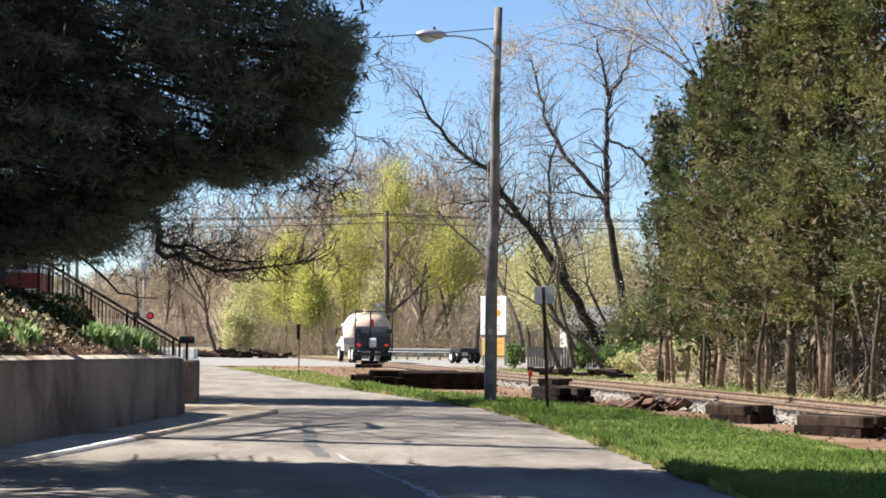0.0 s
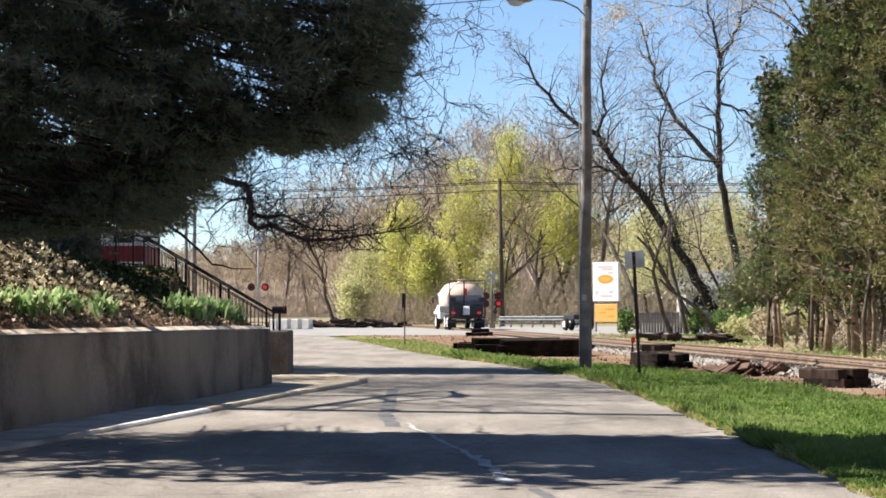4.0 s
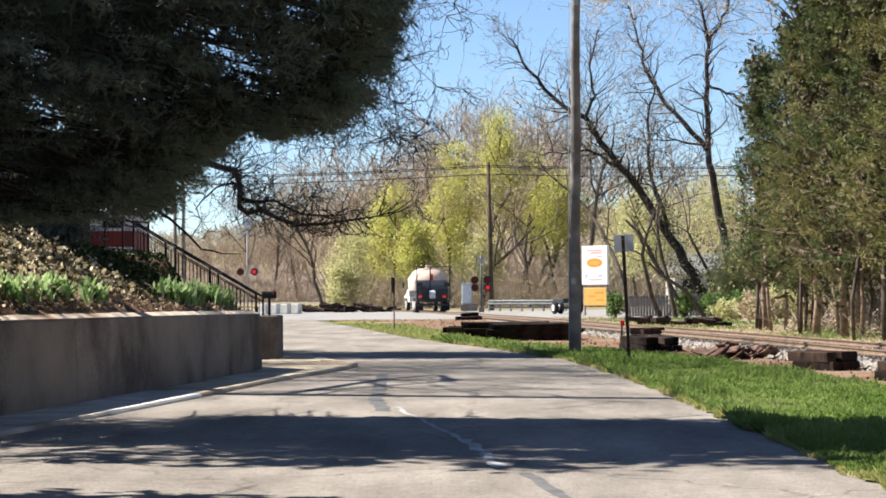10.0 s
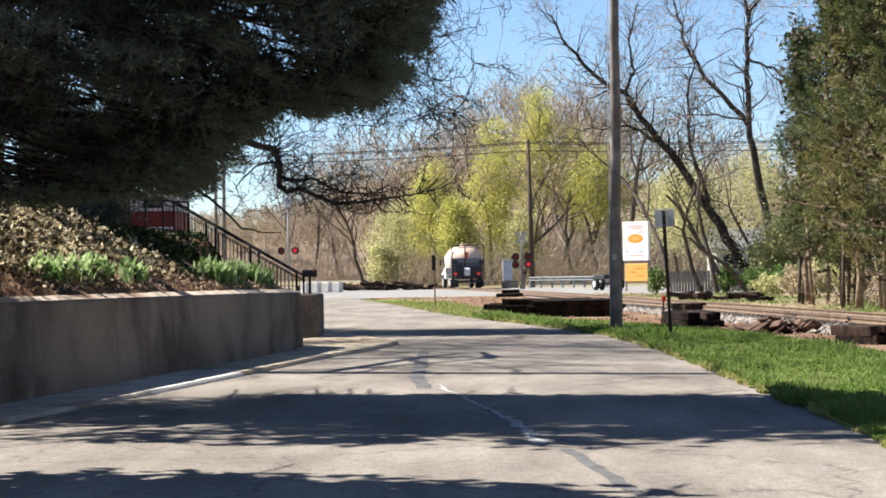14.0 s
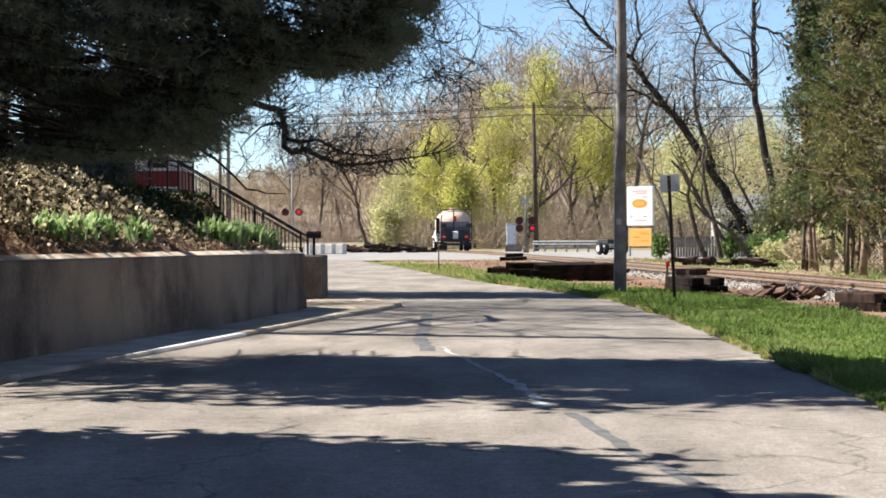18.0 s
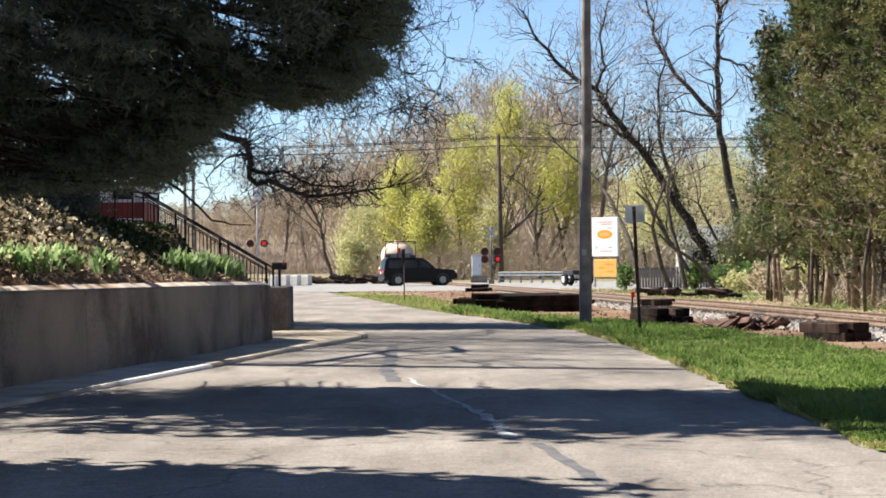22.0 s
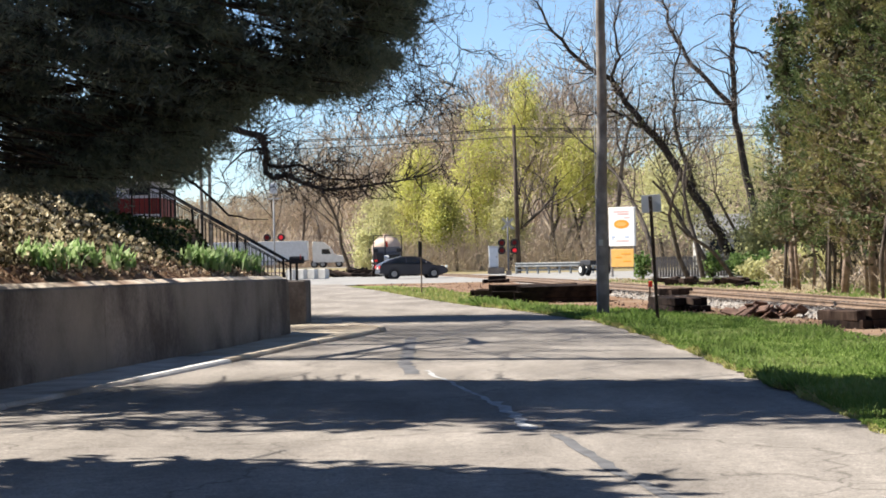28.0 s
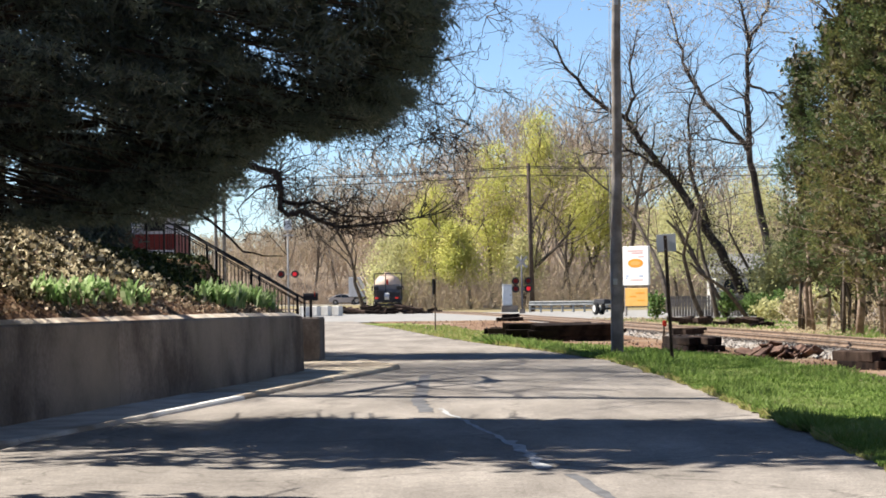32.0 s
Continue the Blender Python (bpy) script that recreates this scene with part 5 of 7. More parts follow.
def guardrail(a, c):
    a, c = Vector(a), Vector(c)
    w = c - a
    root = empty("guardrail", a.x, a.y, 0, math.degrees(math.atan2(w.y, w.x)))
    tagged(root, "galvanised steel guardrail on posts by the main road", "guardrail")
    ln = w.length
    prof = [(0, 0.48), (-0.07, 0.52), (-0.07, 0.56), (0, 0.62), (0, 0.66), (-0.07, 0.72), (-0.07, 0.76), (0, 0.80), (0.012, 0.80), (-0.055, 0.75), (-0.055, 0.73), (0.012, 0.67), (0.012, 0.61), (-0.055, 0.55), (-0.055, 0.53), (0.012, 0.48)]
    ob = part("beam", prism(prof, ln, "x"), GALVANISED, root)
    ob.matrix_basis = pose(ln / 2, 0, 0)
    part("lower_rail", box(ln, 0.05, 0.12, ln / 2, 0.1, 0.26), GALVANISED, root)
    for i in range(int(ln / 0.95) + 1):
        part("post", box(0.12, 0.15, 0.8, i * 0.95, 0.08, 0.38, 0.01), GALVANISED, root)
    return root


guardrail((4.4, 146), (10.4, 141.5))


def sign_board(x, y):
    root = empty("sign_board", x, y, 0, -44)
    tagged(root, "tall white sign board with an orange oval over a yellow panel", "sign board")
    for dx in (-0.62, 0.62):
        part("post", box(0.1, 0.1, 4.1, dx, 0, 2.0, 0.01), POLEWOOD, root, "brown wooden post")
    b = part("board", box(1.42, 0.14, 2.3, 0, -0.03, 2.95, 0.02), WHITE, root)
    bm = bmesh.new()
    bmesh.ops.create_circle(bm, cap_ends=True, segments=36, radius=1, matrix=Matrix.Translation((0, -0.106, 3.1)) @ Euler((radians(90), 0, 0)).to_matrix().to_4x4() @ Matrix.Diagonal((0.42, 0.26, 1, 1)))
    part("logo_shape", bm, ORANGE, b, "orange oval mark")
    bm = bmesh.new()
    bmesh.ops.create_circle(bm, cap_ends=True, segments=30, radius=1, matrix=Matrix.Translation((0, -0.112, 3.1)) @ Euler((radians(90), 0, 0)).to_matrix().to_4x4() @ Matrix.Diagonal((0.28, 0.13, 1, 1)))
    part("logo_core", bm, YELLOW, b, "yellow middle of the oval mark")
    for x, z, w, mt in ((0.0, 3.84, 0.85, PINKMARK), (0.1, 3.70, 0.6, PINKMARK), (0.3, 3.48, 0.3, PINKMARK), (-0.45, 2.36, 0.16, BLUEMARK), (-0.5, 2.24, 0.1, BLUEMARK), (0.3, 2.34, 0.22, BLUEMARK), (0.05, 2.12, 0.7, PINKMARK)):
        part("text_bar", box(w, 0.012, 0.07, x, -0.104, z), mt, b)
    for x, z, w in ((0.2, 1.35, 0.5), (-0.2, 1.15, 0.35), (0.25, 0.92, 0.4)):
        part("text_bar", box(w, 0.012, 0.07, x, -0.074, z), ORANGE, root)
    part("lower_panel", box(1.25, 0.08, 1.05, 0, -0.03, 1.1, 0.02), YELLOW, root, "faded orange-yellow panel")
    for ch in root.children_recursive:
        if ch.type == "MESH":
            ch.data.transform(Matrix.Diagonal((1.38, 1, 1, 1)))
    return root


sign_board(9.9, 118)


# ---- stacks of old ties ----
tie_one = bpy.data.meshes.new("tie")
b = box(2.6, 0.23, 0.18, bevel=0.014)
b.to_mesh(tie_one), b.free()
tie_one.materials.append(TIE)
tie_dusty = bpy.data.meshes.new("tie")
b = box(2.6, 0.23, 0.18, bevel=0.014)
b.to_mesh(tie_dusty), b.free()
tie_dusty.materials.append(TIE_TOP)


def tie_stack(x, y, z, turn, deep, high, label, seed, missing=0.1, cut=1.0):
    rng = random.Random(seed)
    root = empty("tie_stack", x, y, z, turn)
    tagged(root, label, "tie stack", "stacks of old railway ties")
    for k in range(high):
        for i in range(deep):
            if k == high - 1 and rng.random() < missing:
                continue
            ob = new("tie", tie_dusty if k == high - 1 and rng.random() < 0.2 else tie_one)
            ob.parent = root
            ob.matrix_basis = pose(rng.uniform(-0.12, 0.12), i * 0.25 + rng.uniform(-0.012, 0.012), 0.085 + k * 0.178 + rng.uniform(-0.006, 0.006), rng.uniform(-4, 4), rng.uniform(-0.8, 0.8), rng.uniform(-3, 3)) @ Matrix.Diagonal((cut * rng.uniform(0.9, 1.05), rng.uniform(0.86, 1.0), rng.uniform(0.9, 1.06), 1))
    return root


def tie_heap(x, y, n, wx, wy, label, seed, short=0.5, pile=1.0, longest=1.0, dusty=0.35):
    rng = random.Random(seed)
    root = empty("tie_heap", x, y, 0)
    tagged(root, label, "tie heap", "stacks of old railway ties")
    for i in range(n):
        ob = new("tie", tie_one if rng.random() > dusty else tie_dusty)
        ob.parent = root
        layer = 0 if i < n * 0.5 else 1 if i < n * 0.85 or pile < 1.5 else 2
        ob.matrix_basis = pose(rng.uniform(-wx, wx) * (1 - 0.4 * layer), rng.uniform(-wy, wy), 0.10 + 0.17 * layer, rng.uniform(-12, 12), rng.uniform(-6, 6) * pile, rng.uniform(-35, 35) * min(pile, 1.6)) @ Matrix.Diagonal((rng.uniform(short, longest), 1, 1, 1))
    return root


tie_stack(3.14, 60.9, 0.0, -9, 8, 3, "black creosoted railway ties in a long dark stack", 1, 0.05)
tie_stack(2.42, 63.8, 0.0, -8, 7, 3, "black creosoted railway ties in a dark stack", 2, 0.2)
tie_stack(1.85, 65.4, 0.0, -7, 6, 2, "low dark stack of old railway ties", 3, 0.3)
tie_stack(6.0, 50.6, 0.0, 96, 4, 2, "dark end-on stack of old railway ties", 4, 0.0)
tie_stack(5.55, 51.8, 0.0, 84, 2, 2, "pair of dark ties beside the stack", 5, 0.0, 0.5)
tie_stack(7.25, 37.6, 0.0, -60, 3, 2, "black ties stacked at the ballast's edge", 6, 0.0, 0.45)
tie_stack(7.9, 32.5, 0.0, -62, 3, 2, "black ties stacked at the ballast's edge", 7, 0.3, 0.7)
tie_heap(3.4, 71, 10, 1.6, 2.4, "flat scatter of brown dusty ties behind the stack", 8, 0.12, 0.6, 0.4, 0.9)
tie_heap(2.4, 104, 5, 1.0, 1.2, "dark broken ties lying in the dirt", 9, 0.12, 0.6, 0.34)
tie_heap(-4.2, 149, 22, 2.6, 2.0, "long low heap of dark broken ties", 10, 0.25, 2.2)
tie_heap(-7.4, 151, 22, 1.8, 2.0, "heap of dark broken ties by the road", 15, 0.25, 3.0)
tie_heap(-10.6, 158, 22, 2.4, 3.0, "low heap of dark broken ties", 11, 0.25, 2.0)
tie_heap(9.2, 84, 14, 1.4, 2.0, "brown and black ties tumbled by the track", 12, 0.16, 1.4, 0.42, 0.6)
tie_heap(11.0, 80, 10, 1.2, 2.0, "brown ties tumbled beyond the track", 13, 0.16, 1.4, 0.42, 0.6)
tie_heap(6.7, 60, 6, 0.7, 1.6, "dark broken ties near the rail", 14, 0.15, 0.8, 0.4)


def plate_heap(x, y, n, seed):
    rng = random.Random(seed)
    root = empty("rusty_plate_heap", x, y, 0)
    tagged(root, "heap of rusty brown steel tie plates", "scrap heap")
    for i in range(n):
        ob = part("plate", box(rng.uniform(0.25, 0.5), 0.19, 0.035, bevel=0.005), PLATERUST, root)
        ob.matrix_basis = pose(rng.gauss(0, 0.34), rng.gauss(0, 0.25), 0.05 + rng.uniform(0, 0.2), rng.uniform(-50, 50), rng.uniform(-35, 35), rng.uniform(0, 180))
    return root


plate_heap(6.7, 44.0, 40, 4)


def marker(x, y):
    root = empty("track_marker", x, y, 0)
    tagged(root, "small red marker among the dark ties", "marker")
    part("stake", box(0.05, 0.04, 0.55, 0, 0, 0.25), DARKPOLE, root)
    part("flag", box(0.13, 0.05, 0.2, 0.02, 0, 0.5, 0.03), CONE, root)
    return root


marker(6.0, 62)


def jersey(x, y, turn):
    root = empty("concrete_barrier", x, y, 0, turn)
    tagged(root, "pale concrete block barrier by the road", "barrier", "concrete barriers")
    prof = [(-0.28, 0), (0.28, 0), (0.25, 0.66), (0.22, 0.7), (-0.22, 0.7), (-0.25, 0.66)]
    part("block", prism(prof, 0.58, "x", bevel=0.015), KERB_SUNLIT, root)
    return root


for i in range(4):
    jersey(-11.5 + i * 0.74, 140 + i * 0.3, -30)


def axle(x, y):
    root = empty("wheel_set", x, y, 0, 20)
    tagged(root, "black tyres with pale hubs on a low trailer axle", "trailer")
    part("axle", cyl(0.06, 0.06, (-0.9, 0, 0.38), (0.9, 0, 0.38), 10), CHARCOAL, root)
    part("deck", box(1.3, 1.6, 0.3, 0.1, 0.2, 0.82, 0.03), CHARCOAL, root)
    for dx in (-0.85, -0.45, 0.45, 0.85):
        t = part("tyre", cyl(0.4, 0.4, (dx - 0.11, 0, 0.40), (dx + 0.11, 0, 0.40), 22, bevel=0.05), RUBBER, root)
        part("hub", cyl(0.2, 0.16, (dx - 0.13, 0, 0.40), (dx + 0.13, 0, 0.40), 14), WHITE, t)
    return root


axle(8.75, 126)


# ---- vehicles ----
def wheel(parent, x, y, r, w, rim_mat, name="wheel"):
    hub = empty(name, 0, 0)
    hub.parent = parent
    hub.matrix_basis = pose(x, y, r)
    part("tyre", cyl(r, r, (-w / 2, 0, 0), (w / 2, 0, 0), 26, bevel=0.03), RUBBER, hub)
    bm = cyl(r * 0.64, r * 0.6, (-w / 2 - 0.012, 0, 0), (w / 2 + 0.012, 0, 0), 20)
    for k in range(5):
        a = 2 * math.pi * k / 5
        for s in (-1, 1):
            bm = box(0.03, r * 0.15, r * 0.42, s * (w / 2 + 0.015), math.sin(a) * r * 0.33, math.cos(a) * r * 0.33, 0, Euler((-a, 0, 0)), bm)
    part("rim", bm, rim_mat, hub, "bright metal rim")
    return hub


def tank_truck():
    root = empty("tank_truck", 2.86, 123)
    tagged(root, "old cream-coloured tank truck with a dark rear and red tail lights", "truck")
    part("chassis", box(0.9, 7.6, 0.25, 0, 3.9, 0.85, 0.02), CHARCOAL, root)
    prof = [(1.2 * math.copysign(abs(math.cos(a)) ** 0.5, math.cos(a)), 2.2 + 0.92 * math.copysign(abs(math.sin(a)) ** 0.6, math.sin(a))) for a in np.linspace(0, 2 * math.pi, 33)[:-1]]
    prof = [(u * (1 - 0.30 * max(0.0, (v - 2.35) / 0.77)), v) for u, v in prof]
    one = prism(prof, 4.8, "y", bevel=0.0)
    bmesh.ops.bevel(one, geom=[e for e in one.edges if max(len(f.verts) for f in e.link_faces) > 4], offset=0.10, segments=3, affect="EDGES")
    bmesh.ops.translate(one, verts=one.verts[:], vec=(0, 2.75, 0))
    tank = part("tank", one, TANK, root, "cream tank with a stained rounded end", True)
    part("rear_panel", box(2.3, 0.12, 0.9, 0, 0.22, 1.42, 0.03), DULLSTEEL, root, "dark equipment panel across the rear")
    part("seam", box(0.16, 0.03, 0.5, 0.0, 0.335, 2.45, 0.01), CONE, tank, "red streak down the tank's end")
    part("lower_end", box(2.12, 0.04, 0.62, 0, 0.315, 1.95, 0.015), TANKGREY, tank, "grey lower half of the tank's end")
    part("hatch", cyl(0.28, 0.26, (0, 2.4, 3.1), (0, 2.4, 3.32), 16), TANK, tank)
    for y in (0.5, 2.7, 4.9):
        part("band", box(2.38, 0.07, 0.06, 0, y, 1.42), CHARCOAL, tank)
    part("side_cover", box(2.3, 4.7, 0.42, 0, 2.7, 1.35, 0.05), CHARCOAL, root, "dark skirt below the tank")
    rack = part("rear_rack", pipe([Vector((1.22, 0.1, 0.9)), Vector((1.22, 0.1, 3.2)), Vector((-1.1, 0.1, 3.2)), Vector((-1.1, 0.1, 0.9))], 0.05, 8), CHARCOAL, root, "dark pipe frame over the rear")
    part("brace", pipe([Vector((-0.15, 0.12, 1.3)), Vector((-0.15, 0.12, 3.2))], 0.045, 6), CHARCOAL, rack)
    part("brace", pipe([Vector((1.22, 0.1, 3.1)), Vector((1.22, 2.4, 3.0))], 0.03, 6), CHARCOAL, rack)
    part("platform", box(2.4, 0.7, 0.12, 0, 0.05, 0.82, 0.01), CHARCOAL, root)
    part("pump_box", box(0.95, 0.6, 0.75, 0.55, 0.1, 1.25, 0.03), CHARCOAL, root)
    part("pump_box", box(0.6, 0.5, 0.9, -0.6, 0.12, 1.3, 0.03), CHARCOAL, root)
    part("hose_reel", cyl(0.3, 0.3, (-0.25, -0.1, 1.25), (0.15, -0.1, 1.25), 16), GREYMETAL, root)
    for x in (-0.95, 0.98):
        part("work_lamp", box(0.42, 0.22, 0.3, x, -0.05, 1.98, 0.03), CHARCOAL, root)
    for x in (-0.92, 0.78):
        part("tail_light", box(0.26, 0.05, 0.15, x, -0.32, 1.12, 0.015), TAIL, root, "red tail light")
    part("bumper", box(2.3, 0.14, 0.16, 0, -0.25, 0.55, 0.02), CHARCOAL, root)
    for x in (-0.93, 0.93):
        part("mudflap", box(0.58, 0.02, 0.55, x, 0.35, 0.42), RUBBER, root)
    cab = part("cab", prism([(5.5, 0.7), (8.0, 0.7), (8.05, 1.35), (6.95, 1.6), (6.75, 2.45), (5.6, 2.5), (5.5, 2.4)], 2.15, "x", bevel=0.05), WHITE, root, "white truck cab")
    for s in (-1, 1):
        part("window", prism([(5.75, 1.65), (6.75, 1.65), (6.6, 2.3), (5.75, 2.3)], 0.02, "x"), GLASS, cab).matrix_basis = pose(s * 1.085, 0, 0)
        part("mirror", box(0.12, 0.06, 0.42, s * 1.38, 6.8, 1.95, 0.02), CHARCOAL, cab)
        part("mirror_arm", box(0.3, 0.03, 0.03, s * 1.2, 6.8, 2.1), CHARCOAL, cab)
        part("fender", box(0.4, 1.2, 0.25, s * 1.02, 7.2, 1.08, 0.08), WHITE, cab)
    wheels = [wheel(root, s * x, y, 0.5, 0.26, WHITE) for s in (-1, 1) for x, y in ((1.02, 7.2), (0.98, 1.3), (0.98, 2.6))]
    return root, wheels


def car(name, label, body, cabin, glass, length, width, wheels_at, r, mat, lamp_z):
    """A car that faces +y, from its side outlines."""
    root = empty(name, -80, 134)
    tagged(root, label, "car")
    bm = prism(body, width, "x", bevel=0.06)
    shell = part("body", bm, mat, root, smooth=False)
    bm = prism(cabin, width * 0.86, "x")
    for v in bm.verts:
        if v.co.z > cabin[0][1] + 0.1:
            v.co.x *= 0.82
    bmesh.ops.bevel(bm, geom=bm.edges[:], offset=0.05, segments=2, affect="EDGES")
    part("roof", bm, mat, root)
    for s in (-1, 1):
        for g in glass:
            bm = prism(g, 0.02, "x")
            base = cabin[0][1]
            top = max(v for u, v in cabin)
            for v in bm.verts:
                f = (v.co.z - base) / (top - base)
                v.co.x += s * width * 0.43 * (1 - 0.18 * min(1, max(0, f))) + s * 0.008
            part("side_window", bm, GLASS, root, "dark side window")
        part("mirror", box(0.16, 0.1, 0.12, s * (width / 2 + 0.06), length * 0.18, base + 0.08, 0.03), mat, root)
        part("door_handle", box(0.02, 0.16, 0.03, s * (width / 2 + 0.005), -length * 0.06, base - 0.12, 0.005), mat, root)
        part("tail_light", box(0.3, 0.06, 0.2, s * (width / 2 - 0.2), -length / 2 + 0.0, lamp_z, 0.02), TAIL, root)
        part("headlight", box(0.34, 0.12, 0.16, s * (width / 2 - 0.22), length / 2 - 0.08, lamp_z - 0.05, 0.03), LAMPGLASS, root)
    rear = [p for p in cabin if p[0] < 0]
    part("number_plate", box(0.34, 0.02, 0.16, 0, -length / 2 - 0.012, lamp_z - 0.08, 0.004), WHITE, root)
    part("bumper", box(width * 0.94, 0.2, 0.2, 0, -length / 2 + 0.06, 0.42, 0.05), mat, root)
    part("underbody", box(width * 0.8, length * 0.86, 0.2, 0, 0, 0.3), CHARCOAL, root)
    ws = []
    for s in (-1, 1):
        for y in wheels_at:
            part("wheel_arch", cyl(r + 0.07, r + 0.07, (s * (width / 2 - 0.12), y, r), (s * (width / 2 + 0.006), y, r), 22), CHARCOAL, root)
            ws.append(wheel(root, s * (width / 2 - 0.09), y, r, 0.21, CHROME))
    return root, ws


SUV_BODY = [(-2.5, 0.45), (-2.52, 0.95), (-2.45, 1.12), (1.0, 1.14), (2.2, 1.05), (2.5, 0.85), (2.52, 0.45), (2.2, 0.35), (-2.2, 0.35)]
SUV_CABIN = [(-2.46, 1.05), (1.15, 1.08), (0.45, 1.72), (0.1, 1.86), (-2.1, 1.88), (-2.32, 1.75)]
SUV_GLASS = [[(-2.2, 1.16), (-1.3, 1.16), (-1.3, 1.68), (-2.08, 1.68)], [(-1.2, 1.16), (-0.2, 1.16), (-0.2, 1.7), (-1.2, 1.7)], [(-0.1, 1.16), (0.85, 1.16), (0.38, 1.62), (-0.1, 1.7)]]
SEDAN_BODY = [(-2.28, 0.4), (-2.3, 0.78), (-2.22, 0.98), (-1.5, 1.0), (1.0, 0.93), (2.0, 0.78), (2.28, 0.6), (2.3, 0.36), (2.0, 0.26), (-2.0, 0.26)]
SEDAN_CABIN = [(-2.18, 0.98), (1.4, 0.9), (0.55, 1.36), (0.05, 1.47), (-0.7, 1.47), (-1.45, 1.3)]
SEDAN_GLASS = [[(-1.55, 1.03), (-0.55, 1.0), (-0.55, 1.38), (-1.15, 1.28)], [(-0.47, 1.0), (0.85, 0.98), (0.38, 1.27), (-0.02, 1.39), (-0.47, 1.39)]]


def semi_truck():
    root = empty("semi_truck", -60, 283)
    tagged(root, "white semi-trailer truck passing on the far road", "truck")
    part("trailer", box(2.5, 14.6, 2.75, 0, 0, 2.45, 0.03), OFFWHITE, root, "long plain white box trailer")
    part("trailer_frame", box(1.2, 13.8, 0.2, 0, 0, 0.96), CHARCOAL, root)
    part("side_skirt", box(2.4, 5.2, 0.5, 0, 0.2, 0.75, 0.02), GREYMETAL, root)
    cab = part("cab", prism([(8.0, 0.7), (12.3, 0.7), (12.4, 1.6), (11.0, 1.85), (10.5, 2.75), (9.6, 3.6), (8.0, 3.7)], 2.4, "x", bevel=0.08), WHITE, root, "white tractor cab")
    for s in (-1, 1):
        part("window", prism([(9.3, 1.9), (10.6, 1.9), (10.3, 2.6), (9.3, 2.6)], 0.02, "x"), GLASS, cab).matrix_basis = pose(s * 1.21, 0, 0)
    ws = [wheel(root, s * 1.05, y, 0.5, 0.28, CHROME) for s in (-1, 1) for y in (-6.2, -5.0, 8.2, 9.4, 11.7)]
    return root, ws


TRUCK, TRUCK_WHEELS = tank_truck()
SUV, SUV_WHEELS = car("suv", "black four-door sport utility vehicle", SUV_BODY, SUV_CABIN, SUV_GLASS, 5.04, 2.0, (-1.55, 1.5), 0.38, NAVY, 0.95)
SEDAN, SEDAN_WHEELS = car("sedan", "dark blue-grey compact sedan", SEDAN_BODY, SEDAN_CABIN, SEDAN_GLASS, 4.6, 1.72, (-1.35, 1.32), 0.32, GREYCAR, 0.78)
SEMI, SEMI_WHEELS = semi_truck()
SILVER, SILVER_WHEELS = car("hatchback", "small pale silver car following on the far road", SEDAN_BODY, SEDAN_CABIN, SEDAN_GLASS, 4.2, 1.7, (-1.35, 1.32), 0.32, SILVERCAR, 0.78)


# ---- trees ----
def over_street(x):
    return float(np.interp(x, [-9, -4.9, -4.2, -3.8, -3.4, -2.84, -2.57, -2.2, -1.75, -1.28, -0.98, -0.57, -0.4, -0.15], [2.2, 2.38, 2.42, 2.5, 2.58, 2.95, 3.15, 3.45, 3.4, 3.32, 3.62, 4.1, 4.5, 5.6]))


conifer("pine_tree", -6.5, 23.9, 1.6, 13, 1.7, 7.7, 41, "large dark pine overhanging the street", PINE, 0.115, 26000, 13, -0.22, 0.32, trunk_mat=DARKBARK, shape=0.40, low=over_street, seen=6.9, boughs=18, fill=0.14, squash=0.6, window=(-5.9, -4.95, 2.62, 3.38), gaps=-0.09, tufts=-0.24, fans=840, back=2600, band=(20.0, 26.9))
conifer("pine_tree", -7.6, 14.4, 1.6, 7.2, 2.4, 4.9, 42, "large dark pine beside the street", PINE, 0.16, 9000, 10, -0.2, 0.32, trunk_mat=DARKBARK, shape=0.5, low=lambda x: 4.75, seen=3.0, boughs=12, fill=0.2, squash=0.85, band=(10.0, 16.9))
conifer("pine_tree", -8.9, 51.5, 2.2, 14, 1.4, 4.6, 43, "dark pine at the top of the bank", PINE, 0.22, 9000, 9, -0.22, 0.30, shape=0.7, aspect=6.0, low=lambda x: float(np.interp(x, [-12, -9.3, -8.8, -8.2, -7.2, -5.5, -4.5], [9.0, 7.5, 3.2, 3.3, 3.6, 4.6, 6.0])), seen=11.5, boughs=10, squash=0.8, blob=0.17)
conifer("evergreen_shrub", -8.5, 43.6, 2.05, 3.1, 0.15, 1.25, 44, "dark spreading evergreen shrub on the bank", PINE, 0.16, 1700, 6, -0.1, 0.09, shape=0.45, aspect=5.0, boughs=14, fill=0.5, blob=0.18)
def bank_light(x):
    """The height above which a crown on the bank would shade the wall top."""
    return 1.1 - (x + 4.6) * 1.16


conifer("evergreen_shrub", -8.0, 38.6, 2.0, 4.3, 0.1, 0.95, 45, "dark upright evergreen shrub on the bank", PINE, 0.13, 1500, 6, -0.1, 0.09, shape=0.45, aspect=6.0, boughs=14, fill=0.5, blob=0.14, cap=bank_light)
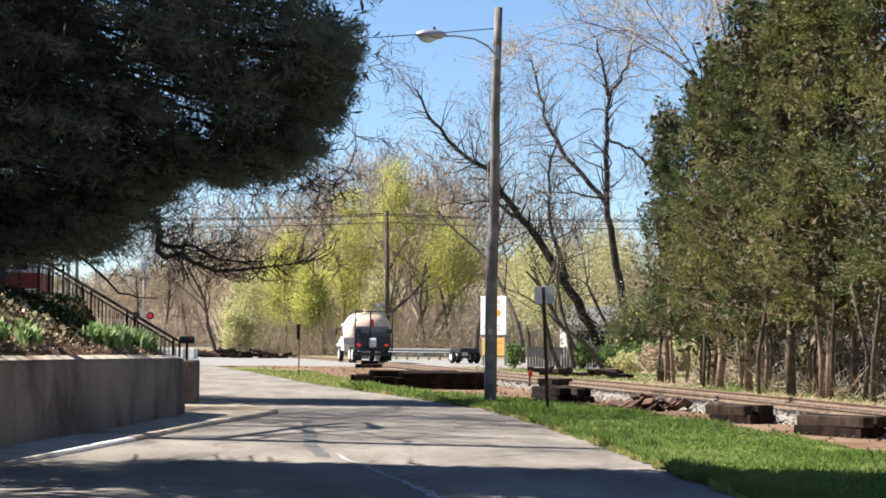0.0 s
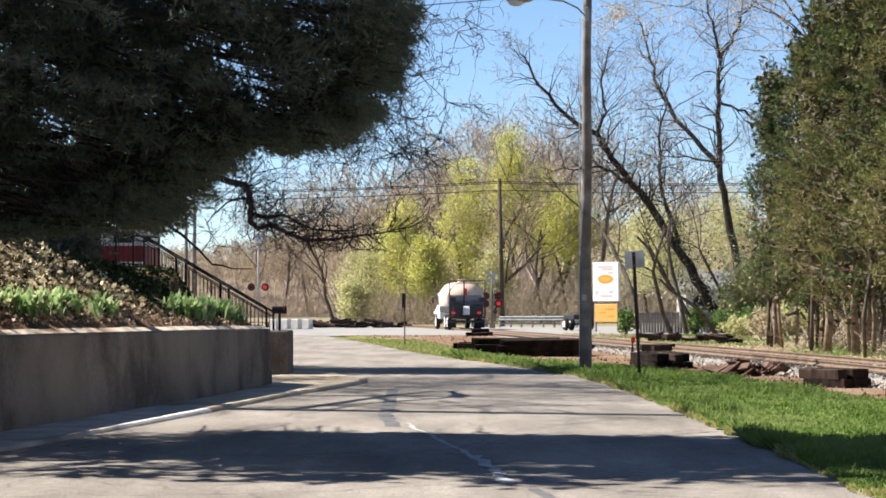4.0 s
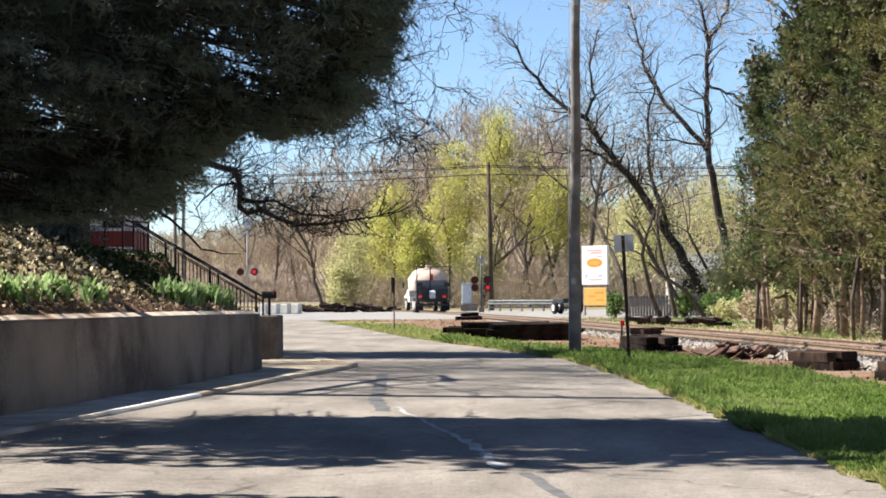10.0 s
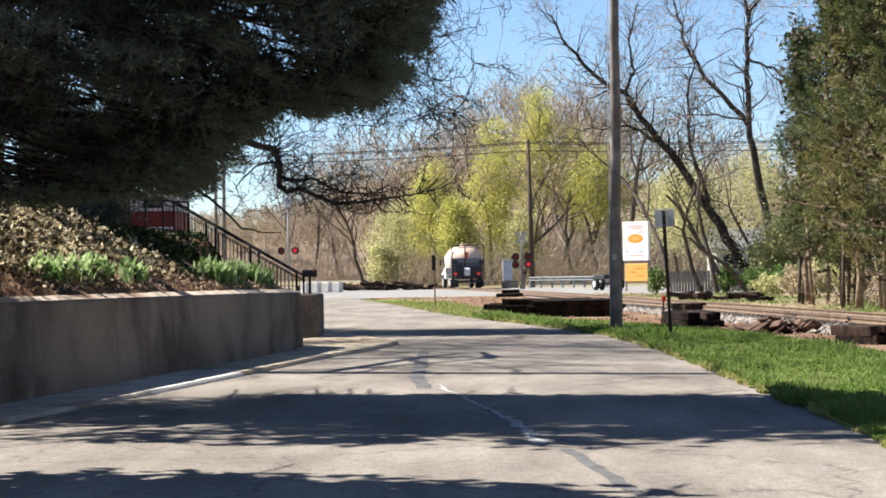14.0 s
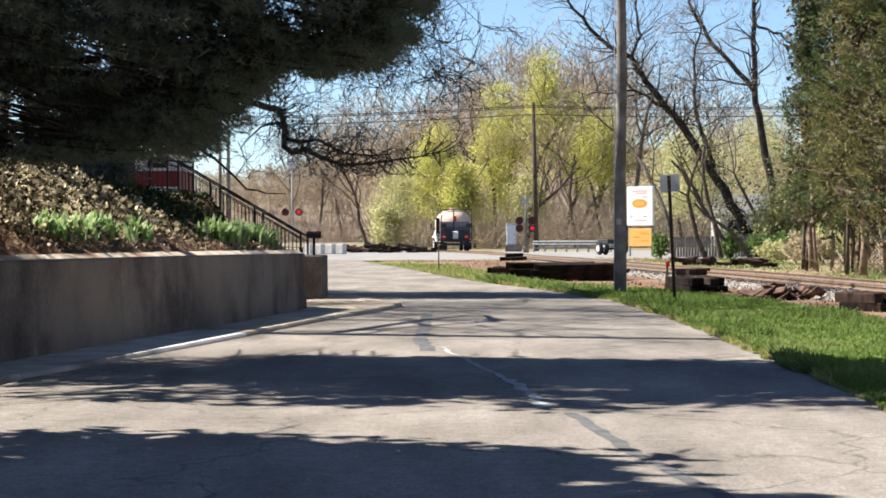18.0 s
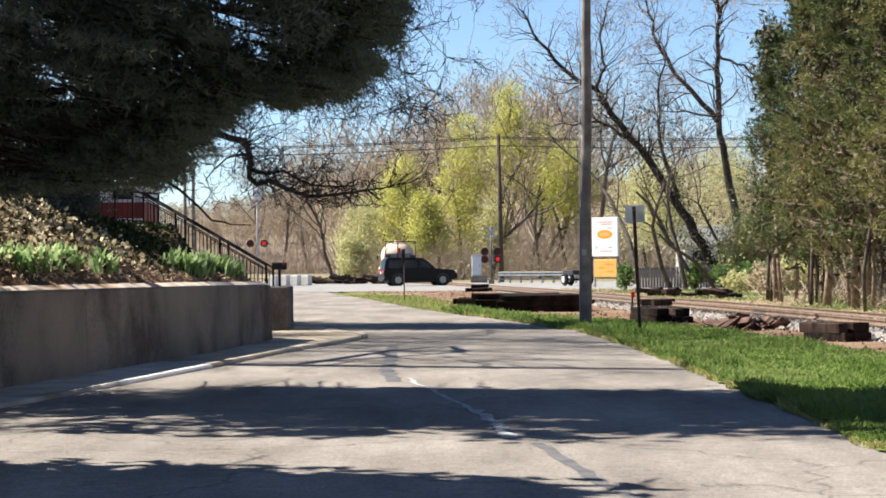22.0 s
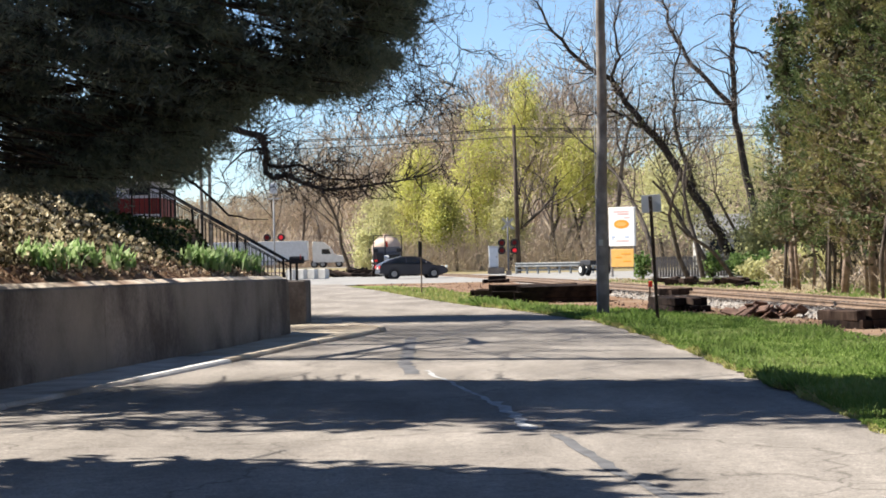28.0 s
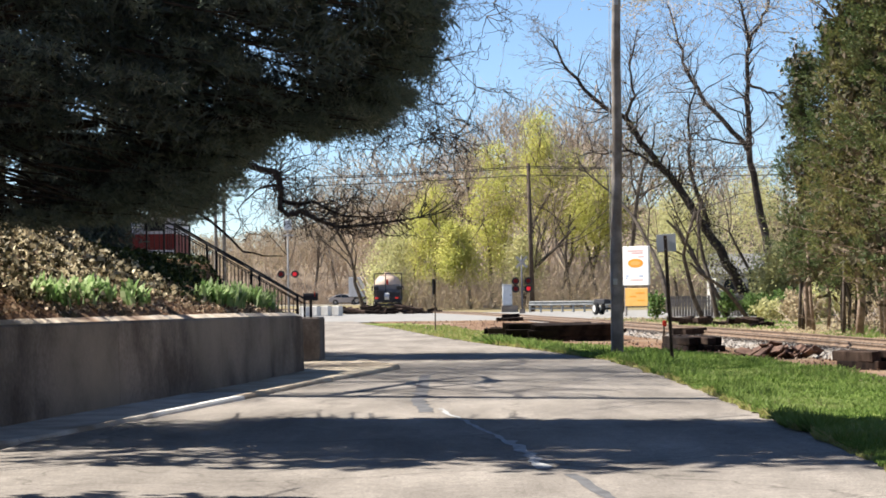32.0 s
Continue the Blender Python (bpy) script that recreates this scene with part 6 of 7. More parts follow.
# two hidden crowns added to cast the dark edge over the bank
for x, y, seed in ((-9.4, 36.0, 46), (-9.2, 39.8, 47)):
    conifer("shade_evergreen", x, y, 2.4, 4.7, 2.0, 2.5, seed, "unseen evergreen with a high crown, added to shade the bank", PINE, 0.16, 3400, 4, -0.1, 0.10, shape=0.35, aspect=4.0, low=lambda x: 3.8, boughs=10, fill=0.5, blob=0.2, band=(34.0, 42.5), cap=bank_light, group="evergreens on the bank")
ced = random.Random(77)
for i, (x, y, h) in enumerate([(13.9, 44, 18), (14.0, 49.5, 17.5), (13.3, 53.5, 16.5), (12.9, 56.5, 14.5), (12.6, 60.5, 11.9), (12.5, 64.5, 11.0), (12.9, 69.5, 10.6), (12.7, 75.3, 10.2), (15.5, 52, 15.5), (15.2, 58, 15.5), (15.0, 65, 14.5), (15.5, 72, 12.5), (16.5, 47, 16)]):
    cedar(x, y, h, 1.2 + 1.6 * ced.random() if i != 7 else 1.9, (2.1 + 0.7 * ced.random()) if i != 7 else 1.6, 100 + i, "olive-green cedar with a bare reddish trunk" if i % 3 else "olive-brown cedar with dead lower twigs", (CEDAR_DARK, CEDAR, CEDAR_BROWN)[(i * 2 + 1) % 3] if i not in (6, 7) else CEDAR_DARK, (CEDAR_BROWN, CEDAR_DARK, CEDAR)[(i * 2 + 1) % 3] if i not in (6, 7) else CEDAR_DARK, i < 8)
    for k in range(ced.randint(1, 4)):
        xx, yy = x + ced.uniform(-0.9, 0.9), y + ced.uniform(-1.6, 1.6)
        t = empty("young_cedar", xx, yy)
        tagged(t, "thin bare reddish cedar stem under the crowns", "tree", "cedar row")
        part("trunk", tube([(0, 0, -0.1), (ced.uniform(-0.12, 0.12), 0.05, 1.1), (ced.uniform(-0.4, 0.4), ced.uniform(-0.2, 0.2), 3.1)], [ced.uniform(0.05, 0.085), 0.06, 0.045], 8), PALEBARK if ced.random() < 0.6 else BARK, t, smooth=True)

def limbed_tree(name, label, stems, seed, twig_len, dense=0.8, per=7, minr=0.0085, vines=0):
    """A bare tree from the lines of its main stems, with boughs grown from them. stems: points, thick, thin radius."""
    rng = np.random.default_rng(seed)
    o = Vector(stems[0][0][0])
    root = empty(name, o.x, o.y, 0)
    o.z = 0
    tagged(root, label, "tree")
    segs = []
    for k, (line, r0, r1) in enumerate(stems):
        line = [Vector(p) - o for p in line]
        fine = []
        for a, b in zip(line, line[1:]):
            for t in (0, 0.34, 0.67):
                fine.append(a.lerp(b, t) + Vector(rng.normal(size=3)) * 0.10 * (0 if t == 0 else 1))
        fine.append(line[-1])
        part("trunk" if k == 0 else "limb", tube(fine, np.linspace(r0 * 0.85, r1, len(fine)), 9), DARKBARK, root, smooth=True)
        for i, p in enumerate(fine):
            f = i / len(fine)
            if 0.1 < f < 0.5 and (k == 0 or k == 2):
                for _ in range(vines):
                    d = Vector((rng.normal() * 0.9, rng.normal() * 0.6, rng.normal() * 0.7 - 0.25)).normalized()
                    grow(rng, p, d, rng.uniform(1.2, 2.8), 0.022, 2, segs, 4, 0.75, -0.15, (2, 3), 0.3, 0.8)
            if f < (0.42 if k == 0 else 0.15):
                continue
            for _ in range(int(rng.integers(2, 5))):
                d = (fine[min(i + 1, len(fine) - 1)] - fine[max(i - 1, 0)]).normalized()
                side = Vector(rng.normal(size=3) * [1, 0.8, 0.8])
                side = (side - d * side.dot(d)).normalized()
                grow(rng, p, (d * 0.6 + side * 0.8 + Vector((0, 0, 0.25))).normalized(), twig_len * (1.1 - 0.5 * f) * rng.uniform(0.6, 1.2), max(0.024, (r0 + (r1 - r0) * f) * 0.28), 2, segs, 5, 0.72, 0.06, (2, 4), 0.27, dense * 0.92)
    if vines:
        line = [Vector(p) - o for p in stems[0][0]]
        k = rng.integers(0, 6, 5200)
        f = rng.uniform(size=5200)
        c = np.array([line[a].lerp(line[a + 1], b)[:] for a, b in zip(k, f)]) + rng.normal(size=(5200, 3)) * [0.9, 0.6, 0.8]
        c = c[[v[2] > 0.2 and noise.noise((v[0] * 0.9, v[1] * 0.9, v[2] * 0.9)) > -0.05 for v in c]]
        quads("vine_leaves", leaves(c, 0.15, rng, 1.5), VINE, root, "dull olive vine leaves")["kind"] = "stuff"
    segs = [(a, b, max(ra, minr), max(rb, minr * 0.8), lv) for a, b, ra, rb, lv in segs]
    quads("bough_mass", seg_quads([g for g in segs if g[4] == 2], 5), DARKBARK, root)["kind"] = "stuff"
    quads("twig_mass", seg_quads([g for g in segs if g[4] > 2], 3), LACETWIG, root)["kind"] = "stuff"
    return root


limbed_tree("bare_tree", "tall bare tree with a dark forked trunk", [
    ([(18.95, 124, -0.2), (18.7, 124, 2.95), (18.1, 124, 6.1), (17.75, 124, 8.6), (17.5, 124, 11), (17.5, 124, 14.2), (17.6, 124, 16.6), (17.2, 124, 18.7), (16.8, 124, 20.5)], 0.36, 0.05),
    ([(17.6, 124, 16.6), (18.4, 124, 18.4), (19.5, 124, 20)], 0.14, 0.04),
    ([(17.55, 124, 9.9), (16, 124.3, 11.9), (14.6, 124.6, 13.6), (13.9, 124.8, 14.9), (13.3, 125, 17), (12.8, 125, 19.1)], 0.21, 0.05),
    ([(17.4, 124, 10.4), (15.4, 123.5, 10.75), (13.5, 123, 10.7)], 0.09, 0.03),
    ([(17.55, 124, 14.2), (18.6, 123.6, 13.6), (19.5, 123.4, 13.0), (20.6, 123, 12.0)], 0.11, 0.04)], 7, 2.6)
def bank_tree():
    """The bare tree on the bank; its trunk and crooked limb shade the street."""
    rng = np.random.default_rng(27)
    root = empty("bare_tree", -8.4, 32.8, 2.6)
    tagged(root, "bare straight tree on the bank beside the pine", "tree")
    o = Vector((-8.4, 32.8, 2.6))
    trunk = [Vector(p) - o for p in ((-8.4, 32.8, 2.2), (-8.38, 32.8, 6), (-8.36, 32.8, 10), (-8.3, 32.75, 14.5))]
    part("trunk", tube(trunk, [0.27, 0.25, 0.23, 0.15], 12), BARK, root, smooth=True)
    limb = [Vector(p) - o for p in ((-8.4, 32.9, 6.0), (-8.2, 33.1, 7.0), (-8.0, 34.95, 7.4), (-7.4, 37.35, 7.5), (-6.6, 39.15, 7.5), (-6.25, 39.45, 7.5), (-6.1, 38.15, 7.45), (-6.1, 37.15, 7.45), (-6.0, 36.55, 7.45))]
    part("low_limb", tube(limb, [0.13, 0.11, 0.10, 0.09, 0.08, 0.075, 0.06, 0.09, 0.03], 9), BARK, root, smooth=True)
    fork = [Vector(p) - o for p in ((-8.4, 32.9, 5.8), (-7.9, 33.95, 7.1), (-7.2, 35.25, 7.4), (-6.45, 36.45, 7.5), (-5.95, 37.35, 7.5), (-6.05, 38.25, 7.45))]
    part("low_limb", tube(fork, [0.10, 0.085, 0.075, 0.065, 0.055, 0.03], 9), BARK, root, smooth=True)
    segs = []
    for k in range(14):
        f = rng.uniform(1.2, len(trunk) - 1.05)
        p = trunk[int(f)].lerp(trunk[int(f) + 1], f % 1)
        a = rng.uniform(1.1, 3.1)
        grow(rng, p, Vector((math.cos(a), math.sin(a), 0.5)).normalized(), rng.uniform(2.0, 4.0), 0.05, 2, segs, 4, 0.6, 0.1, (2, 3), 0.2, 0.7)
    quads("twig_mass", seg_quads([(a, b, max(ra, 0.008), max(rb, 0.006), lv) for a, b, ra, rb, lv in segs], 3), DARKTWIG, root)["kind"] = "stuff"
    return root


bank_tree()
# three trees out of view, added to streak the street with branch shadows
for x, y, h, seed in ((-10.9, 38.6, 19, 34), (-11.6, 42.6, 18, 35)):
    bare_tree("bare_tree", x, y, h, 0.22, seed, "unseen tall bare tree on the bank, added for its branch shadows", (0.03, 0, 1), 4, BARK, DARKTWIG, minr=0.012, z=2.5, dense=0.75, group="bare trees on the bank")
bare_tree("bare_tree", -12.6, 46.5, 17, 0.24, 31, "unseen bare tree on the bank, added for its twig shadows", (0.05, 0, 1), 4, BARK, DARKTWIG, minr=0.016, z=2.5, dense=1.0)
limbed_tree("leaning_tree", "dark vine-covered bare tree leaning far over", [
    ([(16.3, 112, -0.25), (15.4, 112, 1.2), (14.4, 112, 2.9), (13.4, 112, 4.7), (11.9, 112, 7.1), (10.3, 112, 9.15), (8.9, 112, 11.2), (7.2, 112, 12.25), (5.7, 112, 13.9), (4.9, 112, 15.5)], 0.40, 0.05),
    ([(8.9, 112, 11.2), (9.5, 112.3, 12.4), (9.2, 112.5, 14.2), (9.6, 112.5, 15.8)], 0.12, 0.03),
    ([(13.5, 112, 5.0), (12.6, 113, 8.2), (12.5, 113, 11.0), (12.9, 113, 13.5)], 0.15, 0.04),
    ([(11.0, 112, 8.4), (9.0, 111.5, 9.3), (7.0, 111, 9.2)], 0.12, 0.03)], 9, 2.4, vines=2)
for i, (x, y, h, ln) in enumerate([(13.0, 131, 16, 0.04), (12.0, 103, 9.5, -0.16), (13.0, 105, 10, -0.1), (13.8, 108, 10, -0.25), (14.4, 104, 8, -0.3), (10.6, 140, 19, 0.05), (16.5, 112, 9, -0.1)]):
    bare_tree("bare_tree", x, y, h, 0.06 + h * 0.008, 120 + i + (i > 0), "slim bare tree beyond the track" if i else "slender grey bare tree behind the road", (ln, 0, 1), 4, BARK, DARKTWIG, minr=0.013, dense=0.58, group="slim bare trees")


for i, (x, y, h) in enumerate([(-10.9, 206, 15), (-2.0, 206, 17), (3.9, 212, 22), (8.8, 189, 19), (10.6, 192, 20), (-4.6, 208, 15), (0.2, 184, 13), (4.9, 182, 15), (9.4, 183, 14), (6.3, 199, 19), (21.5, 186, 17), (-23.5, 302, 20), (-20.0, 306, 20), (-27.5, 304, 17)]):
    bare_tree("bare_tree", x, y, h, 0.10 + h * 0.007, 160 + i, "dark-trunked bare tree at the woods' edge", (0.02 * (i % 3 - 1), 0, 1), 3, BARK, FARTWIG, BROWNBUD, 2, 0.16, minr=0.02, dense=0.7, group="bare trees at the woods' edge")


def limb_tree():
    """The bare tree behind the pine, whose low limb reaches over the street."""
    rng = np.random.default_rng(17)
    root = empty("bare_tree", -9.6, 52.6, 2.3)
    tagged(root, "bare tree with a crooked low limb reaching over the street", "tree")
    o = Vector((-9.6, 52.6, 2.3))
    segs = []
    trunk = [Vector(p) - o for p in ((-9.6, 52.6, 2.1), (-9.5, 52.5, 4.0), (-9.2, 52.3, 6.0), (-8.9, 52.1, 8.5), (-8.7, 52.0, 11.5), (-8.6, 52.0, 14.5))]
    part("trunk", tube(trunk, [0.34, 0.29, 0.25, 0.19, 0.12, 0.05], 12), BARK, root, smooth=True)
    low = [Vector(p) - o for p in ((-9.3, 52.3, 5.3), (-7.6, 50.6, 5.2), (-5.9, 49.4, 4.85), (-5.46, 49.0, 4.77), (-5.06, 49.0, 4.63), (-4.74, 49.0, 4.57), (-4.62, 49.0, 4.35), (-4.57, 49.0, 4.03), (-4.6, 49.0, 3.66), (-4.4, 49.0, 3.49), (-4.09, 49.0, 3.58), (-3.59, 48.9, 3.33), (-3.16, 48.9, 3.19), (-2.62, 48.9, 3.21), (-1.85, 48.8, 3.3), (-1.26, 48.8, 3.38), (-0.72, 48.7, 3.52))]
    part("low_limb", tube(low, [0.13, 0.11, 0.09, 0.085, 0.082, 0.08, 0.08, 0.078, 0.076, 0.066, 0.058, 0.05, 0.044, 0.036, 0.026, 0.018, 0.008], 10), BARK, root, "crooked dark limb", True)
    more = []
    for pts, r in ((((-9.3, 52.3, 5.0), (-7.4, 50.8, 4.0), (-6.4, 49.8, 3.4), (-5.87, 49.2, 2.97), (-5.53, 49.0, 2.62), (-5.24, 49.0, 2.58), (-5.04, 49.0, 2.51), (-4.56, 49.0, 2.5)), 0.045), (((-4.58, 49.0, 3.85), (-4.35, 48.9, 3.80), (-4.09, 48.9, 3.76), (-3.75, 48.8, 3.81), (-3.43, 48.8, 3.63), (-3.05, 48.8, 3.46), (-2.51, 48.7, 3.41), (-2.0, 48.6, 3.42)), 0.05), (((-4.66, 49.0, 4.24), (-4.95, 49.1, 4.22), (-5.17, 49.1, 4.14), (-5.55, 49.2, 3.81), (-5.7, 49.2, 3.6)), 0.032)):
        line = [Vector(p) - o for p in pts]
        part("low_limb", tube(line, np.linspace(r, 0.012, len(line)), 8), DARKBARK, root, "crooked dark limb", True)
        more.append(line)
    for line, n, size in ((low[4:], 110, 0.95), (more[0][2:], 14, 0.6), (more[1], 40, 0.8), (more[2], 8, 0.5)):
        for k in range(n):
            f = rng.uniform(0, len(line) - 1.001)
            p = line[int(f)].lerp(line[int(f) + 1], f % 1)
            d = Vector((rng.normal() * 0.8 + 0.7, rng.normal() * 0.7, rng.normal() * 0.7 + 0.1)).normalized()
            grow(rng, p, d, size * rng.uniform(0.6, 1.5), 0.016, 2, segs, 4, 0.75, -0.02, (2, 3), 0.36, 0.75)
    for k in range(15):
        f = rng.uniform(1.6, len(trunk) - 1.2)
        p = trunk[int(f)].lerp(trunk[int(f) + 1], f % 1)
        a = rng.uniform(-0.75, 0.3)
        grow(rng, p, Vector((math.cos(a), math.sin(a), rng.uniform(0.0, 0.5))).normalized(), rng.uniform(4.5, 7.5), 0.05, 1, segs, 4, 0.75, -0.05, (2, 4), 0.32, 1.0, 0.62)
    for k in range(21):
        p = trunk[2].lerp(trunk[4], rng.uniform(0.1, 1.0))
        end = Vector((rng.uniform(-2.6, 0.9), 48.8 + rng.uniform(-2, 2.5), rng.uniform(4.6, 9.6))) - o
        mid = p.lerp(end, 0.55) + Vector((0, 0, rng.uniform(0.4, 1.4)))
        line = [p * (1 - t) ** 2 + mid * 2 * t * (1 - t) + end * t * t + Vector(rng.normal(size=3)) * 0.16 for t in np.linspace(0, 1, 13)]
        for i, (a, b) in enumerate(zip(line, line[1:])):
            segs.append((a, b, 0.030 - 0.002 * i, 0.028 - 0.002 * i, 1))
            if i < 5:
                continue
            for _ in range(5):
                d = Vector((rng.normal() * 0.7 + 0.35, rng.normal() * 0.7, rng.normal() * 0.5 - 0.35)).normalized()
                grow(rng, b, d, rng.uniform(0.45, 1.1), 0.013, 2, segs, 4, 0.7, -0.06, (2, 3), 0.42, 0.7)
    segs = [(a, b, max(r0, 0.0045), max(r1, 0.0035), lv) for a, b, r0, r1, lv in segs if min(a.z, b.z) > 0.55]
    quads("limb_mass", seg_quads([g for g in segs if g[4] < 3], 5), BARK, root)["kind"] = "stuff"
    quads("twig_mass", seg_quads([g for g in segs if g[4] > 2], 3), DARKTWIG, root)["kind"] = "stuff"
    return root


limb_tree()
bare_tree("bare_tree", 20.1, 94, 25, 0.2, 19, "pale bare tree behind the cedars", (0, 0, 1), 4, BARK, FARTWIG, DRYLEAF, 6, 0.10, minr=0.012, dense=0.85)

def spring_tree(x, y, rx, z0, z1, seed, mat, label, lumps=110, per=140):
    """A tree in young leaf: a bare frame inside loose lumps of small leaves."""
    rng = np.random.default_rng(seed)
    root = empty("spring_tree", x, y)
    tagged(root, label, "tree", "trees in spring leaf")
    segs = []
    grow(rng, Vector((0, 0, 0)), Vector((0, 0, 1)), z1 * 0.62, 0.10 + z1 * 0.008, 0, segs, 3, 0.5, 0.3, (2, 3), 0.14, 0.7)
    quads("trunk", seg_quads([g for g in segs if g[4] == 0], 8), BARK, root)
    quads("limb_mass", seg_quads([(a, b, max(r0, 0.02), max(r1, 0.016), lv) for a, b, r0, r1, lv in segs if lv > 0], 3), FARTWIG, root)["kind"] = "stuff"
    v = rng.normal(size=(lumps, 3))
    v /= np.linalg.norm(v, axis=1, keepdims=True)
    v *= rng.uniform(0.2, 1.15, (lumps, 1)) ** 0.7
    if mat is PALEGREEN:
        per = per // 2
    half = (z1 - z0) / 2
    c = v * [rx, rx, half] * [1, 1, 1] + [0, 0, z0 + half]
    c[:, :2] *= (1 - 0.35 * (v[:, 2:3]))
    size = rng.uniform(0.34, 0.80, (lumps, 1)) * rx / 2.2
    c = np.repeat(c, per, 0) + rng.normal(size=(lumps * per, 3)) * np.repeat(size, per, 0) * [1, 1, 0.8]
    quads("crown", leaves(c, 0.18, rng, 1.6), mat, root)["kind"] = "stuff"
    return root


Y, P = "tree in fresh yellow-green spring leaf", "pale green budding tree"
for k, (x, y, rx, z0, z1, mt, lb) in enumerate([(-3.6, 200, 2.2, 2.5, 12.6, SPRING, Y), (2.6, 203, 2.7, 2.5, 16.2, SPRING, Y), (7.4, 207, 2.5, 7.5, 20.3, SPRING, Y), (12.9, 200, 2.9, 5.0, 13.4, SPRING, Y), (-7.5, 196, 2.2, 0.3, 7.6, PALEGREEN, P), (-1.2, 195, 1.8, 2.5, 8.0, SPRING, Y), (-8.0, 192, 1.4, 0.2, 4.2, PALEGREEN, P), (19.5, 188, 3.0, 4.0, 11.0, PALEGREEN, P), (26, 180, 3.4, 3.0, 12.0, PALEGREEN, P), (17.0, 150, 2.4, 2.5, 8.5, PALEGREEN, P), (18.4, 118, 1.6, 0.2, 4.0, PALEGREEN, P), (21.0, 116, 1.5, 0.2, 3.2, PALEGREEN, P), (5.4, 196, 1.7, 1.5, 7.0, PALEGREEN, P), (11.0, 206, 3.0, 8.0, 15.5, SPRING, Y), (-6.0, 204, 1.6, 2.0, 9.5, PALEGREEN, P), (32, 170, 3.4, 2.0, 12.0, PALEGREEN, P)]):
    spring_tree(x * 0.93, y * 0.93, rx * 0.93, z0 * 0.93, z1 * 0.93 + 0.1, 240 + k, mt, lb)


def hill_z(x, y):
    """The rising ground under the woods; on the left it begins beyond the far road."""
    foot = float(np.interp(x / y, [-0.042, -0.012], [303, 232]))
    crest = float(np.interp(x / y, [-0.2, -0.13, -0.075, -0.04, 0.0, 0.04, 0.1, 0.25], [7, 9, 11, 14, 19, 19, 15, 12]))
    return max(-0.4, min((y - foot) * 0.14, crest)) + (1.2 * noise.noise((x * 0.02, y * 0.02, 0)) * min(1, max(0, y - foot) / 40))


def far_woods():
    """Bare brown woods on the rising ground behind the road."""
    rng = np.random.default_rng(300)
    kits = []
    for s in range(5):
        segs = []
        grow(np.random.default_rng(400 + s), Vector((0, 0, 0)), Vector((0, 0, 1)), 10, 0.13, 0, segs, 3, 0.5, 0.3, (2, 4), 0.16, 0.5)
        segs = [(a, b, max(r0, 0.028), max(r1, 0.022), lv) for a, b, r0, r1, lv in segs]
        fine = seg_quads([g for g in segs if g[4] > 1], 3)
        kits.append(np.concatenate([seg_quads([g for g in segs if g[4] < 2], 3), fine[: 2 * len(fine) // 3]]))
    out = []
    tops = [max(k[:, :, 2].max(), 1) for k in kits]
    for i in range(340):
        col = rng.uniform(-0.15, -0.02) if i % 5 < 3 and i < 310 else rng.uniform(-0.2, 0.22) if i < 310 else rng.uniform(-0.02, 0.06)
        y = rng.uniform(300, 390) if col < -0.052 else rng.uniform(198, 295)
        k = int(rng.integers(5))
        grade = hill_z(col * y, y)
        high = np.interp(col, [-0.36, -0.11, -0.075, -0.045, -0.02, 0.01, 0.04, 0.07, 0.1, 0.15, 0.27], [6, 8, 10, 13.5, 19, 23, 23.5, 22, 19, 17, 14]) * y / 230 * rng.uniform(0.75, 1.05)
        q = kits[k] * (max(high - grade, 3.5) / tops[k])
        q[:, :, :2] *= 1.25
        a = rng.uniform(0, 2 * math.pi)
        m = np.array([[math.cos(a), -math.sin(a), 0], [math.sin(a), math.cos(a), 0], [0, 0, 1]])
        out.append(q @ m.T + [col * y, y, grade])
    q = np.concatenate(out)
    pick = q[rng.integers(len(q), size=58000), 2] + rng.normal(size=(58000, 3)) * 0.5
    tagged(quads("woodland_buds", leaves(pick, 0.26, rng, 1.3), BROWNBUD), "brown and olive buds through the bare woods", "woods", kind="stuff")
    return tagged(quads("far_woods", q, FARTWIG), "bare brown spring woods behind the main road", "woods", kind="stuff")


far_woods()


def thicket(name, n, x0, x1, y0, y1, h, mat, seed, label, wild=0.35):
    rng = np.random.default_rng(seed)
    p0 = np.stack([rng.uniform(x0, x1, n), rng.uniform(y0, y1, n), np.zeros(n)], 1)
    d = rng.normal(size=(n, 3)) * [wild, wild, 0.1] + [0, 0, 1]
    ln = rng.uniform(0.3, 1.0, (n, 1)) * h
    p1 = p0 + d * ln
    segs = [(a, b, 0.02, 0.008, 0) for a, b in zip(p0, p1)]
    for k in range(2):
        t = rng.uniform(0.3, 0.8, (n, 1))
        a = p0 + (p1 - p0) * t
        b = a + (d + rng.normal(size=(n, 3)) * 0.6) * ln * 0.4
        segs += [(u, v, 0.012, 0.006, 0) for u, v in zip(a, b)]
    return tagged(quads(name, seg_quads(segs, 3), mat), label, "thicket", kind="stuff")


tagged(plane("far_road", -200, 276, -12, 290, -0.03, ASPHALT_FAR), "pale asphalt road in the distance", "road", kind="structure")
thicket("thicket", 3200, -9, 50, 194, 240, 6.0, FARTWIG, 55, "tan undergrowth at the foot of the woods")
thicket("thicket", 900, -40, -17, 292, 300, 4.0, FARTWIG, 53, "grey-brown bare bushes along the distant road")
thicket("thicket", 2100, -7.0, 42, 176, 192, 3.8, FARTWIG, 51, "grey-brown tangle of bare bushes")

thicket("brush", 260, 12.6, 17.5, 45, 79, 0.8, FARTWIG, 54, "dead tan twigs and brush under the cedars", 1.0)
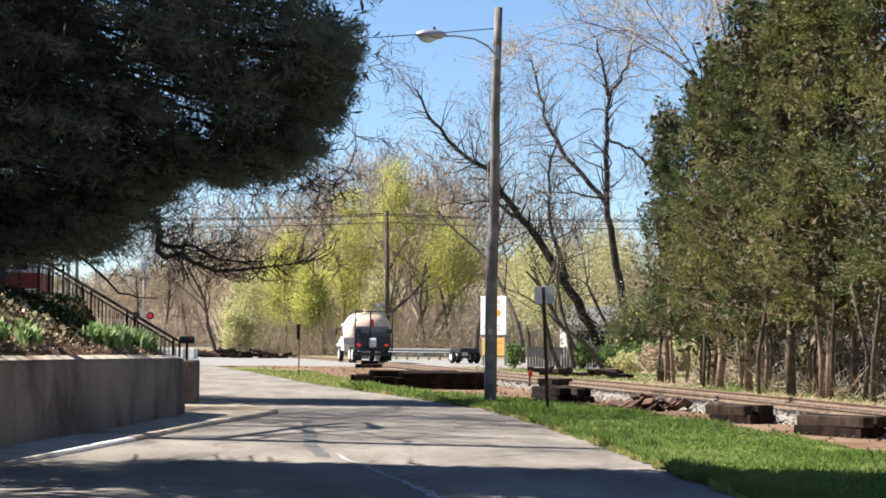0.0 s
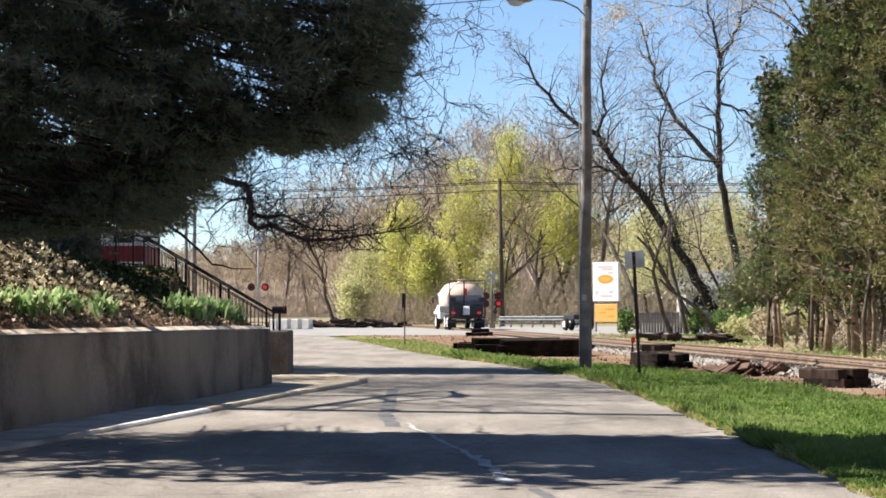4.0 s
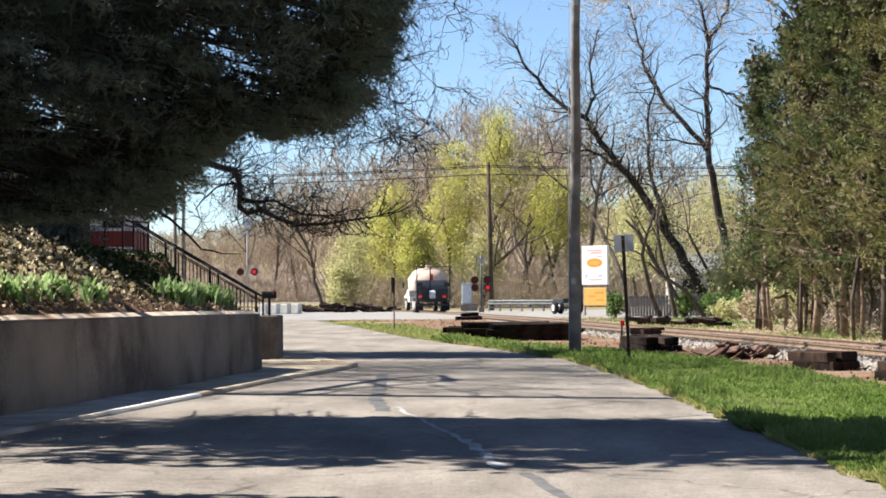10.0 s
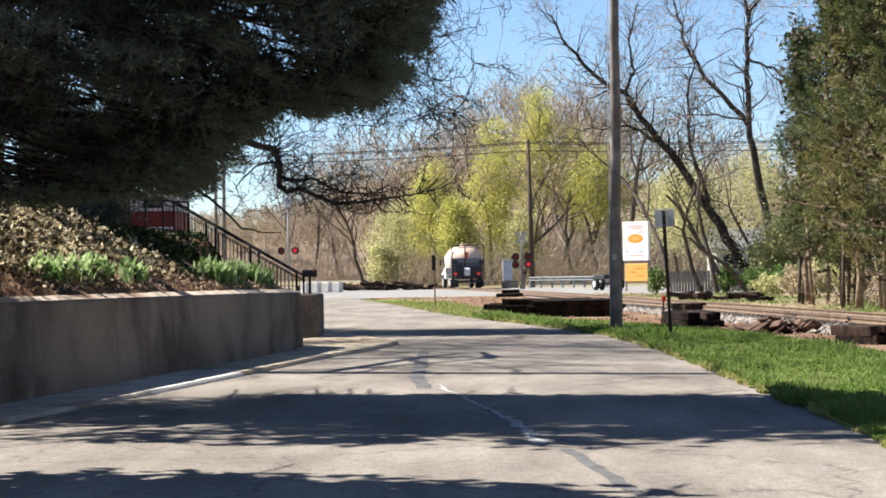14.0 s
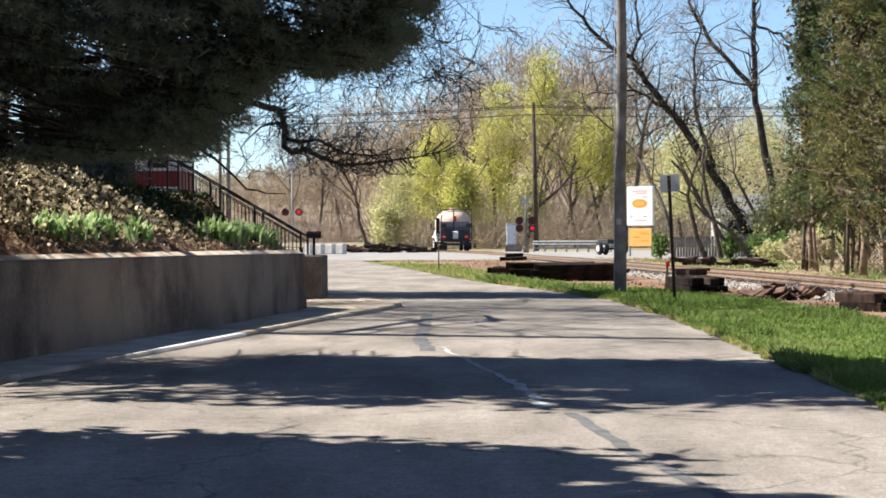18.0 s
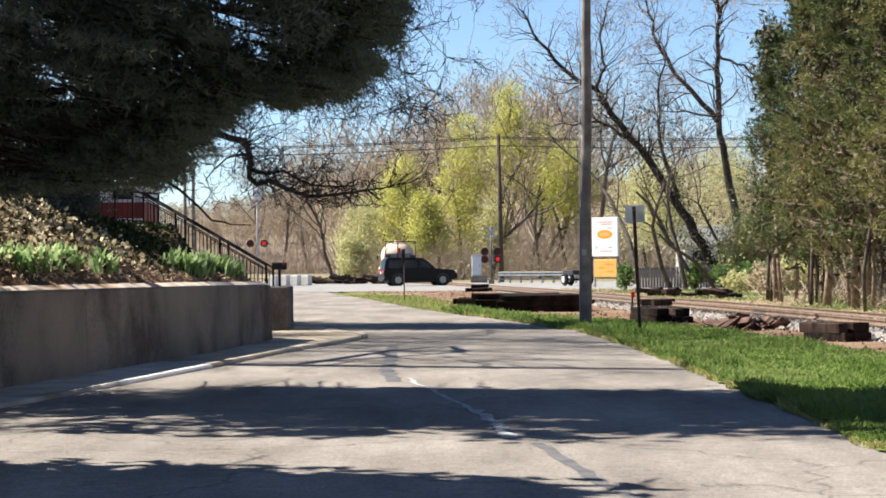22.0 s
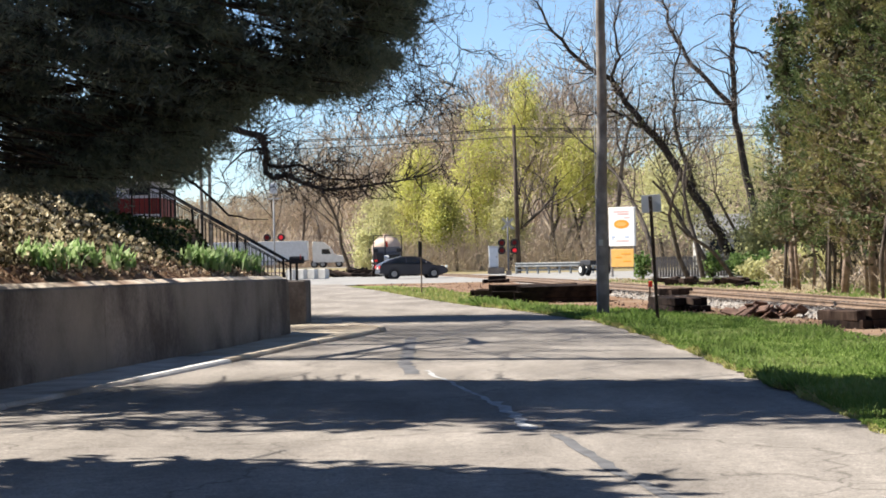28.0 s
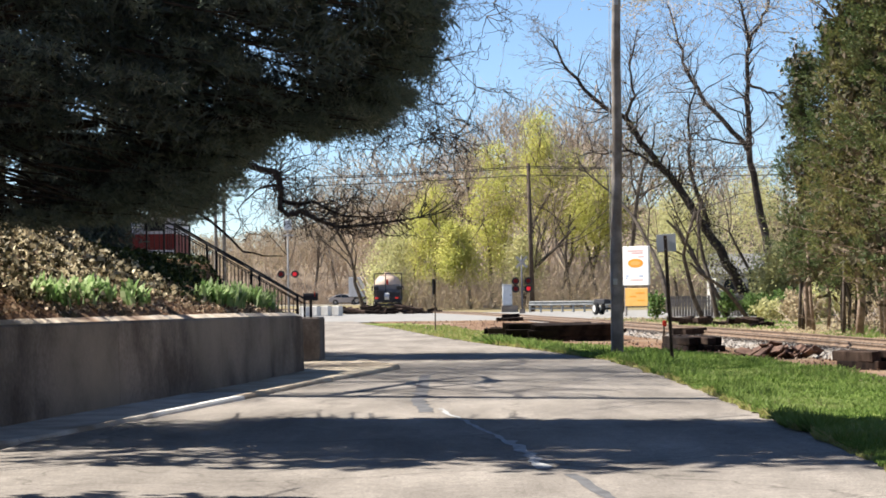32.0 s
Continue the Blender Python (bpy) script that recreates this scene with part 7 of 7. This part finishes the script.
thicket("brush", 800, 17, 25, 58, 96, 3.0, DARKTWIG, 56, "dark bare brush behind the cedars", 0.45)
bud = np.random.default_rng(58)
n = 30000
bx = bud.uniform(-8, 40, n)
bz = np.abs(bud.normal(size=n)) * 1.9 + 0.15 + np.array([1.0 * noise.noise((v * 0.35, 3, 0)) for v in bx])
tagged(quads("thicket_buds", leaves(np.stack([bx, bud.uniform(172, 190, n), np.clip(bz, 0.1, 7)], 1), 0.13, bud, 2.2), DRYLEAF), "tan dry leaves and buds through the bare bushes", "thicket", kind="stuff")

# hill behind the woods
def hill():
    bm = bmesh.new()
    rows = []
    for y in np.arange(184, 460, 9):
        rows.append([bm.verts.new((x, y, hill_z(x, y))) for x in range(-220, 221, 8)])
    for p, q in zip(rows, rows[1:]):
        for k in range(len(p) - 1):
            bm.faces.new((p[k], p[k + 1], q[k + 1], q[k]))
    return tagged(part("hillside", bm, WOODFLOOR, smooth=True), "brown leaf-covered hillside under the woods", "hill", kind="structure")


hill()


def shrub(x, y, r, h, seed, label, mat=None):
    rng = np.random.default_rng(seed)
    root = empty("shrub", x, y)
    tagged(root, label, "shrub")
    part("stem", cyl(0.05, 0.03, (0, 0, 0), (0, 0, h * 0.5), 7), BARK, root)
    n = int(900 * r * h)
    v = rng.normal(size=(n, 3))
    v /= np.linalg.norm(v, axis=1, keepdims=True)
    c = v * rng.uniform(0.55, 1.0, (n, 1)) * [r, r, h * 0.5] * (1 + 0.2 * np.sin(v[:, :1] * 9 + seed)) + [0, 0, h * 0.52]
    quads("foliage", leaves(c, 0.16, rng, 1.4), mat or HEDGE, root)
    return root


shrub(13.9, 108, 0.65, 1.4, 61, "bright green clipped shrub by a fence")
shrub(15.6, 108, 1.2, 1.3, 62, "loose bright green shrub")
shrub(16.8, 106, 1.0, 1.5, 63, "loose bright green shrub")
shrub(18.2, 104, 1.3, 1.7, 65, "loose bright green shrub")
shrub(20.6, 108, 1.5, 2.0, 66, "tall pale green shrub", PALEGREEN)
sr = random.Random(70)
for k in range(11):
    shrub(13.6 + k * 0.95 + sr.uniform(-0.4, 0.4), 88 + sr.uniform(0, 16), sr.uniform(0.7, 1.2), sr.uniform(0.9, 1.8), 80 + k, "loose tan shrub with dry leaves" if k % 3 else "loose budding green shrub", DRYLEAF if k % 3 else PALEGREEN)
shrub(9.7, 104, 0.5, 1.4, 64, "small green shrub near the track")


# ---- buildings ----
def shed():
    root = empty("red_shed", -13.1, 76, 2.2)
    tagged(root, "low dark red wooden shed with a pale base", "shed")
    part("wall", box(4.5, 3.5, 1.9, 0, 0, 0.72, 0.02), REDPAINT, root)
    part("base", box(4.6, 3.6, 0.3, 0, 0, -0.3, 0.01), WHITE, root)
    part("upper_wall", box(4.44, 3.44, 0.62, 0, 0, 1.98, 0.01), OFFWHITE, root, "pale boarded upper wall")
    part("roof", box(4.8, 3.8, 0.1, 0, 0, 2.36, 0.01), CHARCOAL, root, "dark flat roof")
    for k in range(3):
        part("window", box(0.7, 0.03, 0.4, -1.4 + k * 1.4, -1.735, 1.98, 0.01), GLASS, root)
    part("trim", box(1.4, 0.05, 0.14, 1.5, -1.78, 1.0, 0.01), WHITE, root)
    return root


def house(x, y, z):
    root = empty("house", x, y, z, 69)
    tagged(root, "house with white porch columns behind the pines, its wall darkened as porch shade", "house")
    # dark wall colour holds the shade under the porch
    part("wall", box(8, 6, 6.2, -1.0, 4.0, 2.7), PORCH_SHADE, root)
    part("foundation", box(8.1, 8.0, 1.3, -1.0, 3.0, -0.75, 0.02), CONCRETE, root)
    part("roof", prism([(-4, 0), (4, 0), (0, 2.4)], 8.8, "y"), CHARCOAL, root).matrix_basis = pose(-1.0, 4.0, 5.85, 0, 0, 90)
    part("porch_roof", box(8.4, 2.4, 0.24, -1.0, -0.1, 3.4, 0.02), WHITE, root)
    part("porch_floor", box(8.2, 2.2, 0.3, -1.0, -0.1, 0.1, 0.02), GREYMETAL, root)
    for k in range(5):
        col = part("column", box(0.36, 0.36, 3.02, -4.7 + k * 1.85, -1.0, 1.76, 0.02), WHITE, root)
        part("capital", box(0.48, 0.48, 0.14, -4.7 + k * 1.85, -1.0, 3.19, 0.02), WHITE, col)
        part("plinth", box(0.46, 0.46, 0.2, -4.7 + k * 1.85, -1.0, 0.36, 0.02), WHITE, col)
    for k in range(3):
        w = part("window", box(0.9, 0.05, 1.4, -3.4 + k * 2.4, 0.985, 1.9), GLASS, root)
        part("frame", box(1.06, 0.03, 0.09, -3.4 + k * 2.4, 0.97, 2.64), WHITE, w)
        part("sill", box(1.06, 0.08, 0.07, -3.4 + k * 2.4, 0.95, 1.17), WHITE, w)
    return root


def far_house():
    root = empty("far_house", 22.5, 158)
    tagged(root, "pale house with a grey roof behind the bare trees", "house")
    part("wall", box(6.0, 6.0, 2.7, 0, 3, 1.35, 0.02), SIDING, root)
    part("roof", prism([(-3.5, 0), (3.5, 0), (0, 1.6)], 6.6, "x"), SHINGLE, root).matrix_basis = pose(0, 3, 2.7)
    for k in range(3):
        w = part("window", box(1.0, 0.06, 1.2, -1.9 + k * 1.9, -0.02, 1.7), GLASS, root)
        part("frame", box(1.2, 0.04, 0.1, -1.9 + k * 1.9, -0.05, 2.35), WHITE, w)
    return root


def board_fence(x0, x1, y, h):
    root = empty("board_fence", x0, y)
    tagged(root, "weathered grey board fence among the shrubs", "fence")
    n = int((x1 - x0) / 0.16)
    rng = random.Random(3)
    me = bpy.data.meshes.new("board")
    b = box(0.135, 0.02, h, bevel=0.004)
    b.to_mesh(me), b.free()
    me.materials.append(POLEWOOD)
    for i in range(n):
        ob = new("board", me)
        ob.parent = root
        ob.matrix_basis = pose(i * 0.16, rng.uniform(-0.01, 0.01), h / 2 + rng.uniform(-0.03, 0.03), 0, rng.uniform(-1.5, 1.5), 0)
    part("rail", box(x1 - x0, 0.05, 0.08, (x1 - x0) / 2, 0.05, h * 0.75), POLEWOOD, root)
    return root


far_house()
board_fence(11.2, 15.4, 111, 1.15)
shed()
house(-14.4, 54.84, 3.5)


# ---- what moves ----
def drive(thing, wheels, rows, r):
    """rows: seconds, x, y, heading in degrees. The wheels roll with the way gone."""
    walk(thing, [(t, pose(x, y, 0, 0, 0, h)) for t, x, y, h in rows])
    ts = np.array([row[0] for row in rows], float)
    xy = np.array([row[1:3] for row in rows], float)
    gone = np.concatenate([[0], np.cumsum(np.hypot(*np.diff(xy, axis=0).T))])
    spin = []
    for (t0, t1), (g0, g1) in zip(zip(ts, ts[1:]), zip(gone, gone[1:])):
        n = max(1, min(int(math.degrees((g1 - g0) / r) / 60) + 1, max(1, int(round((t1 - t0) * FPS)))))
        spin += [(t0 + (t1 - t0) * k / n, g0 + (g1 - g0) * k / n) for k in range(n)]
    spin.append((ts[-1], gone[-1]))
    for w in wheels:
        c = w.matrix_basis.translation.copy()
        walk(w, [(t, Matrix.Translation(c) @ Euler((-(g / r) % (2 * math.pi), 0, 0)).to_matrix().to_4x4()) for t, g in spin])


def motions():
    drive(TRUCK, TRUCK_WHEELS, [(0, 2.86, 123, 7), (4, 1.8, 130, 7), (9, 0.45, 138, 6.5), (13, 0.04, 144, 6), (17, -0.9, 150, 5.5), (20, -2.15, 155, 5.2), (23, -3.45, 159, 4.8), (29.6, -6.2, 167, 2.5), (32, -6.9, 169.5, 2)], 0.5)
    drive(SUV, SUV_WHEELS, [(0, -75, 134, -90), (14, -75, 134, -90), (20.5, -16.0, 133.4, -84), (21.5, -6.3, 134, -80), (22.2, 0.6, 134.6, -76), (23.0, 8.3, 135.8, -72), (24.0, 17.5, 138.8, -70), (29, 52, 146, -80), (32, 58, 147, -80)], 0.38)
    drive(SEDAN, SEDAN_WHEELS, [(0, -75, 132.5, -90), (18, -75, 132.5, -90), (26.5, -13.4, 131.8, -82), (27.5, -6.4, 132.3, -80), (28.0, -2.9, 132.7, -77), (28.5, 0.9, 133.2, -75), (29.2, 5.75, 134.2, -73), (29.6, 8.4, 134.8, -72), (31, 18, 137.9, -70), (32, 24, 139.9, -70)], 0.32)
    drive(SEMI, SEMI_WHEELS, [(0, -150, 283, -90), (8, -115, 283, -90), (24, -46.5, 283, -90), (28, -28.1, 283, -90), (29.6, -20.9, 283, -90), (32, -9.6, 283, -90)], 0.5)
    drive(SILVER, SILVER_WHEELS, [(0, -190, 283, -90), (22, -160, 283, -90), (28, -80, 283, -90), (30.5, -41, 283, -90), (31.5, -25.2, 283, -90), (32, -17.5, 283, -90)], 0.32)


motions()
